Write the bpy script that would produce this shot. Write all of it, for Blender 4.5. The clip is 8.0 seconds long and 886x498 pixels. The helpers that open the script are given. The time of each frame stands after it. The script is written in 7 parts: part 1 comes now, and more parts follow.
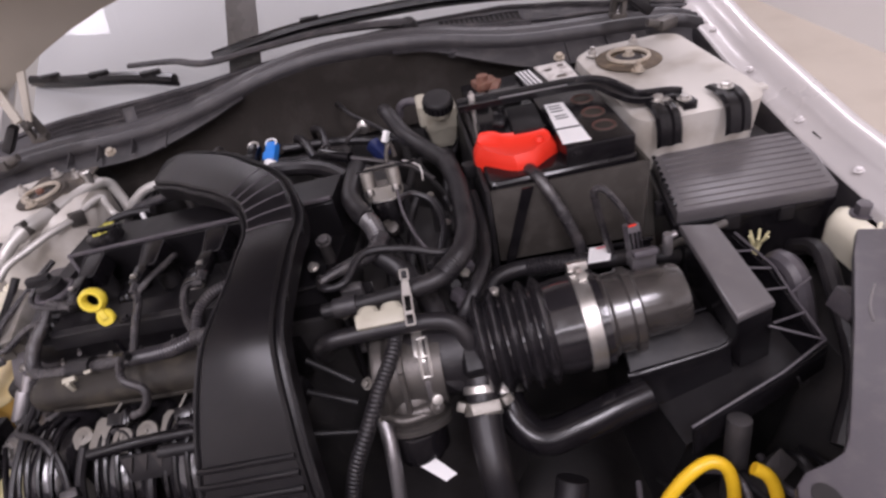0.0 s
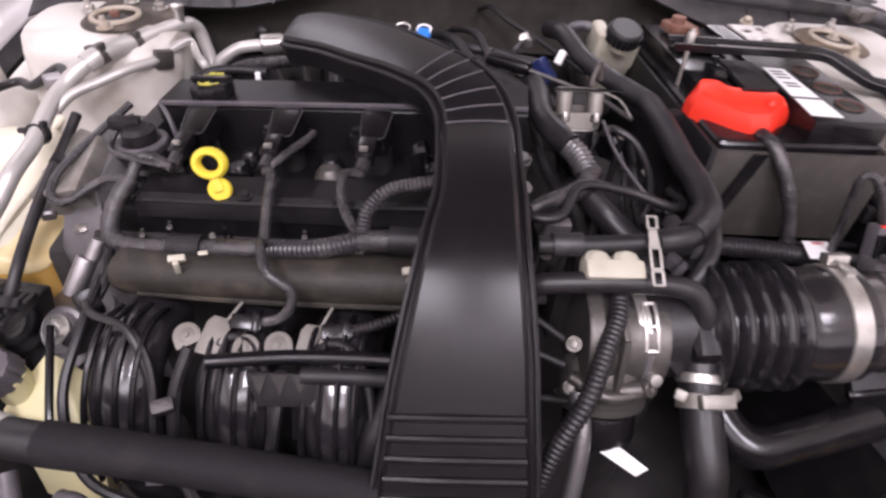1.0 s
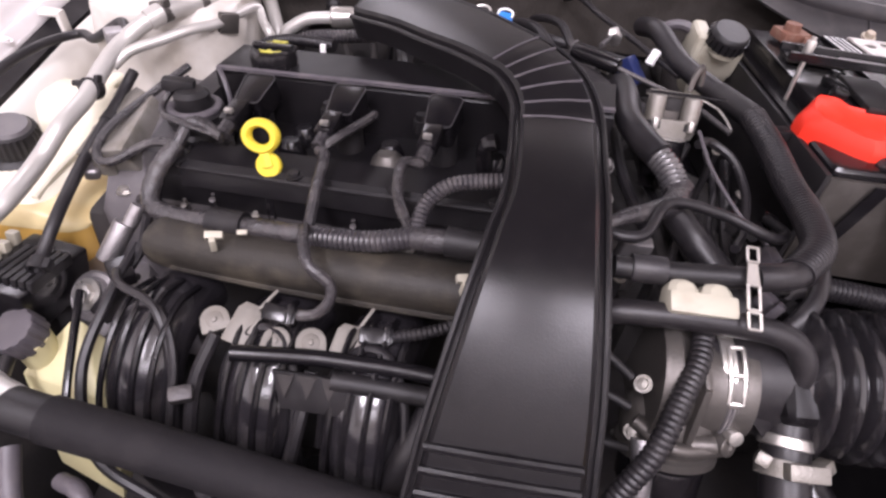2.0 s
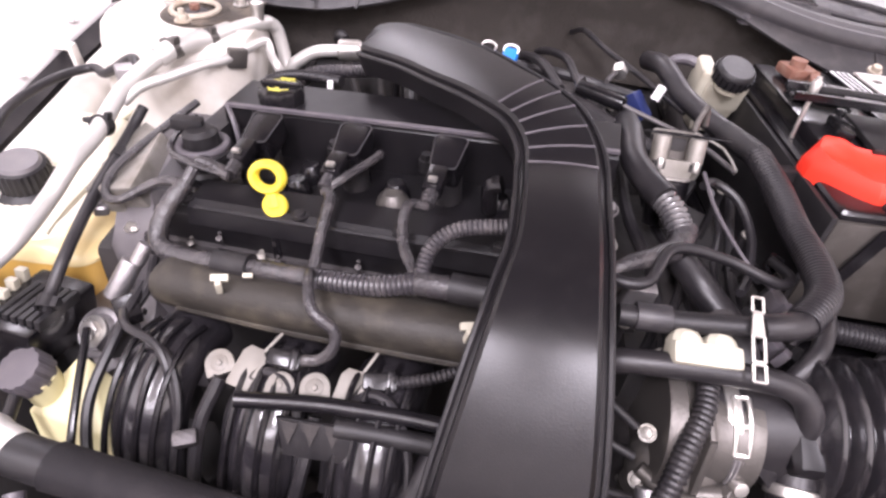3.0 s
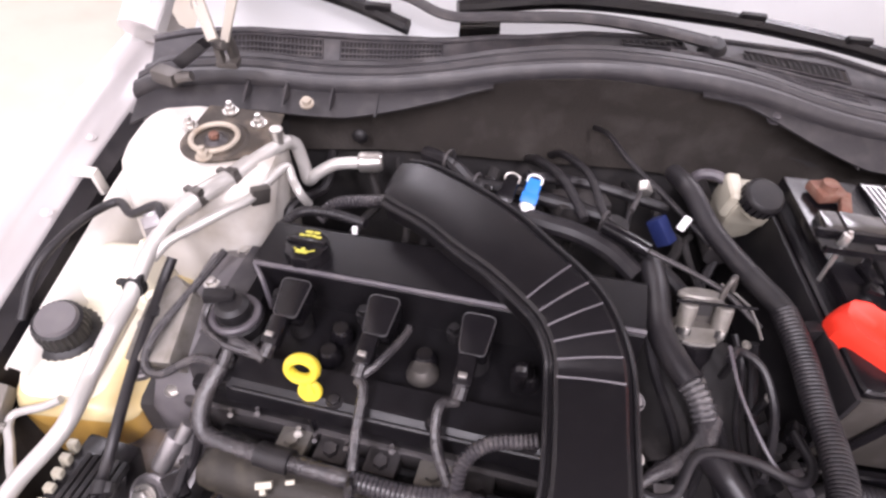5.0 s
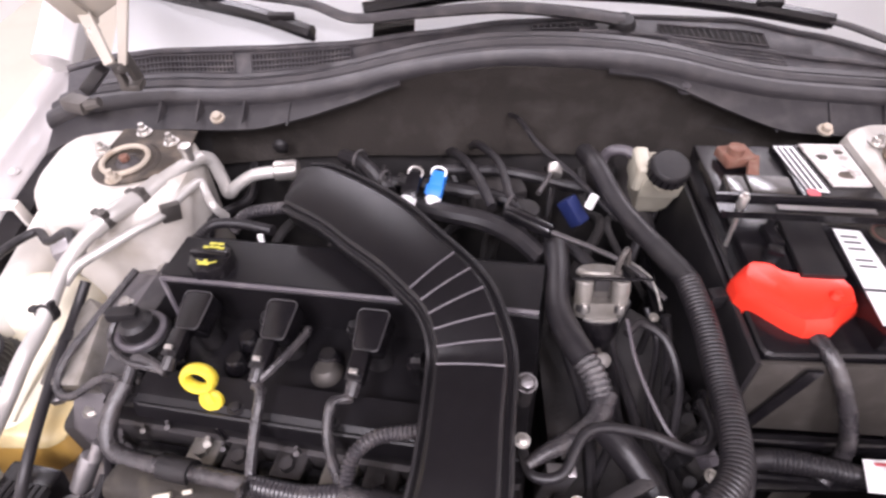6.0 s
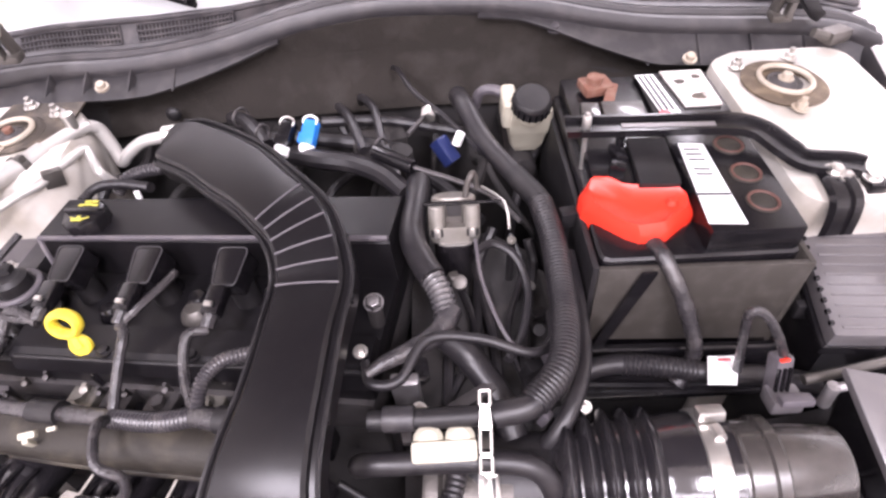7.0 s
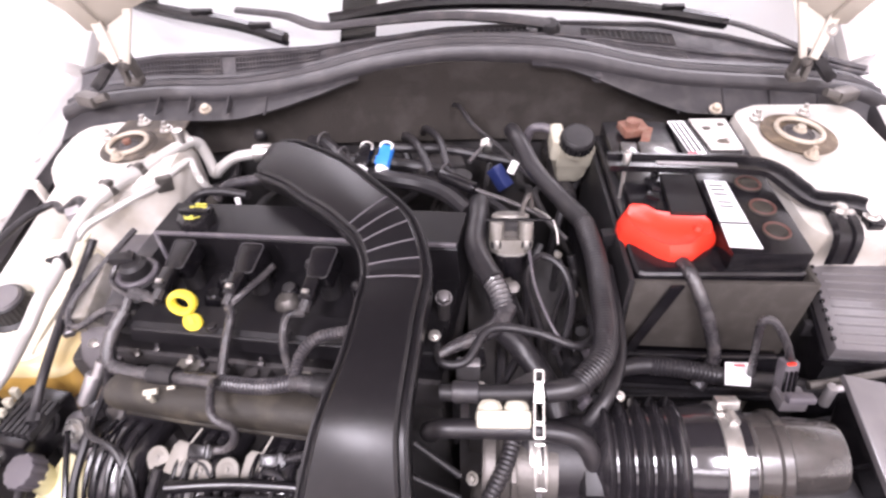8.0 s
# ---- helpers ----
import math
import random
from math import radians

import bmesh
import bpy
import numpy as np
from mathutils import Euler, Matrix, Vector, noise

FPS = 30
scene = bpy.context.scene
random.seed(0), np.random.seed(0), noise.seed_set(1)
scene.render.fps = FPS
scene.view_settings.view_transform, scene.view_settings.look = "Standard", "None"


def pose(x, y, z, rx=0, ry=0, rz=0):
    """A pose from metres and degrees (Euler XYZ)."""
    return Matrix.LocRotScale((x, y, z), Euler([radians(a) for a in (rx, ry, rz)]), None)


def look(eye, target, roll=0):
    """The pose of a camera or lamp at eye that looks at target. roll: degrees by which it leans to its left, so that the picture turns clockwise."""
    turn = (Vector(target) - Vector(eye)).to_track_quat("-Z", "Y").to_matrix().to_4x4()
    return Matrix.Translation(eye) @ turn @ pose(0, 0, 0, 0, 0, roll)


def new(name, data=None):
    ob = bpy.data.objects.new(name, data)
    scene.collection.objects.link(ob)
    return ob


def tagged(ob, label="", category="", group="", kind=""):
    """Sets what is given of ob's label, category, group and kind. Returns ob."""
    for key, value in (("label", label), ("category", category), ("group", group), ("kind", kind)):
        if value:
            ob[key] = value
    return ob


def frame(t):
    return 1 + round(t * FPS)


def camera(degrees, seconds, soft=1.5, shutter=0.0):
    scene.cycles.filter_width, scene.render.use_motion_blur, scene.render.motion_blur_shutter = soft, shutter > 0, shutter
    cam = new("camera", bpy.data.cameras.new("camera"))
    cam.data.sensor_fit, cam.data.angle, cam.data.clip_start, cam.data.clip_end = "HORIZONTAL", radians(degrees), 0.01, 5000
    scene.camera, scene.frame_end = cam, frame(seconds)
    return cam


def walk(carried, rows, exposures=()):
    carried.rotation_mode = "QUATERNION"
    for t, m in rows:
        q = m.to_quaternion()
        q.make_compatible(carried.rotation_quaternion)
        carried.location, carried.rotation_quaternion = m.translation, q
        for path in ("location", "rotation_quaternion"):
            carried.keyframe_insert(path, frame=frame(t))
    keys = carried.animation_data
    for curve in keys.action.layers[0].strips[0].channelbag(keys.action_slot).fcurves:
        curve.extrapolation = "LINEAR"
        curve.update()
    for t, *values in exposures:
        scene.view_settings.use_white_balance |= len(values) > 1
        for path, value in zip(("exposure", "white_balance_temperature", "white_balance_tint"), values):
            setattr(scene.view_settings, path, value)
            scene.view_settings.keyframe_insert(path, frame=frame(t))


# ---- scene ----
cam = camera(74.0, 8.0, soft=2.5, shutter=0.3)
PATH = [
    (0, (0.1173, -0.8573, 1.2179), (0.1199, -0.0478, 0.6308), -12.00),
    (0.5, (-0.0093, -0.8412, 1.1657), (0.0501, -0.0330, 0.5798), -4.49),
    (1, (-0.1546, -0.7466, 1.1295), (-0.0450, 0.0125, 0.4878), 5.95),
    (1.5, (-0.1643, -0.7057, 1.1165), (-0.1356, 0.0425, 0.4536), 6.61),
    (1.7, (-0.1603, -0.7047, 1.0969), (-0.1275, 0.0508, 0.4426), 8.20),
    (2.8, (-0.1621, -0.6777, 1.1060), (-0.1312, 0.0774, 0.4511), 8.94),
    (3, (-0.1624, -0.6821, 1.1188), (-0.1432, 0.0838, 0.4761), 8.30),
    (3.5, (-0.1531, -0.7017, 1.1365), (-0.1309, 0.0508, 0.4782), 8.62),
    (4, (-0.2197, -0.6432, 1.2185), (-0.1948, 0.0996, 0.5495), 10.86),
    (4.2, (-0.2620, -0.6173, 1.2324), (-0.2368, 0.1059, 0.5421), 11.74),
    (5.3, (-0.1681, -0.5288, 1.2955), (-0.1729, 0.1614, 0.5720), 4.16),
    (5.5, (-0.1461, -0.5364, 1.2893), (-0.1612, 0.1664, 0.5781), 2.93),
    (6, (-0.0844, -0.5409, 1.2842), (-0.1000, 0.1569, 0.5680), 0.03),
    (6.5, (-0.0049, -0.5632, 1.2775), (-0.0109, 0.1318, 0.5586), -1.15),
    (7, (0.0495, -0.6028, 1.2514), (0.0447, 0.0914, 0.5316), -3.29),
    (7.5, (0.0327, -0.6294, 1.2806), (0.0294, 0.0786, 0.5744), -3.38),
    (8, (-0.0017, -0.6968, 1.3058), (-0.0289, 0.0385, 0.6286), -1.38),
]
walk(cam, [(t, look(eye, target, roll)) for t, eye, target, roll in PATH],
     exposures=[(0.0, -1.30, 6250, 20), (1.0, -0.76, 6250, 21), (1.5, -0.70, 6250, 21), (3.0, 0.11, 6250, 20), (3.5, 0.29, 6250, 20), (4.0, 0.15, 6250, 20), (5.5, -0.35, 6250, 20), (6.0, -0.26, 6250, 20), (6.5, 0.10, 6250, 21), (7.0, 0.18, 6250, 21), (8.0, 0.18, 6250, 20)])

# ---- light ----
world = bpy.data.worlds.new("world")
scene.world = world
world.use_nodes = True
world.node_tree.nodes["Background"].inputs[0].default_value = (1.0, 0.98, 0.98, 1)
world.node_tree.nodes["Background"].inputs[1].default_value = 0.05
LAMPS = [(-1.05, -1.95, 2.95, 0.5, 1.3, 122), (0.55, -2.05, 2.95, 0.5, 1.1, 105), (0.0, -3.5, 2.95, 2.2, 0.6, 70),
         (-1.45, 2.0, 2.95, 0.35, 2.4, 65), (1.45, 2.0, 2.95, 0.35, 2.4, 82)]


def area_lamp(x, y, z, sx, sy, watts):
    d = bpy.data.lights.new("ceiling_lamp", "AREA")
    d.shape, d.size, d.size_y, d.energy, d.color = "RECTANGLE", sx, sy, watts, (1.0, 0.955, 0.985)
    ob = new("ceiling_lamp", d)
    ob.matrix_world = pose(x, y, z)
    return ob


for row in LAMPS:
    area_lamp(*row)


# ---- materials ----
def mat(name, color, rough=0.5, metal=0.0, scale=60.0, vary=0.25, bump=0.1, dirt=None, dirt_amount=0.35, coat=0.0, spec=0.5, uneven=0.12):
    """A surface with two scales of variation in colour, gloss and relief; dirt: the colour of dust or rust lying in patches."""
    m = bpy.data.materials.new(name)
    m.use_nodes = True
    nt = m.node_tree
    n, l = nt.nodes, nt.links
    b = n["Principled BSDF"]
    tc = n.new("ShaderNodeTexCoord")
    big, fine = n.new("ShaderNodeTexNoise"), n.new("ShaderNodeTexNoise")
    big.inputs["Scale"].default_value, big.inputs["Detail"].default_value = scale * 0.25, 5
    fine.inputs["Scale"].default_value, fine.inputs["Detail"].default_value = scale * 6, 3
    for t in (big, fine):
        l.new(tc.outputs["Object"], t.inputs["Vector"])
    mix = n.new("ShaderNodeMix")
    mix.data_type = "RGBA"
    dark = [c * (1 - vary) for c in color]
    lite = [min(1, c * (1 + vary)) for c in color]
    mix.inputs[6].default_value, mix.inputs[7].default_value = (*dark, 1), (*lite, 1)
    l.new(big.outputs["Fac"], mix.inputs[0])
    out = mix.outputs[2]
    if dirt:
        ramp = n.new("ShaderNodeValToRGB")
        ramp.color_ramp.elements[0].position, ramp.color_ramp.elements[1].position = 0.48, 0.72
        third = n.new("ShaderNodeTexNoise")
        third.inputs["Scale"].default_value, third.inputs["Detail"].default_value = scale * 0.6, 8
        l.new(tc.outputs["Object"], third.inputs["Vector"])
        l.new(third.outputs["Fac"], ramp.inputs[0])
        mul = n.new("ShaderNodeMath")
        mul.operation = "MULTIPLY"
        mul.inputs[1].default_value = dirt_amount
        l.new(ramp.outputs[0], mul.inputs[0])
        mix2 = n.new("ShaderNodeMix")
        mix2.data_type = "RGBA"
        mix2.inputs[7].default_value = (*dirt, 1)
        l.new(mul.outputs[0], mix2.inputs[0])
        l.new(out, mix2.inputs[6])
        out = mix2.outputs[2]
    l.new(out, b.inputs["Base Color"])
    mr = n.new("ShaderNodeMapRange")
    mr.inputs["To Min"].default_value, mr.inputs["To Max"].default_value = max(0.03, rough - uneven), min(1, rough + uneven)
    l.new(big.outputs["Fac"], mr.inputs["Value"])
    l.new(mr.outputs[0], b.inputs["Roughness"])
    b.inputs["Metallic"].default_value = metal
    b.inputs["Specular IOR Level"].default_value = spec
    b.inputs["Coat Weight"].default_value = coat
    if bump:
        bp = n.new("ShaderNodeBump")
        bp.inputs["Strength"].default_value, bp.inputs["Distance"].default_value = bump, 0.002
        l.new(fine.outputs["Fac"], bp.inputs["Height"])
        l.new(bp.outputs[0], b.inputs["Normal"])
    return m


DUST = (0.20, 0.18, 0.17)
BLACK = mat("black_plastic", (0.007, 0.0062, 0.0074), 0.22, vary=0.3, bump=0.06, dirt=DUST, dirt_amount=0.03, spec=0.40)
COVER = mat("dull_black_cover", (0.0065, 0.0058, 0.0068), 0.38, vary=0.2, bump=0.08, scale=90, dirt=DUST, dirt_amount=0.012, spec=0.28)
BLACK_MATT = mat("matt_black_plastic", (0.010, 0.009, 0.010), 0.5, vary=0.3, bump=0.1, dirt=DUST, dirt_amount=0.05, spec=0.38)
DUCT_BLACK = mat("grained_black_plastic", (0.008, 0.0072, 0.0082), 0.29, vary=0.12, bump=0.08, scale=150, dirt=DUST, dirt_amount=0.012, spec=0.33, uneven=0.03)
RUBBER = mat("rubber", (0.0135, 0.012, 0.0135), 0.42, vary=0.3, bump=0.08, dirt=DUST, dirt_amount=0.07, spec=0.42)
RUBBER_GLOSS = mat("glossy_rubber", (0.015, 0.0135, 0.0155), 0.16, vary=0.3, bump=0.06, dirt=DUST, dirt_amount=0.04, spec=0.9)
FOAM = mat("dull_black_foam", (0.011, 0.0098, 0.011), 0.75, vary=0.3, bump=0.2, scale=50, dirt=DUST, dirt_amount=0.04, spec=0.2)
TAPE = mat("cloth_tape", (0.024, 0.0215, 0.0235), 0.26, vary=0.5, bump=0.55, scale=70, dirt=DUST, dirt_amount=0.20, spec=0.7)
GREY_PLASTIC = mat("grey_plastic", (0.075, 0.067, 0.075), 0.45, vary=0.15, bump=0.1, scale=100, dirt=DUST, dirt_amount=0.2)
COWL = mat("weathered_grey_plastic", (0.040, 0.0365, 0.040), 0.55, vary=0.2, bump=0.15, scale=70, dirt=DUST, dirt_amount=0.25)
SLEEVE = mat("matt_grey_sleeve", (0.034, 0.0295, 0.025), 0.6, vary=0.15, bump=0.15, scale=100, dirt=DUST, dirt_amount=0.1)
FELT = mat("insulation_felt", (0.028, 0.024, 0.021), 0.9, vary=0.3, bump=0.5, scale=40, dirt=(0.08, 0.072, 0.066), dirt_amount=0.3, spec=0.2)
PAINT = mat("champagne_white_paint", (0.70, 0.67, 0.62), 0.4, vary=0.08, bump=0.03, scale=20, dirt=(0.30, 0.255, 0.20), dirt_amount=0.38, coat=0.2)
# tan stains, plus a base darkened to stand in for shaded tower sides
TOWER_PAINT = mat("grimy_shaded_white_paint", (0.56, 0.53, 0.485), 0.45, vary=0.12, bump=0.05, scale=24, dirt=(0.25, 0.205, 0.15), dirt_amount=0.6, coat=0.1)
PAINT_OUT = mat("silver_white_paint", (0.62, 0.59, 0.58), 0.3, metal=0.2, vary=0.05, bump=0.0, scale=20, coat=0.6)
HOOD_PAINT = mat("dull_beige_paint", (0.40, 0.365, 0.31), 0.5, vary=0.1, bump=0.03, scale=15, dirt=(0.25, 0.22, 0.17), dirt_amount=0.2)
ALU = mat("cast_aluminium", (0.33, 0.315, 0.32), 0.42, metal=0.85, vary=0.2, bump=0.25, scale=70, dirt=(0.16, 0.14, 0.13), dirt_amount=0.3)
DARK_ALU = mat("grimy_cast_aluminium", (0.075, 0.069, 0.07), 0.5, metal=0.6, vary=0.3, bump=0.3, scale=70, dirt=(0.05, 0.045, 0.04), dirt_amount=0.5)
CAST = mat("dull_cast_metal", (0.095, 0.087, 0.080), 0.42, metal=0.55, vary=0.3, bump=0.15, scale=70, dirt=(0.09, 0.08, 0.07), dirt_amount=0.4)
BRIGHT_CAST = mat("pale_cast_metal", (0.25, 0.235, 0.212), 0.4, metal=0.55, vary=0.25, bump=0.3, scale=90, dirt=(0.13, 0.115, 0.09), dirt_amount=0.65)
EAR = mat("beige_grey_metal", (0.16, 0.147, 0.128), 0.5, metal=0.2, vary=0.2, bump=0.15, scale=80, dirt=(0.15, 0.13, 0.10), dirt_amount=0.4)
LID = mat("satin_grey_lid", (0.095, 0.087, 0.091), 0.46, vary=0.15, bump=0.12, scale=110, dirt=DUST, dirt_amount=0.15, spec=0.75)
SEAL_GREY = mat("greyed_seal_rubber", (0.030, 0.0275, 0.030), 0.48, vary=0.2, bump=0.08, scale=50, dirt=DUST, dirt_amount=0.12, spec=0.6)
PLENUM = mat("dusty_brown_black_plastic", (0.021, 0.018, 0.0145), 0.55, vary=0.35, bump=0.25, scale=50, dirt=(0.10, 0.085, 0.062), dirt_amount=0.5, spec=0.35)
# glossy black; the lifted base colour stands in for broad room reflections
GLOSS_GREY = mat("glossy_black_with_sheen_grey", (0.038, 0.034, 0.032), 0.2, vary=0.3, bump=0.05, scale=60, dirt=DUST, dirt_amount=0.08, spec=1.0)
# black plastic whose base colour is raised to grey to imitate lamp sheen
SHINY_LID = mat("black_lid_with_sheen_grey", (0.095, 0.088, 0.091), 0.36, vary=0.08, bump=0.1, scale=110, dirt=DUST, dirt_amount=0.12, spec=1.0, uneven=0.05)
STICKER = mat("scuffed_sticker", (0.60, 0.57, 0.54), 0.5, vary=0.25, bump=0.1, scale=110, dirt=(0.10, 0.055, 0.04), dirt_amount=0.8)
FLANGE = mat("dark_grey_plastic", (0.023, 0.021, 0.023), 0.5, vary=0.2, bump=0.12, scale=70, dirt=DUST, dirt_amount=0.12)
VENT_RED = mat("faded_red_brown_rim", (0.085, 0.034, 0.026), 0.6, vary=0.35, bump=0.2)
SLEEVE_RIB = mat("dusty_corrugated_plastic", (0.032, 0.029, 0.032), 0.32, vary=0.25, bump=0.05, dirt=DUST, dirt_amount=0.2, spec=0.6)
SILVER_RIB = mat("silvered_rubber", (0.055, 0.052, 0.054), 0.2, vary=0.4, bump=0.08, dirt=DUST, dirt_amount=0.2, spec=1.0)
CLAMP_RUST = mat("red_brown_rust", (0.17, 0.075, 0.05), 0.75, metal=0.1, vary=0.4, bump=0.5, scale=120, dirt=(0.30, 0.22, 0.17), dirt_amount=0.4)
PIPE = mat("aluminium_pipe", (0.47, 0.455, 0.43), 0.40, metal=0.4, vary=0.12, bump=0.05, scale=60, dirt=(0.35, 0.32, 0.28), dirt_amount=0.25)
STEEL = mat("zinc_steel", (0.56, 0.54, 0.51), 0.32, metal=0.85, vary=0.25, bump=0.12, scale=110, dirt=(0.20, 0.17, 0.14), dirt_amount=0.45)
RUST = mat("rusty_steel", (0.10, 0.075, 0.052), 0.65, metal=0.3, vary=0.45, bump=0.45, scale=90, dirt=(0.30, 0.23, 0.15), dirt_amount=0.6)
BRASS = mat("dull_brass", (0.42, 0.34, 0.19), 0.4, metal=0.7, vary=0.25, bump=0.15, scale=90, dirt=(0.20, 0.17, 0.12), dirt_amount=0.4)
GRIME = mat("grimy_brown_steel", (0.048, 0.039, 0.031), 0.6, metal=0.2, vary=0.45, bump=0.4, scale=60, dirt=(0.20, 0.16, 0.12), dirt_amount=0.6)
RING = mat("corroded_ring", (0.44, 0.39, 0.32), 0.6, metal=0.4, vary=0.3, bump=0.3, scale=90, dirt=(0.30, 0.20, 0.12), dirt_amount=0.6)
YELLOW = mat("yellow_plastic", (0.74, 0.58, 0.05), 0.4, vary=0.08, bump=0.03)
HOOK_YELLOW = mat("yellow_coated_wire", (0.85, 0.52, 0.02), 0.35, vary=0.06, bump=0.02)
RED = mat("red_plastic", (0.78, 0.035, 0.015), 0.42, vary=0.1, bump=0.04)
BLUE = mat("blue_plastic", (0.02, 0.19, 0.62), 0.4, vary=0.1, bump=0.04)
NAVY = mat("navy_plastic", (0.014, 0.022, 0.085), 0.4, vary=0.1, bump=0.04)
WHITE_PLASTIC = mat("ivory_plastic", (0.43, 0.405, 0.325), 0.45, vary=0.1, bump=0.08, dirt=(0.26, 0.22, 0.16), dirt_amount=0.5)
TANK = mat("yellowed_translucent_plastic", (0.62, 0.57, 0.33), 0.4, vary=0.12, bump=0.08, scale=25, dirt=(0.45, 0.33, 0.12), dirt_amount=0.3)
TANK_WHITE = mat("milky_plastic", (0.80, 0.755, 0.61), 0.4, vary=0.08, bump=0.08, scale=25, dirt=(0.45, 0.38, 0.25), dirt_amount=0.25)
TANK_AMBER = mat("amber_stained_plastic", (0.60, 0.49, 0.26), 0.4, vary=0.15, bump=0.08, scale=25, dirt=(0.50, 0.30, 0.07), dirt_amount=0.4)
COOLANT = mat("amber_tinted_plastic", (0.55, 0.33, 0.08), 0.4, vary=0.2, bump=0.08, scale=25)
PAPER = mat("white_label", (0.82, 0.81, 0.80), 0.6, vary=0.04, bump=0.02)
INK = mat("printed_ink", (0.05, 0.05, 0.055), 0.6, vary=0.1, bump=0)
PINK_INK = mat("red_ink", (0.6, 0.12, 0.14), 0.6, vary=0.1, bump=0)
GOLD = mat("yellow_ink", (0.52, 0.48, 0.07), 0.5, vary=0.1, bump=0)
FLOOR = mat("beige_floor", (0.68, 0.61, 0.52), 0.55, vary=0.1, bump=0.05, scale=6, dirt=(0.40, 0.34, 0.27), dirt_amount=0.2)
WALL = mat("white_wall_paint", (0.82, 0.81, 0.80), 0.8, vary=0.03, bump=0.05, scale=10)
SHEET = mat("white_sunshade", (0.80, 0.79, 0.80), 0.7, vary=0.04, bump=0.05, scale=20)
# near black for grimy depths and for the shade of gaps and holes
GLOOM = mat("underbody_grime_and_shade", (0.018, 0.016, 0.016), 0.8, vary=0.4, bump=0.3, scale=30, dirt=(0.06, 0.05, 0.045), dirt_amount=0.4)


def glass_material():
    m = bpy.data.materials.new("windscreen_glass")
    m.use_nodes = True
    nt = m.node_tree
    nt.nodes.remove(nt.nodes["Principled BSDF"])
    clear, shine, mix, fr = (nt.nodes.new(k) for k in ("ShaderNodeBsdfTransparent", "ShaderNodeBsdfGlossy", "ShaderNodeMixShader", "ShaderNodeFresnel"))
    clear.inputs[0].default_value = (0.90, 0.92, 0.91, 1)
    shine.inputs["Roughness"].default_value = 0.02
    fr.inputs[0].default_value = 1.5
    nt.links.new(fr.outputs[0], mix.inputs[0])
    nt.links.new(clear.outputs[0], mix.inputs[1])
    nt.links.new(shine.outputs[0], mix.inputs[2])
    nt.links.new(mix.outputs[0], nt.nodes["Material Output"].inputs[0])
    return m


GLASS = glass_material()

# ---- mesh helpers ----
BASE = {}


def thing(name, at, label, category, group="", kind=""):
    """An Empty at the base of a thing, which parents its parts."""
    ob = new(name)
    ob.location = at
    ob.empty_display_size = 0.02
    BASE[ob.name] = Vector(at)
    return tagged(ob, label, category, group, kind)


def mesh_of(bm, name, material, smooth=32):
    me = bpy.data.meshes.new(name)
    bmesh.ops.recalc_face_normals(bm, faces=bm.faces)
    bm.to_mesh(me)
    bm.free()
    me.materials.append(material)
    me.shade_smooth()
    me.set_sharp_from_angle(angle=radians(smooth))
    return me


def part(name, bm, material, parent, label="", smooth=32):
    """One mesh part in world coordinates under a thing or under one of its parts."""
    root = parent
    while root.parent:
        root = root.parent
    bmesh.ops.translate(bm, verts=bm.verts, vec=-BASE[root.name])
    ob = new(name, mesh_of(bm, name, material, smooth))
    ob.parent = parent
    return tagged(ob, label)


def piece(name, bm, material, label, category, kind="", smooth=32, group=""):
    """A thing that is one mesh."""
    ob = new(name, mesh_of(bm, name, material, smooth))
    BASE[ob.name] = Vector((0, 0, 0))
    return tagged(ob, label, category, group, kind)


def along(p, d, up=(0, 0, 1)):
    """A frame at p with its z axis along d."""
    z = Vector(d).normalized()
    u = Vector(up)
    if abs(z.dot(u.normalized())) > 0.98:
        u = Vector((0, 1, 0))
    x = u.cross(z).normalized()
    y = z.cross(x)
    return Matrix.Translation(p) @ Matrix((x, y, z)).transposed().to_4x4()


def bevelled(bm, width, segs=2):
    if width:
        es = [e for e in bm.edges if len(e.link_faces) == 2 and e.calc_face_angle(0) > 0.5]
        bmesh.ops.bevel(bm, geom=es, offset=width, segments=segs, profile=0.6, affect="EDGES", clamp_overlap=True)
    return bm


def box(size, m, bevel=0.002, segs=2, taper=1.0):
    """A box of that size round the frame m's origin; taper: its top against its bottom."""
    bm = bmesh.new()
    bmesh.ops.create_cube(bm, size=1)
    for v in bm.verts:
        k = taper if v.co.z > 0 else 1
        v.co = Vector((v.co.x * size[0] * k, v.co.y * size[1] * k, v.co.z * size[2]))
    bevelled(bm, bevel, segs)
    bm.transform(m)
    return bm


def cyl(r, h, m, r2=None, segs=24, bevel=0.0):
    """A cylinder or cone from the frame's origin along its z axis."""
    bm = bmesh.new()
    bmesh.ops.create_cone(bm, cap_ends=True, segments=segs, radius1=r, radius2=r if r2 is None else r2, depth=h)
    bmesh.ops.translate(bm, verts=bm.verts, vec=(0, 0, h / 2))
    if bevel:
        es = [e for e in bm.edges if len(e.link_faces) == 2 and e.calc_face_angle(0) > 1.0]
        bmesh.ops.bevel(bm, geom=es, offset=bevel, segments=2, profile=0.6, affect="EDGES")
    bm.transform(m)
    return bm


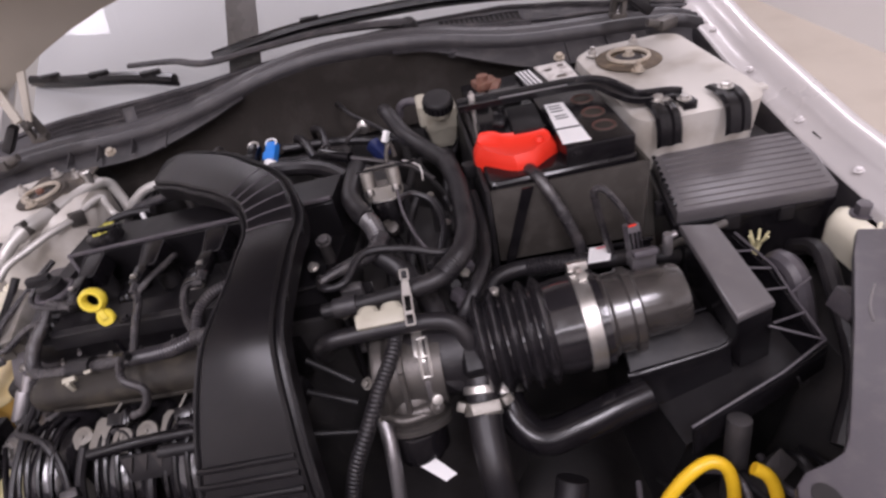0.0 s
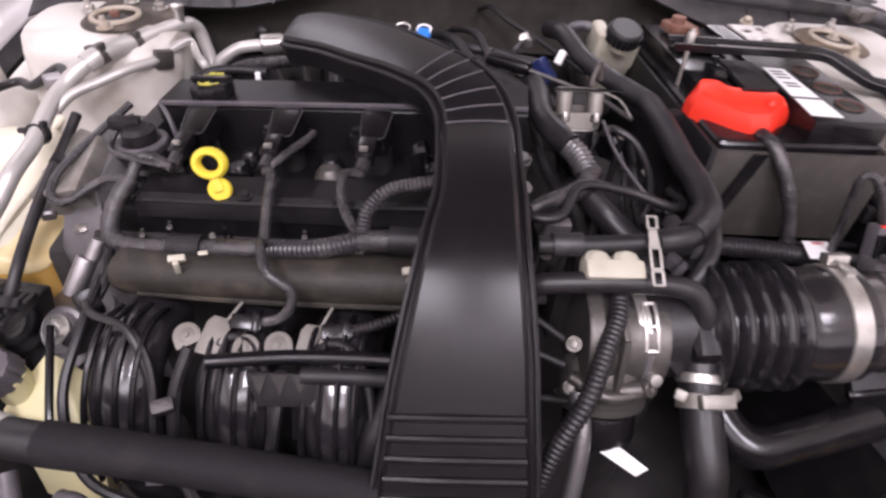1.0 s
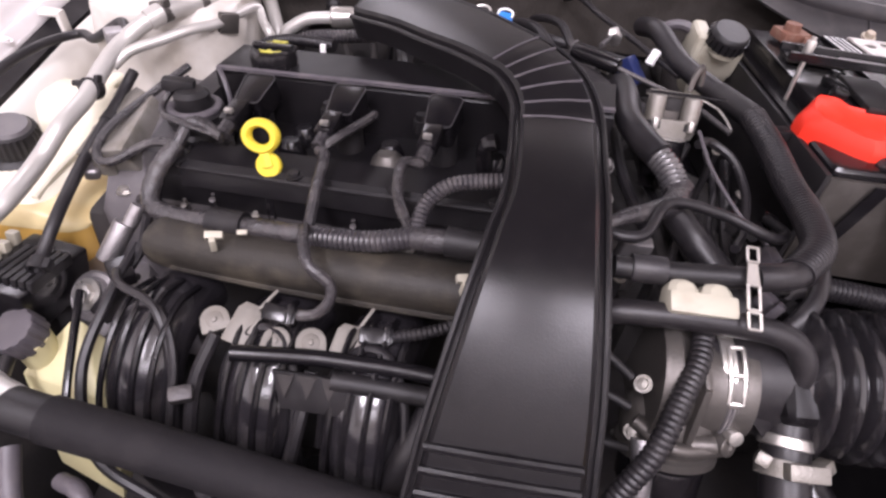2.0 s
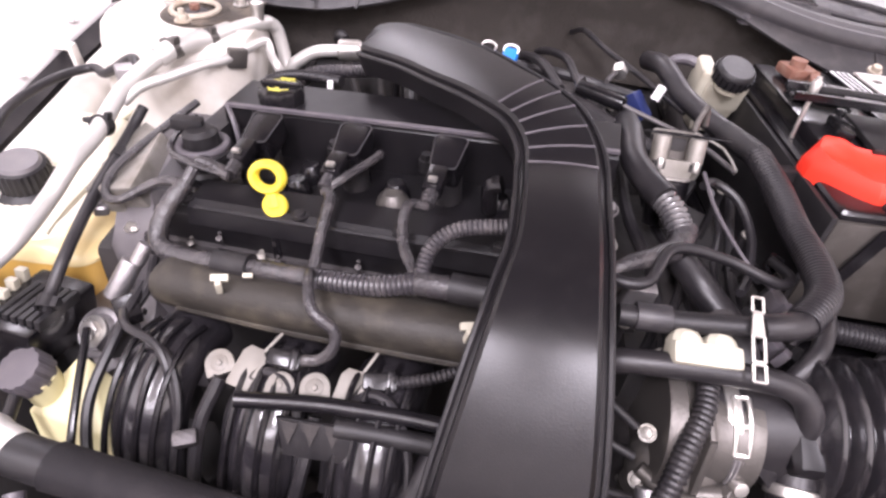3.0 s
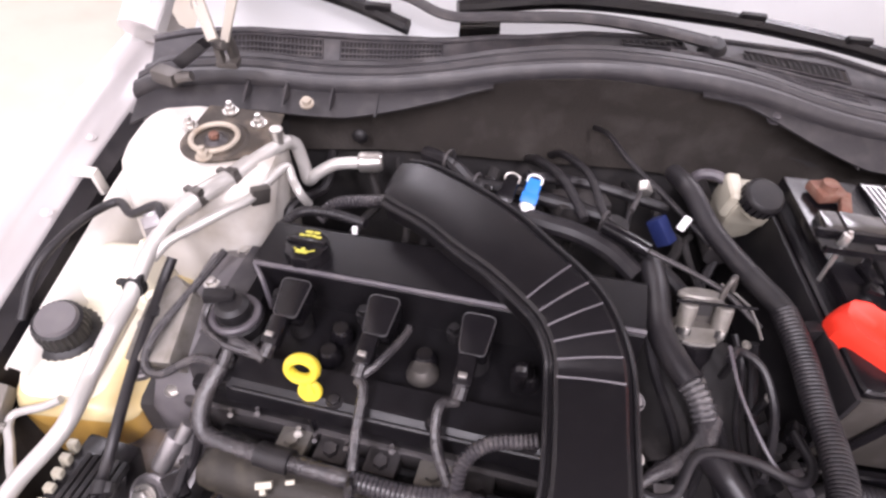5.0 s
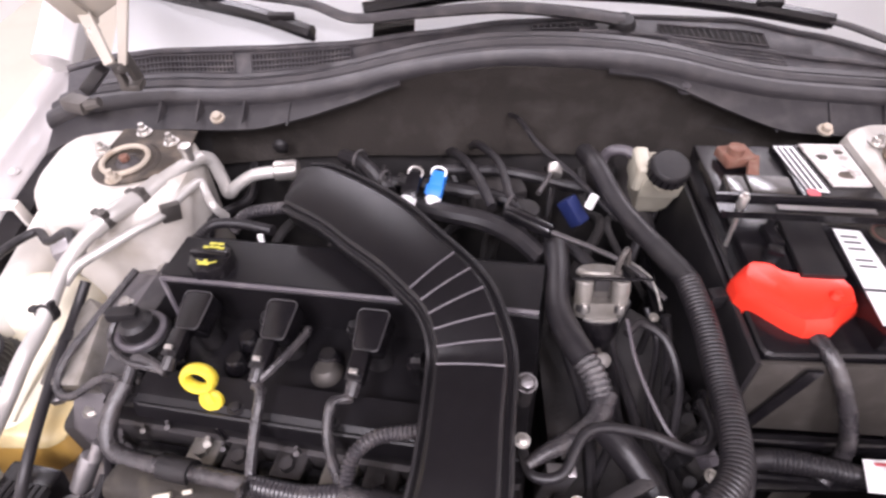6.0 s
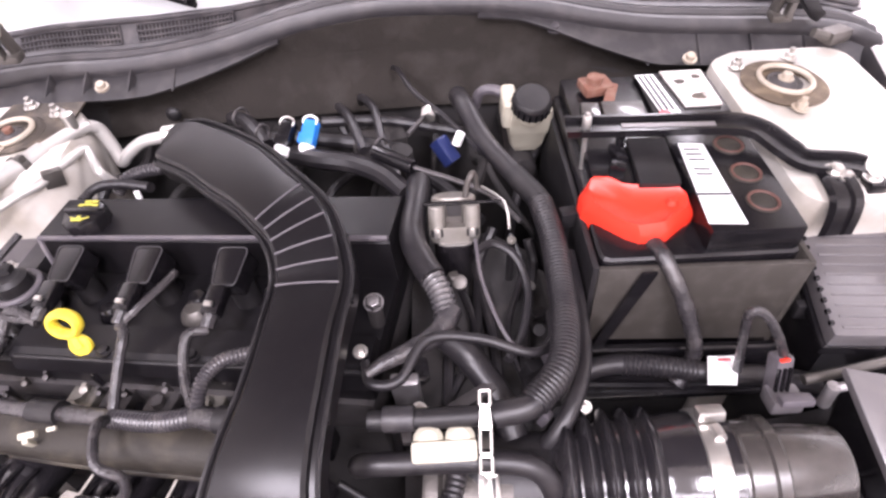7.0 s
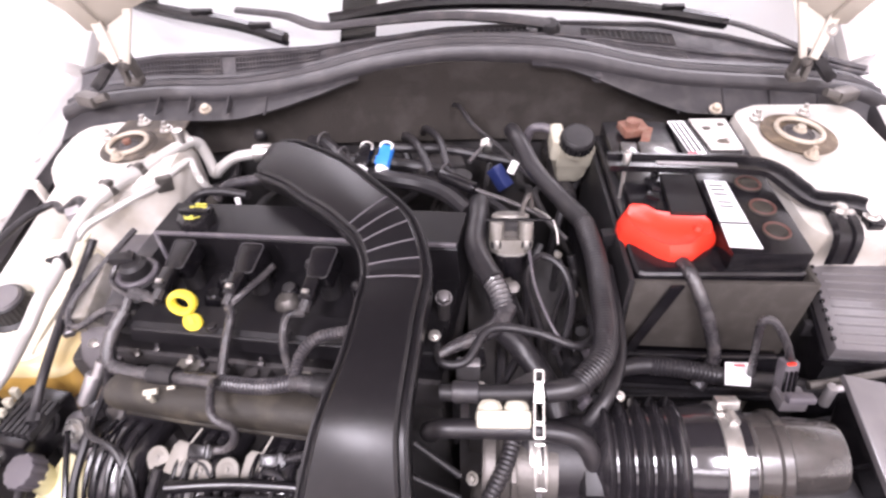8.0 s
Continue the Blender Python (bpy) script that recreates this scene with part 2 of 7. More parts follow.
def lathe(profile, m, segs=28):
    """A turned body from (radius, height) rows; ends with a radius of zero are closed."""
    bm = bmesh.new()
    rings = []
    for r, z in profile:
        if r <= 1e-6:
            rings.append([bm.verts.new((0, 0, z))])
        else:
            rings.append([bm.verts.new((r * math.cos(a), r * math.sin(a), z)) for a in (2 * math.pi * i / segs for i in range(segs))])
    for a, b in zip(rings, rings[1:]):
        for i in range(segs):
            j = (i + 1) % segs
            q = [a[i % len(a)], a[j % len(a)], b[j % len(b)], b[i % len(b)]]
            q = list(dict.fromkeys(q))
            if len(q) > 2:
                bm.faces.new(q)
    bm.transform(m)
    return bm


def torus(big, small, m, segs=32, sub=10):
    bm = bmesh.new()
    rings = []
    for i in range(segs):
        a = 2 * math.pi * i / segs
        rings.append([bm.verts.new(((big + small * math.cos(b)) * math.cos(a), (big + small * math.cos(b)) * math.sin(a), small * math.sin(b)))
                      for b in (2 * math.pi * j / sub for j in range(sub))])
    for i in range(segs):
        for j in range(sub):
            bm.faces.new((rings[i][j], rings[(i + 1) % segs][j], rings[(i + 1) % segs][(j + 1) % sub], rings[i][(j + 1) % sub]))
    bm.transform(m)
    return bm


def smooth_line(pts, per=8):
    """A smooth curve through the points."""
    p = [Vector(q) for q in pts]
    if len(p) == 2:
        return [p[0].lerp(p[1], i / per) for i in range(per + 1)]
    p = [p[0] * 2 - p[1], *p, p[-1] * 2 - p[-2]]
    out = []
    for i in range(1, len(p) - 2):
        a, b, c, d = p[i - 1:i + 3]
        for k in range(per):
            t = k / per
            out.append(0.5 * ((2 * b) + (c - a) * t + (2 * a - 5 * b + 4 * c - d) * t * t + (3 * b - a - 3 * c + d) * t ** 3))
    return out + [p[-2]]


def even(line, step):
    """The same line in even steps."""
    out, left = [line[0]], step
    for a, b in zip(line, line[1:]):
        d = (b - a).length
        pos = 0.0
        while d - pos >= left:
            pos += left
            out.append(a.lerp(b, pos / d))
            left = step
        left -= d - pos
    if (out[-1] - line[-1]).length > step * 0.3:
        out.append(line[-1])
    return out


def sweep(line, radii, segs=12, flat=1.0, caps=True):
    """A round body along a line; flat squeezes it along its second axis."""
    bm = bmesh.new()
    n = len(line)
    t = [(line[min(i + 1, n - 1)] - line[max(i - 1, 0)]).normalized() for i in range(n)]
    u = Vector((0, 0, 1))
    if abs(u.dot(t[0])) > 0.9:
        u = Vector((1, 0, 0))
    x = (u - t[0] * u.dot(t[0])).normalized()
    rings = []
    for i in range(n):
        x = (x - t[i] * x.dot(t[i])).normalized()
        y = t[i].cross(x)
        r = radii[i]
        rings.append([bm.verts.new(line[i] + (x * math.cos(a) * flat + y * math.sin(a)) * r) for a in (2 * math.pi * k / segs for k in range(segs))])
    for a, b in zip(rings, rings[1:]):
        for k in range(segs):
            bm.faces.new((a[k], a[(k + 1) % segs], b[(k + 1) % segs], b[k]))
    if caps:
        bm.faces.new(rings[0][::-1])
        bm.faces.new(rings[-1])
    return bm


def tube(pts, r, segs=12, per=8, r2=None, flat=1.0):
    line = smooth_line(pts, per)
    n = len(line)
    return sweep(line, [r + ((r2 if r2 is not None else r) - r) * i / (n - 1) for i in range(n)], segs, flat)


def ribbed(pts, r, pitch=0.004, depth=0.0012, segs=12):
    """A corrugated tube."""
    line = even(smooth_line(pts, 12), pitch / 4)
    return sweep(line, [r - depth * (1.0, 0.35, 0.0, 0.35)[i % 4] for i in range(len(line))], segs)


def wrapped(pts, r, segs=12, seed=1):
    """A taped bundle, a little uneven."""
    rnd = random.Random(seed)
    line = even(smooth_line(pts, 10), max(0.004, r * 0.5))
    return sweep(line, [r * (1 + rnd.uniform(-0.07, 0.07)) for _ in line], segs)


def loft(rings, cap=True):
    """A skin over rings of equally many points."""
    bm = bmesh.new()
    rows = [[bm.verts.new(p) for p in ring] for ring in rings]
    n = len(rows[0])
    for a, b in zip(rows, rows[1:]):
        for k in range(n):
            bm.faces.new((a[k], a[(k + 1) % n], b[(k + 1) % n], b[k]))
    if cap:
        bm.faces.new(rows[0][::-1])
        bm.faces.new(rows[-1])
    return bm


def rounded(x0, x1, y0, y1, z, r, m=None, n=5):
    """A rounded rectangle as a ring of points."""
    out = []
    for cx, cy, a0 in ((x1 - r, y1 - r, 0), (x0 + r, y1 - r, 90), (x0 + r, y0 + r, 180), (x1 - r, y0 + r, 270)):
        for i in range(n):
            a = radians(a0 + 90 * i / (n - 1))
            p = Vector((cx + r * math.cos(a), cy + r * math.sin(a), z))
            out.append(m @ p if m else p)
    return out


def prism(poly, depth, bevel=0.0, m=None, segs=2):
    """A plate from a flat polygon of 3D points, going down by depth along its normal."""
    bm = bmesh.new()
    f = bm.faces.new([bm.verts.new(p) for p in poly])
    bm.normal_update()
    nrm = f.normal.copy()
    r = bmesh.ops.extrude_face_region(bm, geom=[f])
    vs = [g for g in r["geom"] if isinstance(g, bmesh.types.BMVert)]
    bmesh.ops.translate(bm, verts=vs, vec=-nrm * depth)
    bmesh.ops.recalc_face_normals(bm, faces=bm.faces)
    bevelled(bm, bevel, segs)
    if m:
        bm.transform(m)
    return bm


def grid_sheet(rows, thick=0.0):
    """A sheet through rows of points, with a thickness."""
    bm = bmesh.new()
    vs = [[bm.verts.new(p) for p in row] for row in rows]
    for a, b in zip(vs, vs[1:]):
        for i in range(len(a) - 1):
            bm.faces.new((a[i], a[i + 1], b[i + 1], b[i]))
    if thick:
        bm.normal_update()
        bmesh.ops.solidify(bm, geom=bm.faces[:], thickness=thick)
    return bm


def merged(*bms):
    """Several bmeshes of one piece in one."""
    out = bms[0]
    for b in bms[1:]:
        me = bpy.data.meshes.new("tmp")
        b.to_mesh(me)
        b.free()
        out.from_mesh(me)
        bpy.data.meshes.remove(me)
    return out


def hexbolt(p, d, r=0.007, h=0.006, washer=True):
    bms = [cyl(r, h, along(Vector(p), d), segs=6, bevel=0.0008)]
    if washer:
        bms.append(cyl(r * 1.5, 0.0015, along(Vector(p), d), segs=18))
    return merged(*bms)

# ---- the room ----
piece("floor", box((4.9, 11, 0.1), pose(0, 0.5, -0.05), 0), FLOOR, "beige smooth floor under the car", "floor", "structure")
for nm, sx, sy, px, py in (("wall_north", 4.9, 0.15, 0, 6.07), ("wall_south", 4.9, 0.15, 0, -5.07), ("wall_west", 0.15, 10.98, -2.38, 0.5), ("wall_east", 0.15, 10.98, 2.38, 0.5)):
    piece(nm, box((sx, sy, 3.0), pose(px, py, 1.5), 0), WALL, "plain white painted wall of the garage", "wall", "structure")
piece("ceiling", box((5.2, 11.4, 0.1), pose(0, 0.5, 3.06), 0), WALL, "plain white ceiling with lamps", "ceiling", "structure")
for x, y, z, sx, sy, w in LAMPS:
    lamp = thing("ceiling_light", (x, y, 3.0), "white metal ceiling light housing", "ceiling light", "ceiling lights")
    part("housing", box((sx + 0.06, sy + 0.06, 0.04), pose(x, y, 2.99), 0.006), WALL, lamp)

# ---- the car's body ----
car = thing("car_body", (0, 0.0, 0.3), "champagne white car body round the open engine bay", "car")


def tower(side, cx, cy):
    """The sheet-metal spring tower and its apron."""
    s = side
    rings = []
    front = -0.050 if s < 0 else -0.168
    lip = 0.0 if s < 0 else 0.024
    for z, grow, fwd in ((0.30, 0.02, 0.03), (0.60, 0.012, 0.02), (0.80, 0.006, 0.012), (0.848, 0.004, 0.008), (0.862, 0.0, 0.002), (0.867, -0.012, -0.012)):
        a, b = sorted((s * ((0.398 if s > 0 else 0.408) - grow), s * (0.570 if s > 0 else 0.578)))
        rings.append(rounded(a, b, front - fwd - (lip if z > 0.85 else lip * 0.6 if z > 0.84 else 0), 0.094, z - (0 if s > 0 or z < 0.7 else 0.024), 0.03 if s > 0 else 0.045, n=6))
    t = part("strut_tower", loft(rings), TOWER_PAINT, car, "white painted spring tower", 50)
    c = Vector((cx, cy, 0.867 if s > 0 else 0.843))
    up = (0.05 * s, -0.02, 1)
    k = 0.70 if s < 0 else 0.86
    part("mount_plate", lathe([(0, 0), (0.057 * k, 0), (0.058 * k, 0.003), (0.052 * k, 0.006), (0.038 * k, 0.006), (0.036 * k, 0.001), (0, 0.001)], along(c, up), 36), GRIME if s < 0 else RUST, t, "grimy steel mount plate" if s < 0 else "rust-stained steel mount plate")
    part("ring", torus(0.027 if s < 0 else 0.030, 0.0034, along(c + Vector((0, 0, 0.008)), up), 36), RING, t, "pale corroded ring")
    part("cup", lathe([(0, 0.006), (0.009, 0.007), (0.016, 0.002), (0.024 * k, 0.004), (0.024 * k, 0.001), (0, 0.001)], along(c + Vector((0, 0, 0.001)), up)), DARK_ALU, t)
    part("centre_nut", hexbolt(c + Vector((0, 0, 0.006 if s < 0 else 0.008)), up, 0.006, 0.008), CLAMP_RUST if s < 0 else RING, t)
    for a, far in ((62, 0.058), (140, 0.058), (262, 0.058)) if s > 0 else ((90, 0.060), (44, 0.058), (152, 0.042), (268, 0.034)):
        q = c + Vector((far * math.cos(radians(a)), far * math.sin(radians(a)), 0.005))
        part("nut", merged(hexbolt(q, up, 0.0065, 0.008), cyl(0.0035, 0.014, along(q, up), segs=10)), STEEL if a not in (262, 268) else RING, t)
    if s < 0:
        part("strut_plate", prism([c + Vector(q) for q in ((-0.030, 0.070, 0.0015), (0.066, 0.068, 0.0015), (0.068, 0.005, 0.0015), (0.046, -0.026, 0.0015), (0.012, -0.040, 0.0015), (-0.022, -0.030, 0.0015), (-0.036, 0.004, 0.0015))], 0.003, 0.001), GRIME, t, "grimy brown steel plate")
    return t


tower(-1, -0.481, 0.023)
tower(1, 0.461, 0.01)


def fender(s):
    """The wing: inner rail with its flange, crest and outer skin."""
    ys = [0.30, 0.20, 0.12, 0.0, -0.11, -0.25, -0.35, -0.45, -0.56, -0.66]
    xin = [0.632, 0.630, 0.628, 0.626, 0.625, 0.622, 0.618, 0.61, 0.60, 0.58]
    xin = [x - 0.014 for x in xin] if s > 0 else [0.620, 0.635, 0.646, 0.662, 0.673, 0.684, 0.688, 0.688, 0.686, 0.676]
    zin = [0.895, 0.890, 0.880, 0.848, 0.826, 0.802, 0.795, 0.788, 0.78, 0.77] if s > 0 else [0.840, 0.823, 0.808, 0.783, 0.757, 0.728, 0.716, 0.708, 0.70, 0.69]
    prof = [(-0.004, -0.20), (-0.004, -0.010), (0.0, -0.002), (0.010, 0.002), (0.016, 0.020), (0.026, 0.033), (0.036, 0.036), (0.046, 0.030), (0.058, 0.008), (0.072, -0.05), (0.082, -0.14), (0.09, -0.30), (0.09, -0.46)]
    rows = [[Vector((s * (x + a), y, z + b)) for a, b in prof] for x, y, z in zip(xin, ys, zin)]
    f = part("fender", grid_sheet(rows, 0.002), PAINT_OUT, car, "silver white front wing", 60)
    rows = [[Vector((s * (x - 0.006 - a), y, z - 0.012 + b)) for a, b in (((0, 0.006), (0.006, -0.004), (0.012, -0.024), (0.014, -0.06)) if s > 0 else ((0, 0.006), (0.010, -0.001), (0.018, -0.005), (0.022, -0.03), (0.024, -0.06)))] for x, y, z in zip(xin[2:7], ys[2:7], zin[2:7])]
    part("seal_strip", grid_sheet(rows, 0.002), RUBBER, f, "black rubber strip")
    for y, x, z in ((0.06, 0.620, 0.868), (-0.06, 0.618, 0.842), (-0.19, 0.616, 0.818), (-0.31, 0.614, 0.806)):
        x, z = (x, z) if s > 0 else (x + 0.046 - 0.04 * y, z - 0.066 - 0.02 * y)
        part("bolt", hexbolt((s * x, y, z), (-s * 0.4, 0, 1), 0.0042, 0.003), PAINT_OUT, f)
    xc, yc, zc = (0.608, -0.10, 0.828) if s > 0 else (0.648, 0.005, 0.786)
    part("clip", merged(box((0.024, 0.016, 0.006), pose(s * xc, yc, zc + 0.004, 0, 0, 0), 0.002), box((0.006, 0.014, 0.034), pose(s * (xc - 0.013), yc, zc - 0.010, 0, s * 8, 0), 0.002)), PAINT, f)
    for y, z in ((-0.225, 0.811), (-0.275, 0.804)):
        part("slot", box((0.005, 0.018, 0.004), pose(s * (0.6195 if s > 0 else 0.6895), y, z - (0 if s > 0 else 0.074), 6, -s * 30, 0), 0.001), GLOOM, f, "dark slot hole")
    return f


fender(-1)
fender(1)

# near-black boxes that stand in for the shade between towers and wings
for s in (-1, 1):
    part("gap_shade", box((0.05, 0.36, 0.03), pose(s * (0.59 if s > 0 else 0.632), -0.03, 0.775 if s > 0 else 0.690), 0.004), GLOOM, car)
rows = [[Vector((-(x - a), y, z + b)) for a, b in ((0.030, -0.012), (0.034, -0.006), (0.042, -0.010), (0.050, -0.04), (0.058, -0.16))]
        for x, y, z in ((0.630, 0.12, 0.808), (0.646, 0.0, 0.783), (0.657, -0.11, 0.757), (0.664, -0.19, 0.740), (0.667, -0.235, 0.731))]
part("inner_panel", grid_sheet(rows, 0.003), PAINT, car, "white painted inner wing panel", 50)
# the rail lies in shade, which is put into its grey colour
rail_ = part("front_rail", prism([Vector(q) for q in ((-0.655, -0.238, 0.692), (-0.632, -0.242, 0.692), (-0.612, -0.42, 0.640), (-0.598, -0.56, 0.60), (-0.632, -0.56, 0.60), (-0.645, -0.42, 0.640))], 0.02, 0.003), EAR, car, "front rail in a grey that includes its shade")
for q in ((-0.643, -0.262, 0.688), (-0.634, -0.318, 0.672), (-0.624, -0.430, 0.640)):
    part("bolt", hexbolt(q, (0.1, -0.25, 1), 0.0065, 0.006), RING, rail_)
# bay floor, front panel and firewall close the bay below
for x, y in ((-0.66, -0.15), (0.66, -0.15), (-0.66, 2.75), (0.66, 2.75)):
    part("tyre", torus(0.22, 0.09, pose(x, y, 0.31, 0, 90, 0), 32, 12), RUBBER, car)
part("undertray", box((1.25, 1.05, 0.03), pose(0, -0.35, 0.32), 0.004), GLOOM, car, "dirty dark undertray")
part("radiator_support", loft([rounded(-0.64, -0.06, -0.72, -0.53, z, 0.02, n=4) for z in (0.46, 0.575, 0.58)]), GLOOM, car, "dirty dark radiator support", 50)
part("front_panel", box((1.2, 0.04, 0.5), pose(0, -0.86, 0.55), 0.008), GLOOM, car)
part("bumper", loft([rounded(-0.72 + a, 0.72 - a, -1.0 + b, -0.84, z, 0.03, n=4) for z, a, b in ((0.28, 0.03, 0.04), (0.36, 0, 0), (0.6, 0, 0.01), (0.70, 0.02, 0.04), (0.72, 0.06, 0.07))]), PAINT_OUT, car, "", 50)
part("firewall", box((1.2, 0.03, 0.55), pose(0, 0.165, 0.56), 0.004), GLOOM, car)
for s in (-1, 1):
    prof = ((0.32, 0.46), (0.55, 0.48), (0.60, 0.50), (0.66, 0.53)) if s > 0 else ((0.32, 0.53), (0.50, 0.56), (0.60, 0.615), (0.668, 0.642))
    # the left apron's front is coloured near black for the shaded void there
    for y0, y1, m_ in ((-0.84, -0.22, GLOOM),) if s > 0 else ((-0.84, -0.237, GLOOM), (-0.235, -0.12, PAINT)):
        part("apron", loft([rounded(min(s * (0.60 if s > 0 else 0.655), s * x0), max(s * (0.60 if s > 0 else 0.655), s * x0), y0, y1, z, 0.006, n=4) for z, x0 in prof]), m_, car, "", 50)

# insulation panel on the firewall
xs = [-0.43, -0.37, -0.30, -0.22, -0.13, -0.03, 0.05, 0.14, 0.23, 0.30, 0.38, 0.45]
tops = [0.842, 0.846, 0.862, 0.885, 0.906, 0.919, 0.918, 0.908, 0.888, 0.865, 0.845, 0.840]
rows = []
for k in range(7):
    f = k / 6
    rows.append([Vector((x, 0.135 + 0.012 * math.sin(3.14 * f) + 0.004 * math.sin(x * 17 + k), (0.765 + 0.02 * math.cos(x * 4.2)) * (1 - f) + t * f)) for x, t in zip(xs, tops)])
panel = part("insulation_panel", grid_sheet(rows, 0.012), FELT, car, "dark grey felt insulation panel", 60)
part("button", lathe([(0, 0.006), (0.006, 0.005), (0.010, 0.002), (0.011, 0), (0, 0)], along((-0.325, 0.125, 0.80), (0, -1, 0.1))), BLACK_MATT, panel)

# cowl: flange with webs, seal, grille shelf
cowl = thing("cowl_panel", (0, 0.2, 0.85), "weathered dark grey plastic cowl under the windscreen", "cowl")
SEAL = [(-0.60, 0.10, 0.868), (-0.568, 0.125, 0.873), (-0.478, 0.15, 0.873), (-0.38, 0.152, 0.873), (-0.296, 0.15, 0.882), (-0.22, 0.15, 0.897), (-0.14, 0.15, 0.918), (-0.05, 0.15, 0.934),
        (0.03, 0.15, 0.938), (0.12, 0.15, 0.934), (0.19, 0.15, 0.924), (0.26, 0.15, 0.908), (0.33, 0.15, 0.896), (0.42, 0.15, 0.889), (0.52, 0.145, 0.885), (0.585, 0.13, 0.882), (0.615, 0.10, 0.878)]
line = smooth_line(SEAL, 6)
rows = []
for dy, dz in ((-0.012, -0.022), (-0.018, -0.014), (-0.018, -0.004), (-0.013, 0.003), (-0.007, 0.004), (-0.0045, -0.004), (-0.001, -0.005), (0.001, 0.003), (0.007, 0.007), (0.013, 0.006), (0.0155, -0.003), (0.019, -0.004), (0.021, 0.004), (0.028, 0.006), (0.034, 0.002)):
    rows.append([p + Vector((0, dy, dz)) for p in line])
part("hood_seal", grid_sheet(rows, 0.004), SEAL_GREY, cowl, "grey-black rubber hood seal with three lips", 38)
# flange below the seal towards the towers
for s in (-1, 1):
    fl = [p for p in line if (p.x < -0.15 if s < 0 else p.x > 0.10)]
    rows = []
    for k in range(5):
        f = k / 4
        rows.append([Vector((p.x, p.y - 0.012 - (0.012 + 0.024 * max(0, min(1, (abs(p.x) - 0.16) / 0.18))) * f, p.z - 0.018 - (0.003 + (0.014 if s < 0 else 0.025) * max(0, min(1, (abs(p.x) - 0.16) / 0.18))) * f)) for p in fl])
    web = part("flange", grid_sheet(rows, 0.003), FLANGE, cowl, "", 50)
    for x in ((0.30, 0.36, 0.42, 0.47) if s < 0 else (0.33, 0.40, 0.47, 0.54)):
        part("web", prism([Vector((s * x, 0.136, 0.868 if s < 0 else 0.876)), Vector((s * x, 0.100, 0.851 if s < 0 else 0.85)), Vector((s * (x - 0.004), 0.128, 0.851 if s < 0 else 0.85))], 0.003), FLANGE, web)
# shelf behind the seal up to the glass
BACK = [(-0.62, 0.16, 0.888), (-0.54, 0.190, 0.896), (-0.47, 0.199, 0.900), (-0.35, 0.200, 0.904), (-0.24, 0.206, 0.908), (-0.13, 0.232, 0.912), (-0.01, 0.270, 0.912), (0.16, 0.296, 0.910), (0.32, 0.300, 0.905), (0.42, 0.265, 0.900), (0.52, 0.215, 0.895), (0.63, 0.16, 0.888)]


def back_point(x):
    """The shelf's rear edge, where the glass begins."""
    x = max(BACK[0][0], min(BACK[-1][0], x))
    for a, b in zip(BACK, BACK[1:]):
        if a[0] <= x <= b[0]:
            f = (x - a[0]) / (b[0] - a[0])
            f = f * f * (3 - 2 * f) * 0.5 + f * 0.5
            return Vector((x, a[1] + (b[1] - a[1]) * f, a[2] + (b[2] - a[2]) * f))


def shelf_point(x, f):
    p = min(line, key=lambda q: abs(q.x - x))
    q = back_point(x)
    return (Vector((x, p.y, p.z)) + Vector((0, 0.030, -0.004))).lerp(q, f) - Vector((0, 0, 0.004 * math.sin(3.14 * f)))


stations = [-0.60 + 0.02 * i for i in range(62)]
rows = []
for k in range(9):
    rows.append([shelf_point(x, k / 8) for x in stations])
shelf = part("shelf", grid_sheet(rows, 0.003), COWL, cowl, "", 50)
part("rim", sweep([back_point(x) + Vector((0, 0, 0.001)) for x in stations], [0.0045] * len(stations), 8), COWL, shelf, "", 60)
right = [x for x in stations if x > 0.08]
part("ledge", sweep([shelf_point(x, 0.42 if x < 0.42 else 0.42 + 0.3 * (x - 0.42) / 0.2) + Vector((0, 0, 0.003)) for x in right], [0.0035] * len(right), 8), COWL, shelf, "", 60)


def grille(x0, x1, f0, f1, pitch, bars):
    """Fine upright slats and cross bars over a dark sheet that stands in for shade."""
    n = 8
    g = part("grille", grid_sheet([[shelf_point(x0 + (x1 - x0) * i / n, f) + Vector((0, -0.0008, 0.0012)) for i in range(n + 1)] for f in (f0, (f0 + f1) / 2, f1)]), GLOOM, shelf, "dark sheet in place of shade behind the slats", 60)
    k = max(2, int(abs(x1 - x0) / pitch))
    for i in range(k + 1):
        x = x0 + (x1 - x0) * i / k
        a, b = shelf_point(x, f0) + Vector((0, -0.0015, 0.0025)), shelf_point(x, f1) + Vector((0, -0.0015, 0.0025))
        part("slat", sweep([a, b], [0.0012, 0.0012], 4), COWL, g)
    for j in range(bars + 1):
        f = f0 + (f1 - f0) * j / max(1, bars)
        part("slat", sweep([shelf_point(x0 + (x1 - x0) * i / 6, f) + Vector((0, -0.002, 0.003)) for i in range(7)], [0.0017] * 7, 5), COWL, g)


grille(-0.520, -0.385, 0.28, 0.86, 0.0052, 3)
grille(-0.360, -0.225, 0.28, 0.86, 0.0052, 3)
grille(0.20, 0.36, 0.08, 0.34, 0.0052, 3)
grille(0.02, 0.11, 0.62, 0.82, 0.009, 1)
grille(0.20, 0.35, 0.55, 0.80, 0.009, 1)
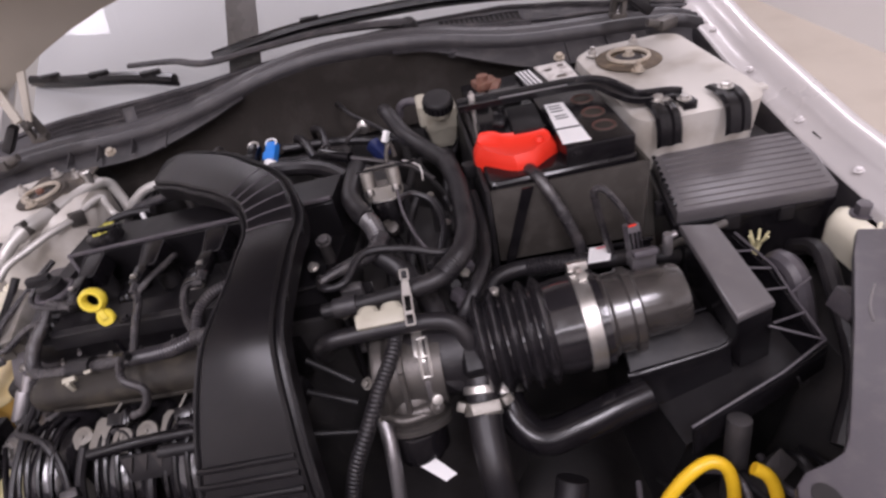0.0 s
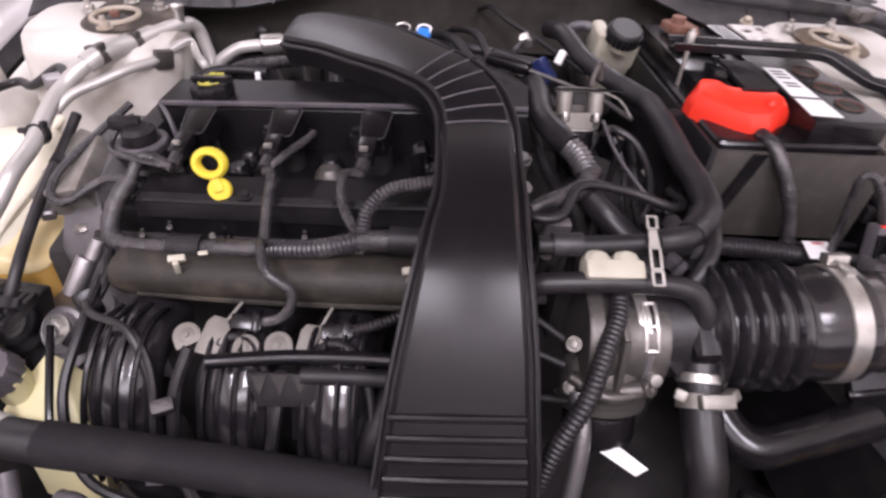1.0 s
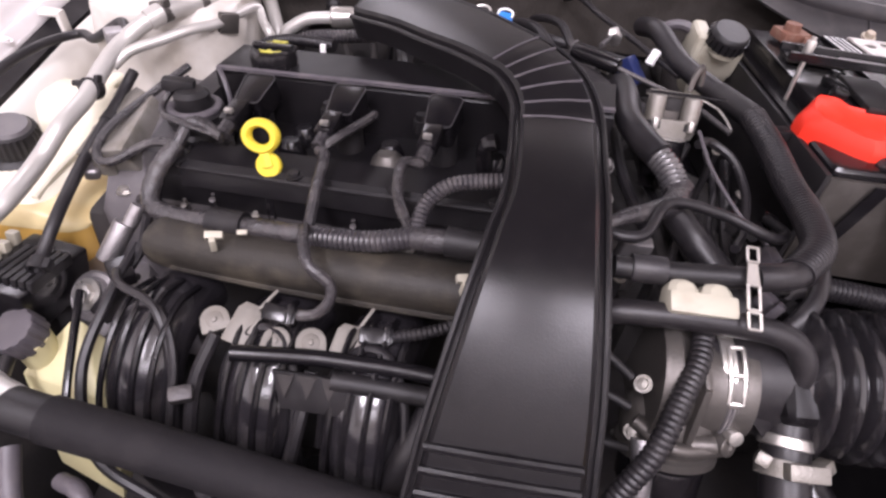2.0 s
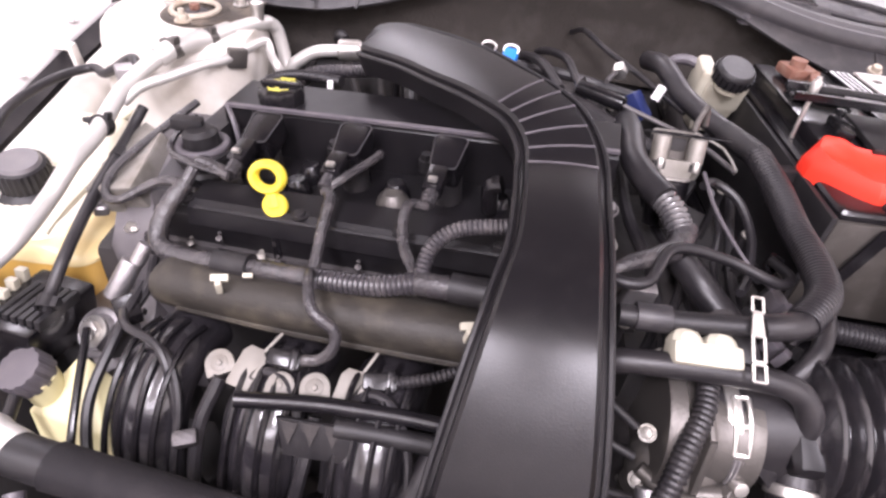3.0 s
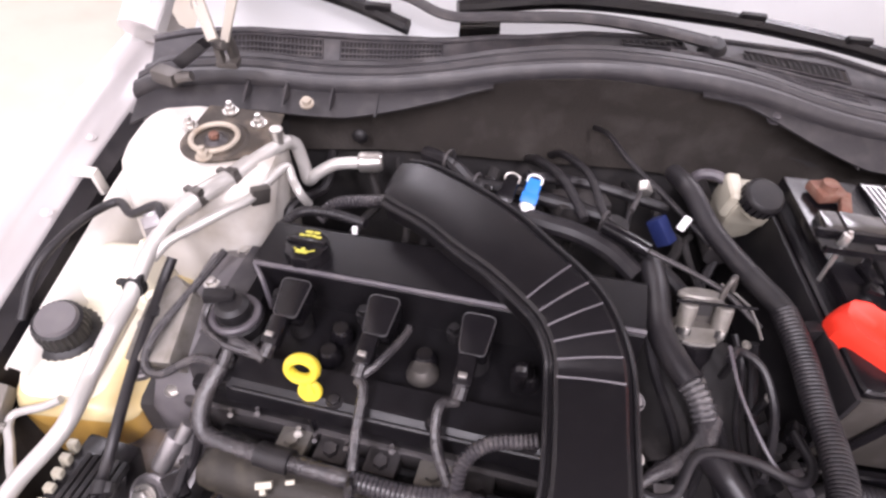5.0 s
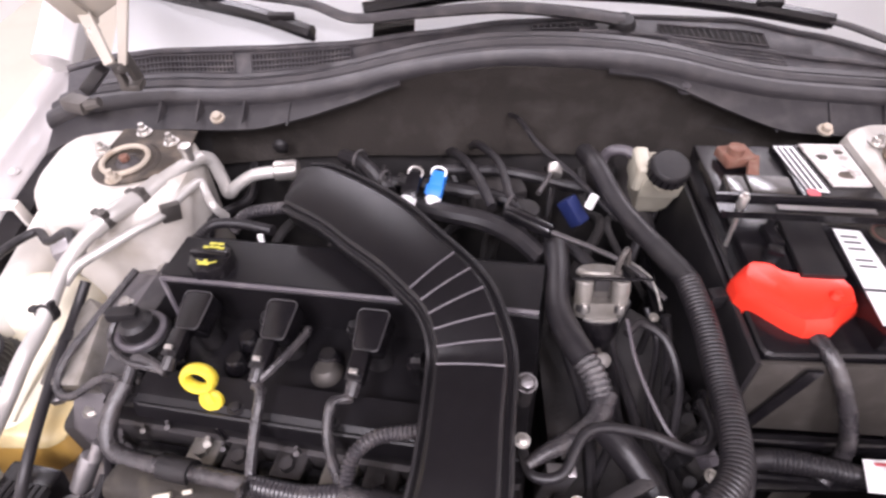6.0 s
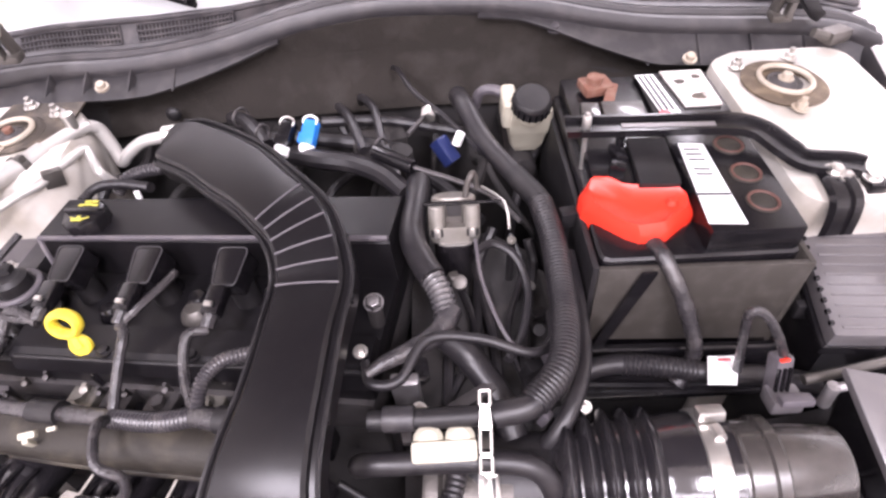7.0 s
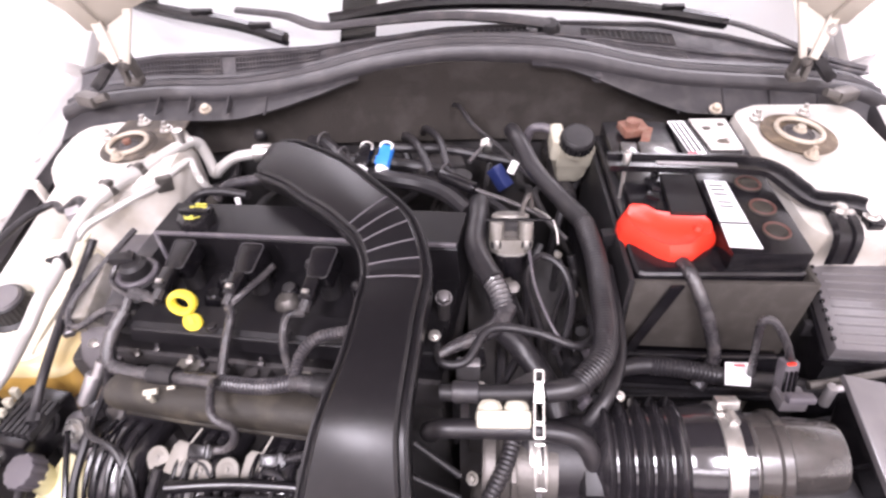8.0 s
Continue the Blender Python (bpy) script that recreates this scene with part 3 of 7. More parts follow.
for x, y, z in ((-0.386, 0.095, 0.868), (0.372, 0.08, 0.872), (0.205, 0.128, 0.898)):
    part("clip", merged(cyl(0.006, 0.008, along((x, y, z - 0.004), (0, -0.3, 1)), segs=14, bevel=0.002), cyl(0.009, 0.003, along((x, y, z - 0.005), (0, -0.3, 1)), segs=14)), RING if abs(x) > 0.3 else COWL, cowl)

# windscreen with what lies behind it
screen = thing("windscreen", (0, 0.3, 0.9), "clear curved windscreen with a white sunshade behind it", "windscreen")
rows = []
for k in range(7):
    f = k / 6
    rows.append([Vector((x * (1 - 0.12 * f), back_point(x).y * (1 - f) + 0.93 * f - 0.1 * x * x * f, back_point(x).z - 0.003 + 0.40 * f + 0.03 * math.sin(3.14 * f))) for x in [i * 0.09 - 0.63 for i in range(15)]])
pane = part("pane", grid_sheet(rows), GLASS, screen)
pane.visible_shadow = False
for x0, x1 in ((-0.57, -0.205), (-0.145, 0.56)):
    rr = []
    for k in range(6):
        f = k / 5
        rr.append([Vector((x, back_point(x).y + 0.03 + 0.60 * f, 0.872 + 0.36 * f + 0.004 * math.sin(x * 60) * f)) for x in [x0 + (x1 - x0) * i / 14 for i in range(15)]])
    part("sunshade", grid_sheet(rr, 0.004), SHEET, screen, "white folded sunshade")
part("dashboard", box((1.3, 0.6, 0.05), pose(0, 0.75, 0.80), 0.01), BLACK_MATT, screen)
for s in (-1, 1):
    part("pillar", tube([(s * 0.63, 0.19, 0.885), (s * 0.60, 0.45, 1.07), (s * 0.55, 0.82, 1.30)], 0.03, 10), PAINT_OUT, car)
part("roof", loft([rounded(-0.60 + a, 0.60 - a, 0.95 - b, 3.0 - c, z, 0.08, n=5) for z, a, b, c in ((0.96, 0.0, 0.0, 0.0), (1.15, 0.03, 0.02, 0.25), (1.32, 0.08, 0.05, 0.6), (1.36, 0.11, 0.02, 0.7), (1.37, 0.16, -0.05, 0.8))]), PAINT_OUT, car, "", 50)
part("cabin", loft([rounded(-0.72 + a, 0.72 - a, 0.72 + a, 3.75 - b, z, 0.09, n=5) for z, a, b in ((0.28, 0.05, 0.15), (0.40, 0.0, 0.05), (0.70, 0.0, 0.0), (0.88, 0.02, 0.08), (0.96, 0.06, 0.15), (0.98, 0.12, 0.25))]), PAINT_OUT, car, "", 50)

# wipers
def wiper(nm, arm, blade, pivot, rr):
    w = thing("wiper", pivot, "black windscreen wiper resting at the glass base", "wiper", "wipers")
    part("arm", tube(arm, rr, 8, r2=rr * 0.55, flat=0.5), COWL, w, "grey painted wiper arm", 60)
    b = part("blade", tube(blade, 0.0095, 8, flat=1.1), BLACK, w)
    ln = smooth_line(blade, 10)
    part("rubber", sweep([q + Vector((0, 0.006, -0.010)) for q in ln], [0.005] * len(ln), 6), RUBBER, b)
    part("pivot_cap", lathe([(0, 0.022), (0.012, 0.021), (0.017, 0.014), (0.018, 0), (0, 0)], along(pivot, (0, -0.3, 1))), BLACK_MATT, w)
    for i in (2, 5, 8):
        q = ln[int(len(ln) * i / 11)]
        part("yoke", box((0.035, 0.008, 0.010), along(q + Vector((0, -0.003, 0.010)), (0, -0.3, 1), (0, 1, 0.3)), 0.002), BLACK_MATT, b)
    return w


wiper("wiper", [(0.143, 0.244, 0.930), (0.06, 0.250, 0.938), (-0.03, 0.253, 0.941), (-0.14, 0.232, 0.941), (-0.22, 0.216, 0.941), (-0.28, 0.238, 0.950), (-0.36, 0.25, 0.955)], [(-0.272, 0.193, 0.931), (-0.36, 0.232, 0.940), (-0.50, 0.283, 0.945), (-0.57, 0.32, 0.948)], (0.143, 0.244, 0.915), 0.015)
wiper("wiper", [(0.545, 0.178, 0.905), (0.48, 0.215, 0.922), (0.40, 0.250, 0.934), (0.20, 0.285, 0.952), (0.08, 0.287, 0.955)], [(0.425, 0.246, 0.930), (0.30, 0.268, 0.942), (0.16, 0.280, 0.950), (-0.05, 0.284, 0.950), (-0.21, 0.242, 0.941)], (0.545, 0.178, 0.890), 0.009)

# bonnet, open, with its hinges
hood = thing("hood", (0, 0.1, 0.98), "open beige-painted hood seen from below", "hood")
rows = []
for k in range(9):
    f = k / 8
    row = []
    for i in range(17):
        side = -1 + i / 8
        rear = 0.16 * (1 - abs(side) ** 1.6)
        d = rear * (1 - f) + 1.15 * f
        x = side * (0.515 + 0.11 * min(1, d / 0.35))
        row.append(Vector((x, 0.122 - 0.62 * d, 1.00 + 0.80 * d - 0.026 * abs(side) ** 3)))
    rows.append(row)
part("skin", grid_sheet(rows, 0.018), HOOD_PAINT, hood, "", 60)
# unseen felt sheet, added so the engine's black plastics reflect something dark
liner = []
for k in range(7):
    f = k / 6
    d = 0.19 + 0.85 * f
    liner.append([Vector((-0.52 + 1.04 * i / 12, 0.122 - 0.62 * d - 0.016 + 0.002 * math.sin(i * 2.1 + k), 1.00 + 0.80 * d - 0.02)) for i in range(13)])
part("liner", grid_sheet(liner, 0.008), FELT, hood, "unseen dark felt sheet added to darken reflections", 60)
for s in (-1, 1):
    h = part("hinge", merged(prism([Vector((s * x, y, z)) for x, y, z in ((0.516, 0.112, 0.992), (0.500, 0.112, 0.995), (0.473, 0.074, 0.950), (0.484, 0.072, 0.946))], 0.006, 0.001),
                             prism([Vector((s * x, y, z)) for x, y, z in ((0.456, 0.100, 1.014), (0.442, 0.098, 1.016), (0.465, 0.082, 0.944), (0.474, 0.080, 0.944))], 0.005, 0.001),
                             box((0.03, 0.08, 0.008), pose(s * 0.515, 0.095, 1.01, -52, 0, 0), 0.002)), HOOD_PAINT, hood, "painted steel hinge")
    part("bolt", hexbolt((s * 0.500, 0.098, 0.976), (-s * 0.6, -0.4, 0.5), 0.006), STEEL, h)
    part("post", merged(box((0.009, 0.014, 0.044), pose(s * 0.470, 0.094, 0.934, 8, s * 6, s * 8), 0.004), box((0.008, 0.012, 0.034), pose(s * 0.482, 0.086, 0.930, -10, s * 12, 0), 0.003), box((0.026, 0.020, 0.010), pose(s * 0.474, 0.090, 0.914, 5, 0, 0), 0.004), cyl(0.006, 0.016, along((s * 0.482, 0.082, 0.940), (-s, -0.5, 0.2)), segs=14, bevel=0.002)), CAST, h, "grimy cast hinge post")
    part("stop", prism([Vector((s * x, y, z)) for x, y, z in ((0.540, 0.100, 0.908), (0.492, 0.076, 0.950), (0.480, 0.071, 0.944), (0.528, 0.096, 0.899))], 0.012, 0.002), COVER, h, "black rubber stop")
    part("clip_block", merged(box((0.034, 0.022, 0.018), pose(s * 0.556, 0.092, 0.884, 0, 0, s * 20), 0.005), cyl(0.006, 0.02, along((s * 0.539, 0.082, 0.888), (-s, 0, 0.3)), segs=10)), CAST, h, "dull grey clip")

# ---- engine ----
EX = Vector((0.97557, -0.19011, 0.11006))
EY = Vector((0.19126, 0.98154, 0.0001))
EZ = EX.cross(EY)
EM = Matrix.Translation((-0.250, -0.185, 0.832)) @ Matrix((EX, EY, EZ)).transposed().to_4x4()


def E(u, v, w):
    """A place on the engine: along the crank, backwards, up from the top of the coils."""
    return EM @ Vector((u, v, w))


def ebox(u0, u1, v0, v1, w0, w1, bevel=0.003, segs=2):
    return box((u1 - u0, v1 - v0, w1 - w0), EM @ Matrix.Translation(((u0 + u1) / 2, (v0 + v1) / 2, (w0 + w1) / 2)), bevel, segs)


engine = thing("engine", E(0.03, -0.02, -0.5), "grimy dark engine block with a cast aluminium head", "engine")
part("block", ebox(-0.20, 0.24, -0.10, 0.10, -0.48, -0.13, 0.01), GLOOM, engine)
part("cylinder_head", ebox(-0.19, 0.245, -0.105, 0.10, -0.13, -0.083, 0.006), DARK_ALU, engine, "cast aluminium cylinder head")
# the cover's grey is lamp sheen on black plastic, put into the colour
tc = part("timing_cover", loft([[E(u, v, w) for v, w in ((-0.115, -0.30), (-0.11, -0.10), (-0.075, -0.055), (-0.02, -0.035), (0.05, -0.03), (0.085, -0.06), (0.09, -0.30))] for u in (-0.225, -0.215, -0.172, -0.165)]), LID, engine, "black timing cover, greyed to imitate its sheen", 40)
for v, w in ((-0.095, -0.085), (0.075, -0.05), (0.01, -0.034)):
    part("bolt", hexbolt(E(-0.205, v, w), EZ, 0.006), STEEL, tc)
for u in (-0.06, -0.02, 0.03, 0.08, 0.12):
    part("lug", merged(ebox(u - 0.016, u + 0.016, -0.128, -0.10, -0.105, -0.085, 0.003), cyl(0.007, 0.008, along(E(u, -0.117, -0.086), EZ), segs=6)), BRIGHT_CAST if u in (-0.06, 0.08) else DARK_ALU, engine)

cover = thing("valve_cover", E(0.04, 0, -0.085), "black plastic valve cover with a raised rear step", "valve cover")
part("base", ebox(-0.172, 0.247, -0.100, 0.098, -0.085, -0.052, 0.006), COVER, cover)
part("front_band", loft([[E(u, v, w) for v, w in ((-0.103, -0.06), (-0.098, -0.044), (-0.090, -0.039), (-0.062, -0.036), (-0.056, -0.052))] for u in (-0.130, -0.125, 0.0, 0.12, 0.247)]), COVER, cover, "", 25)
part("front_edge", tube([E(-0.122, -0.099, -0.043), E(0.05, -0.099, -0.042), E(0.245, -0.097, -0.040)], 0.0022, 6), BLACK_MATT, cover)
part("rear_step", loft([[E(u, v, w) for v, w in ((0.020, -0.055), (0.024, -0.006), (0.029, 0.0), (0.085, 0.001), (0.094, -0.006), (0.098, -0.06))] for u in (-0.155, -0.148, 0.1, 0.247)]), COVER, cover, "", 25)
part("left_cheek", loft([[E(u, v, w) for v, w in ((-0.09, -0.07), (-0.085, -0.04), (-0.02, -0.022), (0.06, -0.018), (0.092, -0.05))] for u in (-0.178, -0.165, -0.152)]), FLANGE, cover, "", 40)
part("ridge", merged(tube([E(-0.150, 0.022, 0.001), E(0.05, 0.023, 0.002), E(0.247, 0.024, 0.002)], 0.003, 6), tube([E(-0.150, 0.022, 0.001), E(-0.136, 0.008, -0.012), E(-0.128, -0.002, -0.04)], 0.0028, 6)), GREY_PLASTIC, cover, "grey worn ridge edge")
for u, v in ((-0.045, -0.012), (0.047, -0.022), (-0.14, -0.075), (0.147, -0.02), (-0.047, -0.04), (0.0, -0.002)):
    part("boss", lathe([(0, 0.018), (0.008, 0.018), (0.0095, 0.016), (0.013, 0.008), (0.014, 0), (0, 0)], EM @ Matrix.Translation((u, v, -0.053)), 18), BLACK, cover)
part("dome_plug", lathe([(0, 0.014), (0.009, 0.012), (0.0145, 0.006), (0.0165, 0), (0, 0)], EM @ Matrix.Translation((0.048, -0.035, -0.05)), 22), CAST, cover, "dull metal domed plug")
for u in (-0.135, -0.02, 0.075, 0.16):
    part("bolt", hexbolt(E(u, -0.09, -0.040), EZ, 0.0055, 0.005), BLACK_MATT, cover)
part("vent_pipe", tube([E(0.14, -0.03, -0.045), E(0.14, -0.03, -0.02), E(0.15, -0.03, -0.015)], 0.008, 10), BLACK, cover)


# ignition coils
def ignition_coil(u):
    m = EM @ Matrix.Translation((u, -0.012, 0))
    c = thing("ignition_coil", m @ Vector((0, 0, -0.05)), "black ignition coil on the valve cover", "ignition coil", "ignition coils")
    mh = m @ pose(0, 0, 0.001, 17, 0, 0)
    outline = []
    for cx_, cy_, r_, a0 in ((0.0100, 0.0125, 0.0055, 0), (-0.0100, 0.0125, 0.0055, 90), (-0.0080, -0.0175, 0.0045, 180), (0.0080, -0.0175, 0.0045, 270)):
        for k_ in range(4):
            a_ = radians(a0 + 30 * k_)
            outline.append(mh @ Vector((cx_ + r_ * math.cos(a_), cy_ + r_ * math.sin(a_), 0.0)))
    head = outline
    part("head", prism(head, 0.025, 0.0015), BLACK, c, "", 25)
    part("body", cyl(0.0135, 0.04, m @ Matrix.Translation((0.0, 0.0, -0.054)), segs=20), BLACK_MATT, c)
    part("rim", merged(*[tube([a * 1.0 + EZ * 0.0004, b + EZ * 0.0004], 0.0007, 5, 1) for a, b in zip(head, head[1:] + head[:1])]), FLANGE, c)
    k = part("connector", box((0.017, 0.030, 0.013), m @ pose(-0.002, -0.037, -0.010, 12, 0, 0), 0.002), BLACK, c)
    part("latch", box((0.008, 0.005, 0.004), m @ pose(-0.002, -0.046, -0.002, 12, 0, 0), 0.001), STEEL, k, "shiny latch")
    part("ear", merged(cyl(0.008, 0.012, m @ Matrix.Translation((-0.024, 0.012, -0.03)), segs=16), cyl(0.0055, 0.006, m @ Matrix.Translation((-0.024, 0.012, -0.018)), segs=6)), BLACK_MATT, c)
    part("boot", tube([m @ Vector((-0.002, -0.050, -0.013)), m @ Vector((-0.003, -0.062, -0.018))], 0.007, 10), TAPE, k)
    return c


for u in (-0.091, 0.002, 0.096):
    ignition_coil(u)

# oil filler cap with its marks
cap = thing("oil_filler_cap", E(-0.098, 0.045, 0.0), "black oil filler cap with yellow marks", "oil cap")
cm = EM @ Matrix.Translation((-0.098, 0.045, 0.0))
rim = []
for i in range(40):
    a = 2 * math.pi * i / 40
    rim.append((0.0235 if i % 4 < 2 else 0.0222, a))
part("lid", loft([[cm @ Vector((r * k * math.cos(a), r * k * math.sin(a), z)) for r, a in rim] for k, z in ((1.0, 0.0), (1.02, 0.012), (0.97, 0.016), (0.9, 0.017))]), BLACK, cap, "", 40)
part("grip", box((0.044, 0.006, 0.005), cm @ pose(0, 0.002, 0.019), 0.0015), BLACK, cap)
part("mark", merged(*[box((w, 0.0032, 0.0006), cm @ pose(x, 0.0125 + dy, 0.0178), 0) for x, w, dy in ((-0.0095, 0.006, -0.001), (-0.003, 0.005, 0.0), (0.003, 0.005, 0.0), (0.009, 0.006, -0.001), (-0.004, 0.008, 0.005), (0.005, 0.007, 0.005))]), GOLD, cap, "yellow printed bars")
part("oil_can_mark", merged(box((0.013, 0.0045, 0.0006), cm @ pose(0, -0.0115, 0.0178), 0), box((0.009, 0.0015, 0.0006), cm @ pose(0.009, -0.0095, 0.0178, 0, 0, 25), 0), box((0.005, 0.0015, 0.0006), cm @ pose(-0.008, -0.009, 0.0178, 0, 0, -30), 0), box((0.004, 0.003, 0.0006), cm @ pose(0, -0.0075, 0.0178), 0)), GOLD, cap, "yellow oil can sign")

# sensor at the left end of the cover
sm = EM @ Matrix.Translation((-0.146, -0.035, -0.05))
sens = thing("cam_solenoid", sm @ Vector((0, 0, 0)), "black round solenoid with a ribbed collar", "solenoid")
part("body", lathe([(0, 0), (0.030, 0), (0.030, 0.012), (0.026, 0.016), (0.026, 0.022), (0.028, 0.024), (0.028, 0.030), (0.022, 0.034), (0.017, 0.036), (0.017, 0.048), (0.012, 0.052), (0, 0.052)], sm), BLACK_MATT, sens)
part("collar", torus(0.0225, 0.004, sm @ Matrix.Translation((0, 0, 0.034))), GREY_PLASTIC, sens)
part("plug", box((0.03, 0.013, 0.012), sm @ pose(-0.014, 0.004, 0.054, 0, 8, 20), 0.003), BLACK_MATT, sens)
part("mount_ear", prism([sm @ Vector(p) for p in ((-0.044, -0.012, 0.008), (-0.02, -0.03, 0.008), (0.02, -0.03, 0.008), (0.042, -0.01, 0.008), (0.02, 0.02, 0.008), (-0.03, 0.016, 0.008))], 0.006, 0.001), DARK_ALU, sens)

# dipstick
dip = thing("dipstick", E(-0.046, -0.095, -0.12), "yellow plastic oil dipstick with ring handle", "dipstick")
rc = E(-0.050, -0.082, -0.009)
face = Vector((-0.05, -0.88, 0.30))
part("ring", torus(0.0122, 0.0044, along(rc, face) @ Matrix.Diagonal((1.05, 0.95, 1.6, 1)), 32, 10), YELLOW, dip)
tail = E(-0.044, -0.089, -0.034)
part("thumb_tab", merged(lathe([(0, 0.003), (0.010, 0.003), (0.0115, 0.001), (0.0115, -0.003), (0, -0.003)], along(tail, face), 24), sweep([rc * 0.45 + tail * 0.55, tail], [0.006, 0.007], 8)), YELLOW, dip)
part("tube", tube([E(-0.044, -0.091, -0.044), E(-0.044, -0.098, -0.07), E(-0.046, -0.10, -0.14)], 0.005, 8), BLACK, dip)

# ---- intake manifold ----
man = thing("intake_manifold", E(0.02, -0.21, -0.3), "black plastic intake manifold with curved runners", "intake manifold")
part("plenum", tube([E(-0.112, -0.153, -0.083), E(-0.104, -0.155, -0.082), E(0.0, -0.158, -0.081), E(0.12, -0.159, -0.077), E(0.18, -0.160, -0.073), E(0.19, -0.160, -0.073)], 0.0265, 20, flat=0.88), PLENUM, man, "", 60)
part("seam", tube([E(-0.10, -0.177, -0.090), E(0.0, -0.181, -0.089), E(0.12, -0.182, -0.085), E(0.19, -0.183, -0.081)], 0.0035, 8), PLENUM, man)
part("flange", ebox(-0.14, 0.20, -0.135, -0.11, -0.14, -0.095, 0.004), BLACK, man)
RUN = [(-0.094, 0.0), (0.010, 0.0), (0.096, 0.0), (0.186, 0.0)]
for u, _ in RUN:
    pts = [E(u, -0.165, -0.125), E(u, -0.205, -0.118), E(u, -0.240, -0.132), E(u + 0.002, -0.264, -0.17), E(u + 0.003, -0.268, -0.23), E(u + 0.003, -0.25, -0.30), E(u, -0.2, -0.35)]
    r = part("runner", tube(pts, 0.0305, 20, flat=0.8), RUBBER_GLOSS, man, "glossy curved runner", 60)
    for du in (-0.0215, -0.0075, 0.0075, 0.0215):
        rib = [E(u + du, -0.185, -0.094 - abs(du) * 0.3), E(u + du, -0.215, -0.088 - abs(du) * 0.3), E(u + du, -0.252, -0.106 - abs(du) * 0.3), E(u + du, -0.284, -0.150 - abs(du) * 0.2), E(u + du, -0.296, -0.21)]
        part("rib", tube(rib, 0.0026, 6), BLACK, r)
# injector rail and its brackets
rail = thing("fuel_rail", E(0.03, -0.23, -0.12), "black fuel rail with aluminium brackets", "fuel rail")
part("pipe", tube([(-0.289, -0.437, 0.748), (-0.25, -0.434, 0.748), (-0.218, -0.433, 0.748), (-0.167, -0.435, 0.748), (-0.12, -0.44, 0.748)], 0.0062, 12), BLACK, rail)
part("lower_pipe", tube([(-0.215, -0.444, 0.738), (-0.175, -0.446, 0.738), (-0.13, -0.45, 0.738)], 0.0075, 12), BLACK_MATT, rail)
FACE = Vector((0.0, -0.5, 0.86))
def ear_plate(q, wide, tall, tilt):
    """A flat ear with a rounded top, its hole boss and bolt."""
    m = along(Vector(q), FACE) @ pose(0, 0, 0, 0, 0, tilt)
    outline = [(-wide, -tall), (wide, -tall)] + [(wide * math.cos(radians(a)), wide * math.sin(radians(a))) for a in range(0, 181, 20)]
    b = part("ear", merged(prism([m @ Vector((x, y, 0)) for x, y in outline], 0.006, 0.0012), lathe([(0.0, 0.0008), (wide * 0.45, 0.0008), (wide * 0.6, 0.0), (0, -0.001)], m, 20)), EAR, rail, "pale beige ear")
    part("bolt", hexbolt(m @ Vector((0, 0, 0.001)), FACE, wide * 0.24, 0.002, False), EAR, b)


for q, wide, tall, tilt in (((-0.315, -0.400, 0.738), 0.0115, 0.009, 25), ((-0.263, -0.416, 0.741), 0.0110, 0.016, -6), ((-0.237, -0.414, 0.741), 0.0118, 0.012, 8), ((-0.184, -0.421, 0.743), 0.0108, 0.016, -12)):
    ear_plate(q, wide, tall, tilt)
for q, a in (((-0.293, -0.400, 0.739), -16), ((-0.212, -0.412, 0.741), -10)):
    m = along(Vector(q), FACE) @ pose(0, 0, 0, 0, 0, a)
    part("tab", merged(prism([m @ Vector((x, y, 0)) for x, y in ((-0.010, -0.018), (0.009, -0.018), (0.011, 0.010), (0.006, 0.016), (-0.005, 0.016), (-0.009, 0.010))], 0.005, 0.001), box((0.004, 0.018, 0.003), m @ pose(0.011, 0.002, 0.004, 0, 0, -6), 0.0008), box((0.0025, 0.020, 0.0025), m @ pose(0.010, 0.024, -0.001, 0, 0, -18), 0.0006)), EAR, rail, "pale bracket tab")
comb = part("comb_plate", prism([Vector(q) for q in ((-0.258, -0.441, 0.742), (-0.200, -0.444, 0.742), (-0.204, -0.457, 0.716), (-0.250, -0.455, 0.716))], 0.004, 0.001), BLACK_MATT, rail, "dull black plate under the rail")
for u in (-0.254, -0.238, -0.222):
    part("tooth", prism([Vector((u, -0.4445, 0.7425)), Vector((u + 0.013, -0.4452, 0.7425)), Vector((u + 0.007, -0.4535, 0.727))], 0.003), GLOOM, comb)
part("nub", box((0.018, 0.012, 0.016), pose(-0.329, -0.446, 0.702, 25, 0, 20), 0.003), DARK_ALU, rail)
# studs, nuts and a sensor between the cover and the plenum
for q, r, m_ in (((-0.317, -0.284, 0.762), 0.0075, BRIGHT_CAST), ((-0.300, -0.290, 0.764), 0.0050, DARK_ALU), ((-0.360, -0.270, 0.766), 0.0055, DARK_ALU), ((-0.389, -0.268, 0.754), 0.0055, CAST), ((-0.268, -0.298, 0.772), 0.0050, DARK_ALU),
                 ((-0.225, -0.300, 0.780), 0.0055, DARK_ALU), ((-0.165, -0.300, 0.790), 0.0050, CAST), ((-0.413, -0.274, 0.742), 0.0060, DARK_ALU)):
    q = Vector(q) - Vector((0, 0, 0.017))
    part("stud_nut", merged(hexbolt(q, (0.1, -0.45, 0.9), r * 0.62, r * 0.8, False), cyl(r * 0.35, 0.05, along(q + Vector((0, 0.012, -0.042)), (0.0, -0.2, 1)), segs=8)), m_, engine)
lp = thing("vacuum_hose", E(-0.1, -0.27, -0.2), "thin black hoses looping round the runners", "hose", kind="")
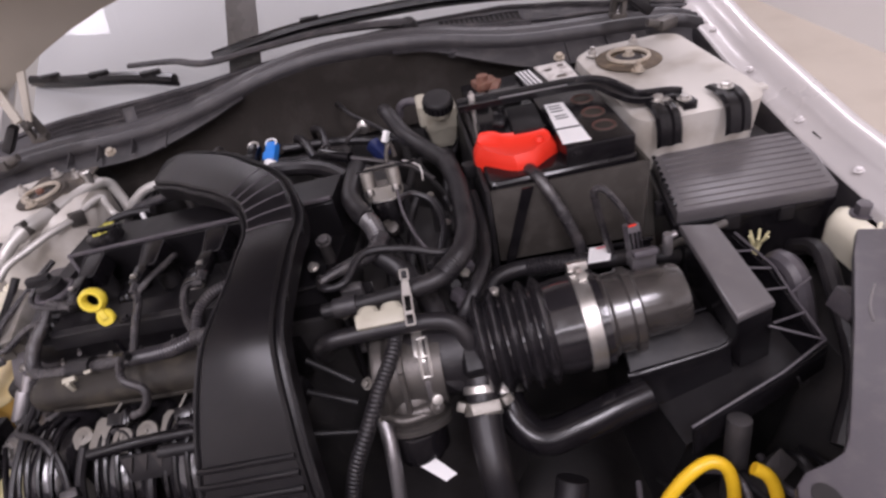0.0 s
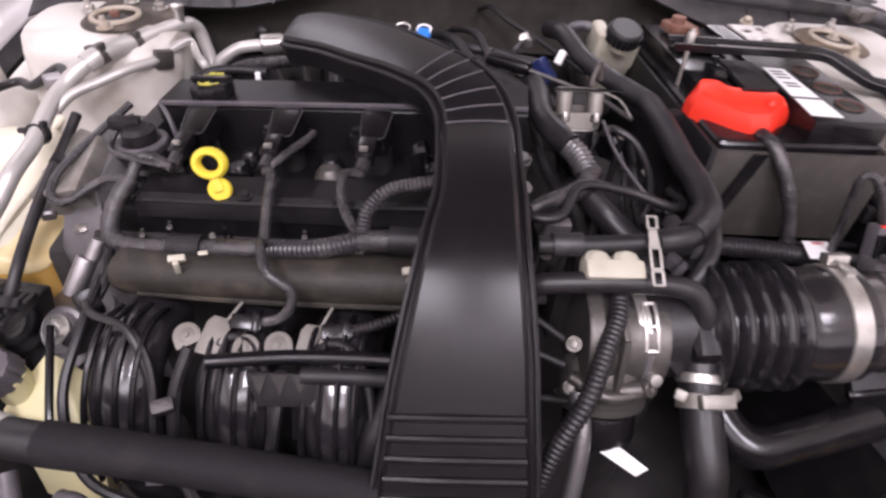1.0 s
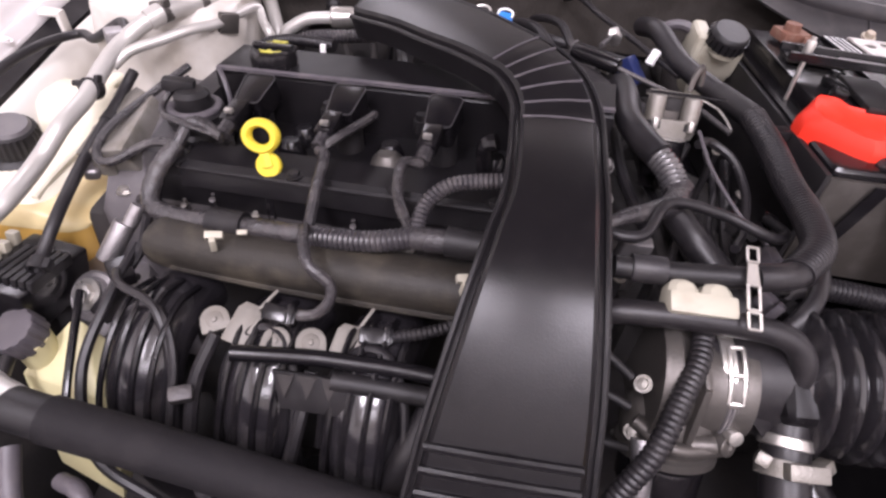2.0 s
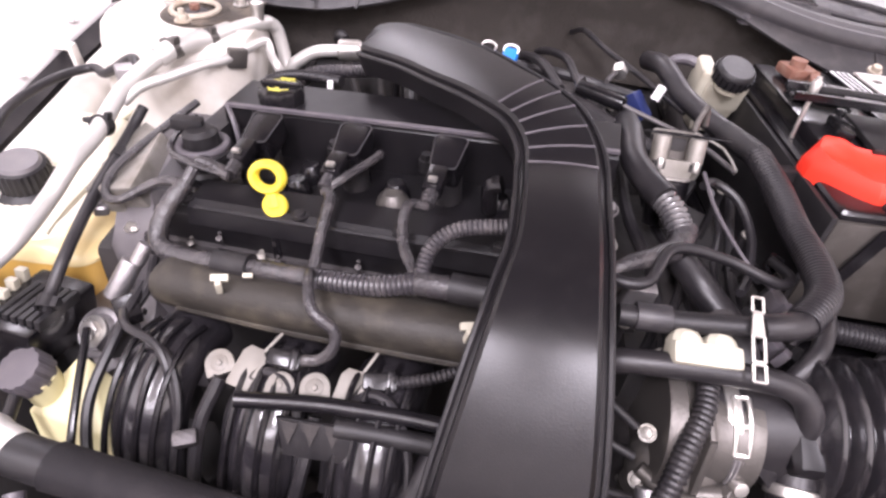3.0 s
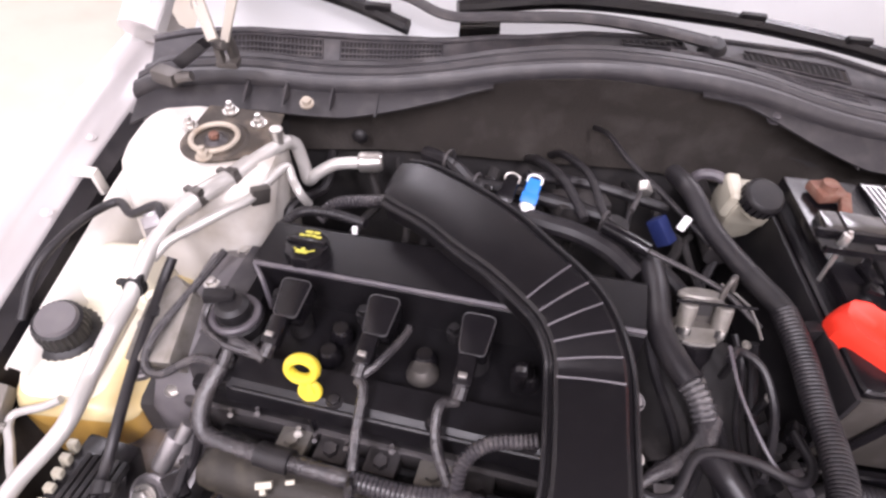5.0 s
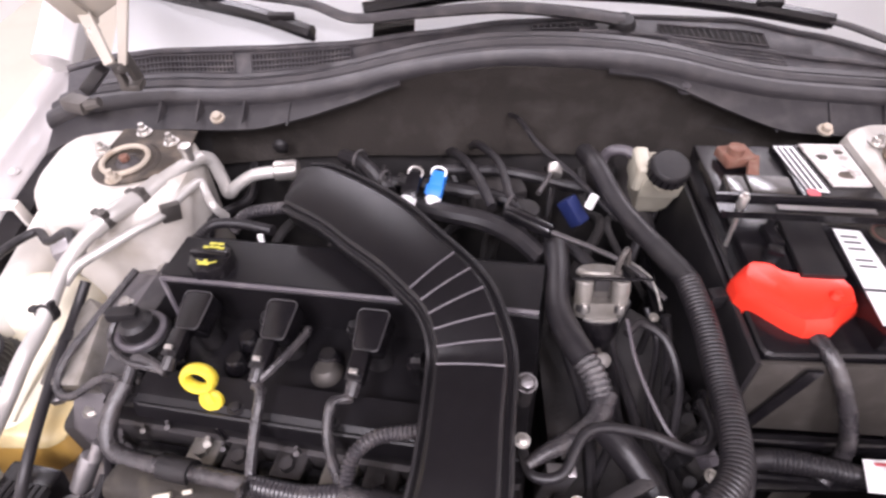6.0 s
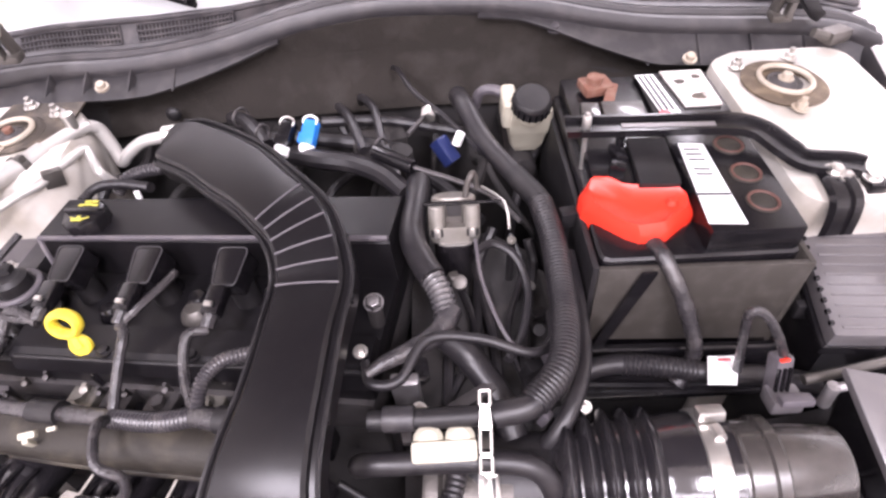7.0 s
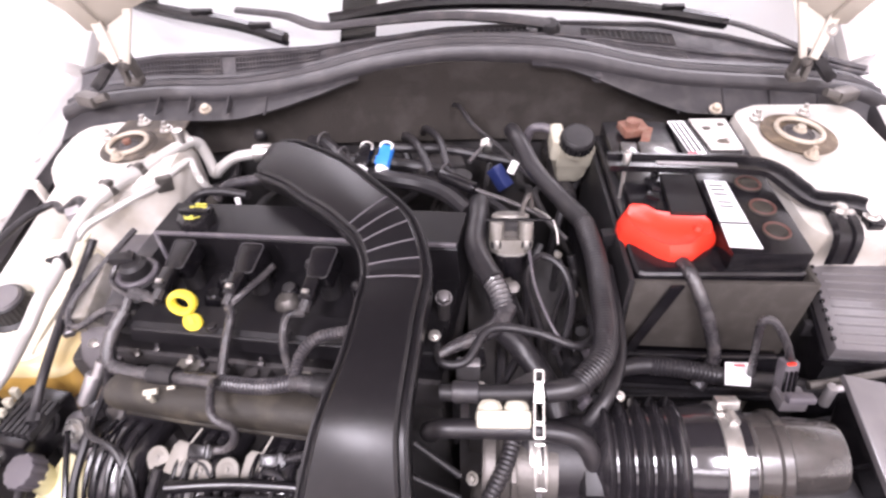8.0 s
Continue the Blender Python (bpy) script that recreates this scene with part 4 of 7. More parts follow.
part("loop", tube([E(-0.158, -0.150, -0.10), E(-0.152, -0.205, -0.115), E(-0.150, -0.26, -0.15), E(-0.125, -0.30, -0.20), E(-0.07, -0.31, -0.23)], 0.0048, 8), RUBBER, lp)
part("loop", tube([E(-0.148, -0.19, -0.095), E(-0.12, -0.215, -0.082), E(-0.085, -0.225, -0.09), E(-0.066, -0.25, -0.13), E(-0.062, -0.275, -0.19)], 0.0035, 8), RUBBER, lp)
part("loop", tube([E(-0.028, -0.232, -0.096), E(-0.038, -0.262, -0.13), E(-0.035, -0.295, -0.19), E(0.0, -0.315, -0.225), E(0.04, -0.30, -0.19)], 0.0055, 8), RUBBER, lp)
part("loop", tube([E(0.052, -0.238, -0.11), E(0.05, -0.27, -0.14), E(0.04, -0.31, -0.2), E(0.03, -0.325, -0.23)], 0.0055, 8), RUBBER, lp)
for u in (RUN[0][0], RUN[1][0], RUN[2][0]):
    part("hoop", tube([E(u - 0.036, -0.262, -0.17), E(u - 0.033, -0.238, -0.125), E(u - 0.012, -0.222, -0.096), E(u + 0.012, -0.224, -0.094), E(u + 0.031, -0.246, -0.118), E(u + 0.036, -0.278, -0.16), E(u + 0.036, -0.296, -0.205)], 0.0036, 8), RUBBER, lp)
part("tag", box((0.022, 0.02, 0.003), EM @ pose(-0.055, -0.295, -0.19, 50, 10, 15), 0.001), GREY_PLASTIC, lp, "grey plastic tab")

# ---- wiring along the engine ----
def harness(nm, label):
    return thing(nm, (-0.25, -0.33, 0.75), label, "wiring harness")


h = harness("wiring_harness", "grey-black taped engine wiring harness with corrugated branches")
K = [(-0.395, -0.245, 0.79), (-0.406, -0.270, 0.775), (-0.404, -0.294, 0.758), (-0.375, -0.308, 0.758), (-0.327, -0.320, 0.768), (-0.256, -0.337, 0.780), (-0.206, -0.350, 0.793), (-0.169, -0.353, 0.805), (-0.128, -0.366, 0.816), (-0.07, -0.375, 0.82)]
part("trunk", wrapped(K[:6], 0.0086, 12, 3), TAPE, h)
part("corrugated_sleeve", ribbed(K[5:8], 0.0094, 0.0045, 0.0016), SLEEVE_RIB, h)
part("trunk", wrapped(K[7:], 0.0092, 12, 5), TAPE, h)
C1, C2, C3 = E(-0.094, -0.074, -0.02), E(-0.001, -0.074, -0.02), E(0.093, -0.074, -0.02)
part("branch", wrapped([K[5], (-0.257, -0.300, 0.797), (-0.256, -0.268, 0.812), C2], 0.0052, 10, 7), TAPE, h)
part("branch", wrapped([K[7], (-0.186, -0.315, 0.812), (-0.187, -0.285, 0.826), C3], 0.0050, 10, 8), TAPE, h)
part("branch", ribbed([K[7], (-0.163, -0.330, 0.822), (-0.143, -0.318, 0.835), (-0.105, -0.315, 0.842)], 0.0068, 0.004, 0.0012), SLEEVE_RIB, h)
part("branch", tube([C2, (-0.245, -0.245, 0.822), (-0.225, -0.215, 0.825), E(0.03, -0.012, -0.012)], 0.0042, 8), TAPE, h)
part("branch", wrapped([K[5], (-0.254, -0.352, 0.800), (-0.250, -0.372, 0.802), (-0.242, -0.390, 0.798), (-0.226, -0.394, 0.785), (-0.226, -0.400, 0.772), (-0.236, -0.402, 0.760), (-0.250, -0.402, 0.756)], 0.0045, 10, 9), TAPE, h)
part("injector_plug", merged(box((0.026, 0.013, 0.012), pose(-0.262, -0.402, 0.755, 30, 0, -6), 0.002), box((0.006, 0.016, 0.014), pose(-0.254, -0.403, 0.756, 30, 0, -6), 0.002)), BLACK, h)
part("branch", ribbed([(-0.12, -0.395, 0.765), (-0.15, -0.405, 0.758), (-0.177, -0.409, 0.752)], 0.005, 0.004, 0.001), RUBBER, h)
part("injector_plug", merged(box((0.026, 0.013, 0.012), pose(-0.188, -0.409, 0.751, 30, 0, 4), 0.002), box((0.006, 0.016, 0.014), pose(-0.180, -0.409, 0.752, 30, 0, 4), 0.002)), BLACK, h)
part("branch", wrapped([K[0], (-0.385, -0.228, 0.805), C1], 0.006, 10, 4), TAPE, h)
part("branch", tube([C1, (-0.395, -0.232, 0.806), (-0.424, -0.205, 0.80), (-0.418, -0.18, 0.815), (-0.405, -0.178, 0.822)], 0.0035, 8), TAPE, h)
part("branch", tube([K[0], (-0.425, -0.236, 0.782), (-0.462, -0.246, 0.762), (-0.480, -0.236, 0.762), (-0.478, -0.21, 0.775), (-0.455, -0.16, 0.79), (-0.435, -0.11, 0.80)], 0.0045, 8), TAPE, h)
for p in ((-0.328, -0.348, 0.778), (-0.128, -0.392, 0.806)):
    c = part("clip", merged(box((0.014, 0.006, 0.007), along(p, (0.1, -0.5, 0.8)), 0.001), box((0.005, 0.005, 0.016), along(Vector(p) + Vector((0.0, -0.004, -0.006)), (0.1, -0.3, 1)), 0.001), box((0.008, 0.004, 0.004), along(Vector(p) + Vector((0.022, 0.003, 0.004)), (0.1, -0.5, 0.8)), 0.001)), WHITE_PLASTIC, h, "ivory plastic clip")
for t in (K[4], K[8]):
    q = Vector(t)
    part("tape_band", sweep([q - Vector((0.016, -0.004, 0.002)), q, q + Vector((0.016, -0.004, 0.003))], [0.0118] * 3, 12), BLACK_MATT, h)

# ---- air duct over the engine ----
duct = thing("air_duct", E(0.2, -0.2, -0.12), "long black grained plastic air duct with ribs in its bend", "air duct")
# stations: left edge, right edge, both in engine coordinates
ST = [((-0.036, 0.122, 0.040), (-0.026, 0.160, 0.052)), ((-0.030, 0.108, 0.043), (0.003, 0.156, 0.056)), ((0.020, 0.082, 0.045), (0.065, 0.124, 0.058)), ((0.060, 0.054, 0.046), (0.108, 0.096, 0.058)),
      ((0.100, 0.028, 0.047), (0.140, 0.068, 0.057)), ((0.136, -0.001, 0.047), (0.171, 0.043, 0.055)), ((0.148, -0.011, 0.045), (0.188, 0.028, 0.052)), ((0.157, -0.022, 0.042), (0.203, 0.011, 0.048)),
      ((0.164, -0.034, 0.038), (0.216, -0.012, 0.042)), ((0.169, -0.047, 0.033), (0.225, -0.032, 0.034)), ((0.171, -0.060, 0.028), (0.230, -0.053, 0.027)), ((0.176, -0.10, 0.027), (0.233, -0.096, 0.026)),
      ((0.180, -0.15, 0.023), (0.238, -0.146, 0.021)), ((0.177, -0.190, 0.016), (0.241, -0.186, 0.013)), ((0.174, -0.222, 0.005), (0.244, -0.217, 0.001)), ((0.169, -0.250, -0.018), (0.248, -0.244, -0.022)), ((0.163, -0.276, -0.048), (0.252, -0.269, -0.052)), ((0.158, -0.296, -0.076), (0.254, -0.288, -0.080)), ((0.153, -0.318, -0.112), (0.257, -0.309, -0.116)), ((0.149, -0.331, -0.134), (0.258, -0.322, -0.138))]
left = smooth_line([E(*a) for a, b in ST], 4)
right = smooth_line([E(*b) for a, b in ST], 4)
rings = []
for a, b in zip(left, right):
    d = (b - a)
    n = len(rings)
    x = d.normalized()
    up = (EZ - x * EZ.dot(x)).normalized()
    nxt = min(n + 1, len(left) - 1)
    fw = ((left[nxt] + right[nxt]) - (left[max(n - 1, 0)] + right[max(n - 1, 0)])).normalized()
    up = x.cross(fw)
    up = up if up.z > 0 else -up
    wd = d.length
    rings.append([a - x * 0.006 - up * 0.030, a - x * 0.006 - up * 0.009, a - x * 0.001 - up * 0.007, a + x * 0.0 - up * 0.003, a + x * 0.003, a + x * wd * 0.3 + up * 0.0015, a + x * wd * 0.7 + up * 0.0015, b - x * 0.003, b - up * 0.003, b + x * 0.001 - up * 0.007, b + x * 0.007 - up * 0.009, b + x * 0.007 - up * 0.030])
part("shell", loft(rings), DUCT_BLACK, duct, "", 28)
part("edge_bead", merged(sweep([r[1] + EZ * 0.002 for r in rings], [0.0022] * len(rings), 6), sweep([r[10] + EZ * 0.002 for r in rings], [0.0022] * len(rings), 6)), BLACK_MATT, duct)
for i in range(5, 11):
    a, b = E(*ST[i][0]), E(*ST[i][1])
    x = (b - a).normalized()
    part("rib", tube([a + x * 0.002 + EZ * 0.0005, (a + b) / 2 + EZ * 0.0018, b - x * 0.002 + EZ * 0.0005], 0.0011, 6), GREY_PLASTIC, duct, "worn grey rib line")
for k in range(5):
    v, w = -0.329 + 0.0080 * k, -0.130 + 0.0133 * k
    part("step", tube([E(0.152 + 0.001 * k, v, w), E(0.20, v + 0.002, w + 0.001), E(0.256 - 0.001 * k, v + 0.008, w - 0.002)], 0.0030, 8), DUCT_BLACK, duct)
for i in range(14, 60, 9):
    part("clip", box((0.005, 0.008, 0.006), along(rings[i][10] - EZ * 0.002, EZ), 0.001), BLACK_MATT, duct)

# ---- battery and its neighbours ----
bat = thing("battery", (0.285, -0.1, 0.70), "black car battery with white labels and a red terminal cap", "battery")
BT = 0.868
part("case", loft([rounded(0.196, 0.374, -0.236, 0.040, z, 0.008, n=3) for z in (0.70, 0.832, 0.8325)] + [rounded(0.192, 0.378, -0.240, 0.044, z, 0.008, n=3) for z in (0.833, 0.846)] + [rounded(0.194, 0.376, -0.238, 0.042, 0.849, 0.008, n=3), rounded(0.198, 0.372, -0.234, 0.038, 0.85, 0.008, n=3)]), BLACK, bat, "", 25)
part("raised_lid", box((0.086, 0.276, 0.026), pose(0.332, -0.098, BT - 0.006), 0.003), BLACK, bat)
part("raised_lid", box((0.088, 0.20, 0.022), pose(0.244, -0.058, BT - 0.008), 0.003), BLACK, bat)
part("cover_flap", box((0.040, 0.075, 0.007), pose(0.262, -0.135, BT + 0.009, 0, 0, -4), 0.002), BLACK_MATT, bat)
for y in (-0.112, -0.158, -0.200):
    p = part("vent_plug", lathe([(0, 0.0012), (0.009, 0.0012), (0.0105, 0.0002), (0.0125, 0.0002), (0.0135, 0.0012), (0.0155, 0.0008), (0.016, -0.001), (0, -0.001)], pose(0.348, y, BT + 0.0078), 26), PLENUM, bat)
    part("rim", torus(0.0136, 0.0015, pose(0.348, y, BT + 0.0082), 26, 6), VENT_RED, p, "rusty brown rim")
part("terminal_block", merged(box((0.012, 0.030, 0.010), pose(0.232, -0.118, BT + 0.008, 0, 0, 8), 0.003), box((0.016, 0.012, 0.012), pose(0.226, -0.140, BT + 0.008, 0, 10, -15), 0.003), cyl(0.005, 0.012, pose(0.238, -0.100, BT + 0.004), segs=10, bevel=0.001)), BLACK, bat)
lb = part("label", prism([Vector(q) for q in ((0.297, -0.106, BT + 0.0085), (0.288, -0.226, BT + 0.0085), (0.322, -0.229, BT + 0.0085), (0.322, -0.109, BT + 0.0085))], 0.001), PAPER, bat, "white printed label")
for i, y in enumerate((-0.118, -0.126, -0.135, -0.150, -0.158)):
    part("print_bar", box((0.016, 0.0025, 0.0005), pose(0.307, y, BT + 0.009, 0, 0, -5), 0), INK, lb)
part("band", box((0.032, 0.003, 0.0006), pose(0.305, -0.188, BT + 0.0092, 0, 0, -4), 0), INK, lb)
lb2 = part("label", prism([Vector(q) for q in ((0.288, 0.032, BT + 0.009), (0.296, -0.048, BT + 0.009), (0.318, -0.050, BT + 0.009), (0.310, 0.032, BT + 0.009))], 0.001), PAPER, bat, "white striped label")
for k in range(3):
    part("print_bar", box((0.003, 0.074, 0.0005), pose(0.295 + 0.0065 * k, -0.008, BT + 0.0096, 0, 0, 5), 0), INK, lb2)
part("stamp", cyl(0.007, 0.0006, pose(0.300, -0.052, BT + 0.009), segs=18), PINK_INK, lb2)
for x, w in ((0.218, 0.020), (0.254, 0.046)):
    part("terminal_box", box((w, 0.030, 0.012), pose(x, -0.046, BT + 0.010, 0, 0, -4), 0.002), GLOSS_GREY, bat, "shiny black terminal box")
plate_ = part("terminal_plate", prism([Vector(q) for q in ((0.318, 0.036, BT + 0.0105), (0.326, -0.040, BT + 0.0105), (0.368, -0.040, BT + 0.0105), (0.368, 0.036, BT + 0.0105))], 0.003, 0.001), STICKER, bat, "scuffed white sticker plate")
for x, y, r in ((0.347, -0.022, 0.0075), (0.334, 0.010, 0.006), (0.356, 0.020, 0.005)):
    part("blot", loft([[Vector((x + r * (1 + 0.25 * math.sin(3 * a + y * 90)) * k * math.cos(a), y + r * (1 + 0.2 * math.cos(2 * a)) * k * math.sin(a), z)) for a in (2 * math.pi * i / 18 for i in range(18))] for k, z in ((1.0, BT + 0.0104), (1.0, BT + 0.0108), (0.9, BT + 0.0109))]), GRIME, plate_, "brown rubbed-off blot")
part("negative_clamp", merged(box((0.035, 0.030, 0.012), pose(0.235, 0.008, BT + 0.012, 0, 0, 12), 0.003), cyl(0.009, 0.022, pose(0.232, 0.006, BT + 0.004), segs=16), box((0.012, 0.04, 0.008), pose(0.248, -0.012, BT + 0.012, 0, 0, -20), 0.002)), CLAMP_RUST, bat, "rusty battery clamp")
# red terminal cap
ridge = [(0.193, -0.168, 0.870), (0.197, -0.190, 0.869), (0.223, -0.216, 0.867), (0.252, -0.214, 0.868), (0.261, -0.204, 0.868), (0.279, -0.198, 0.869), (0.282, -0.182, 0.872), (0.276, -0.173, 0.875), (0.226, -0.167, 0.875), (0.214, -0.160, 0.880), (0.196, -0.158, 0.880)]
skirt = [(0.184, -0.160), (0.185, -0.182), (0.226, -0.222), (0.254, -0.223), (0.274, -0.206), (0.290, -0.196), (0.290, -0.180), (0.280, -0.168), (0.228, -0.160), (0.214, -0.152), (0.196, -0.150)]


def rounder(loop):
    """Cuts the corners of a closed outline."""
    for _ in range(1):
        cut = []
        for a, b in zip(loop, list(loop[1:]) + [loop[0]]):
            a, b = Vector(a), Vector(b)
            cut += [tuple(a * 0.84 + b * 0.16), tuple(a * 0.16 + b * 0.84)]
        loop = cut
    return loop


skirt, ridge = rounder(skirt), rounder(ridge)
cc = Vector((0.236, -0.188, 0.868))
rings = [[Vector((x, y, 0.838)) for x, y in skirt], [Vector((x, y, 0.856)) for x, y in skirt]]
for k, dz in ((0.25, -0.004), (0.85, -0.0005), (1.0, 0.0)):
    rings.append([Vector((a[0] + (b[0] - a[0]) * k, a[1] + (b[1] - a[1]) * k, 0.856 + (b[2] - 0.856) * k + (0.004 if 0 < k < 1 else 0))) for a, b in zip(skirt, ridge)])
rings.append([cc + (Vector(b) - cc) * 0.90 - Vector((0, 0, 0.0015)) for b in ridge])
rings.append([cc + (Vector(b) - cc) * 0.45 - Vector((0, 0, 0.003)) for b in ridge])
red = part("terminal_cap", loft([r[::-1] for r in rings]), RED, bat, "bright red plastic terminal cap", 27)
part("nub", lathe([(0, 0.006), (0.004, 0.005), (0.006, 0), (0, 0)], pose(0.268, -0.188, 0.868)), RED, red)
part("lead", wrapped([(0.244, -0.218, 0.850), (0.250, -0.240, 0.848), (0.260, -0.258, 0.832), (0.276, -0.274, 0.795), (0.288, -0.282, 0.758), (0.282, -0.290, 0.735), (0.272, -0.300, 0.725)], 0.0078, 12, 21), TAPE, bat, "grey-black taped battery lead")
# sleeve and tray
tray = thing("battery_tray", (0.285, -0.12, 0.60), "dark grey battery sleeve standing in a black plastic tray", "battery tray")
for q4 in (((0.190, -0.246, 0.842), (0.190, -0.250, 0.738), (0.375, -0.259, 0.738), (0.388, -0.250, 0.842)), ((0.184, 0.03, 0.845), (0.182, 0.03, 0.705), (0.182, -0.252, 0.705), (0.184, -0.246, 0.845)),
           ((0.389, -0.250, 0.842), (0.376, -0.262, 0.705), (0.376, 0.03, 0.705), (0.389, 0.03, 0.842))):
    # the left wall takes a near-black material in place of shade
    part("sleeve_side", prism([Vector(q) for q in q4], 0.006, 0.0015), BLACK_MATT if q4[0][1] > 0 else SLEEVE, tray, "sleeve wall darkened for its shaded side" if q4[0][1] > 0 else "matt dark grey sleeve wall")
part("fold", prism([Vector(q) for q in ((0.228, -0.2535, 0.842), (0.196, -0.2575, 0.738), (0.208, -0.2575, 0.738), (0.242, -0.2535, 0.842))], 0.003), BLACK, tray)
part("tray_floor", box((0.23, 0.32, 0.02), pose(0.285, -0.115, 0.69), 0.004), BLACK, tray)
part("tray_lip", tube([(0.172, -0.285, 0.708), (0.28, -0.290, 0.706), (0.40, -0.292, 0.706)], 0.005, 8), BLACK, tray)
part("tray_wall", prism([Vector(q) for q in ((0.176, -0.262, 0.738), (0.172, -0.270, 0.690), (0.385, -0.278, 0.690), (0.385, -0.268, 0.738))], 0.008, 0.002), BLACK, tray, "glossy black tray wall")
part("tray_rim", tube([(0.176, -0.264, 0.739), (0.28, -0.268, 0.739), (0.386, -0.270, 0.739)], 0.0035, 8), BLACK, tray)
part("tray_leg", box((0.18, 0.22, 0.36), pose(0.285, -0.09, 0.50), 0.01), GLOOM, tray)
part("tray_ledge", box((0.23, 0.05, 0.012), pose(0.285, -0.272, 0.698, 8, 0, 0), 0.003), BLACK, tray)
# hold-down bar
hold = thing("battery_bracket", (0.30, -0.1, 0.88), "black steel battery hold-down bar with bolts", "bracket")


def channel(line, w, hgt, mat_, parent, nm):
    """A pressed channel along a line: a flat web with two raised lips."""
    ln = smooth_line(line, 6)
    rows = []
    for a, z in ((-0.5, 0.0), (-0.5, 1.0), (-0.38, 1.0), (-0.32, 0.25), (0.32, 0.25), (0.38, 1.0), (0.5, 1.0), (0.5, 0.0)):
        row = []
        for i, p in enumerate(ln):
            d = (ln[min(i + 1, len(ln) - 1)] - ln[max(i - 1, 0)]).normalized()
            sd = Vector((-d.y, d.x, 0)).normalized()
            row.append(p + sd * a * w + Vector((0, 0, z * hgt)))
        rows.append(row)
    return part(nm, grid_sheet(rows, 0.0015), mat_, parent, "", 25)


channel([(0.180, -0.094, 0.892), (0.26, -0.098, 0.892), (0.340, -0.102, 0.892), (0.372, -0.112, 0.890), (0.394, -0.136, 0.882), (0.412, -0.150, 0.876), (0.452, -0.152, 0.872), (0.468, -0.158, 0.870)], 0.030, 0.008, BLACK, hold, "bar")
part("bright_web", box((0.095, 0.007, 0.001), pose(0.285, -0.099, 0.8955, 0, 0, -3), 0), ALU, hold, "worn bright strip")
part("hook_bolt", merged(cyl(0.0026, 0.17, along((0.200, -0.118, 0.745), (0.0, 0.12, 1)), segs=10), cyl(0.0048, 0.014, along((0.200, -0.099, 0.896), (0, 0.1, 1)), segs=10, bevel=0.001)), STEEL, hold, "dull steel hook bolt")
part("foot", box((0.018, 0.018, 0.012), pose(0.466, -0.178, 0.870), 0.002), BLACK, hold)
part("bolt", hexbolt((0.462, -0.176, 0.876), (0, 0, 1), 0.006), STEEL, hold)
part("bolt", hexbolt((0.440, -0.170, 0.874), (0, 0, 1), 0.006), STEEL, hold)


def strap(x, y):
    """A folded bracket over the edge of the apron."""
    s = thing("edge_bracket", (x, y, 0.86), "black pressed steel bracket over the white apron edge", "bracket", "apron brackets")
    a = [(x, y + 0.03, 0.872), (x, y, 0.874), (x, y - 0.022, 0.868), (x + 0.001, y - 0.029, 0.852), (x + 0.001, y - 0.032, 0.828)]
    ln = smooth_line(a, 5)
    rows = [[p + Vector((dx, -dd, dd)) for p in ln] for dx, dd in ((-0.017, 0.0), (-0.013, 0.004), (-0.005, 0.004), (-0.003, 0.001), (0.003, 0.001), (0.005, 0.004), (0.013, 0.004), (0.017, 0.0))]
    part("plate", grid_sheet(rows, 0.0015), BLACK, s, "", 25)
    part("bolt", hexbolt((x, y + 0.008, 0.877), (0, 0, 1), 0.007), STEEL, s)
    return s


strap(0.432, -0.172)
strap(0.520, -0.176)

# fuse box
fb = thing("fuse_box", (0.51, -0.24, 0.66), "black fuse box with a ribbed lid", "fuse box")
FC = [Vector((0.424, -0.170, 0.804)), Vector((0.404, -0.296, 0.791)), Vector((0.592, -0.312, 0.793)), Vector((0.618, -0.188, 0.804))]
fn = ((FC[1] - FC[0]).cross(FC[3] - FC[0])).normalized()
fn = fn if fn.z > 0 else -fn
part("lid", prism(FC, 0.022, 0.004), SHINY_LID, fb, "", 25)
ctr = sum(FC, Vector()) / 4
part("lid_rim", prism([ctr + (p - ctr) * 1.05 - fn * 0.018 for p in FC], 0.012, 0.002), BLACK, fb, "", 25)
for k in range(10):
    f = 0.07 + 0.86 * k / 9
    a, b = FC[0].lerp(FC[1], f), FC[3].lerp(FC[2], f)
    part("rib", sweep([a.lerp(b, 0.05) + fn * 0.0005, a.lerp(b, 0.95) + fn * 0.0005], [0.0013, 0.0013], 6), SHINY_LID, fb)
for k in range(9):
    f = 0.1 + 0.8 * k / 8
    part("notch", box((0.004, 0.004, 0.004), along(FC[0].lerp(FC[1], f) + fn * 0.001, fn), 0), BLACK, fb)
part("body", loft([[ctr + (p - ctr) * k - Vector((0, 0, d)) for p in FC] for k, d in ((1.0, 0.024), (0.96, 0.10), (0.9, 0.16))]), BLACK, fb, "", 25)
part("latch", merged(box((0.02, 0.008, 0.026), pose(0.628, -0.235, 0.785, 0, -10, 80), 0.002), torus(0.008, 0.0018, along((0.622, -0.262, 0.798), (1, 0, 0.3)), 16, 6)), ALU, fb, "grey wire latch")
for x, y in ((0.470, -0.302), (0.535, -0.306), (0.408, -0.245)):
    part("clip", box((0.018, 0.010, 0.02), pose(x, y, 0.765, 0, 0, -3), 0.002), BLACK_MATT, fb)
part("stand", box((0.16, 0.09, 0.32), pose(0.51, -0.235, 0.49), 0.01), GLOOM, fb)
sp = thing("loose_plug", (0.49, -0.315, 0.70), "pale bundle of bare wire ends by the fuse box", "wires")
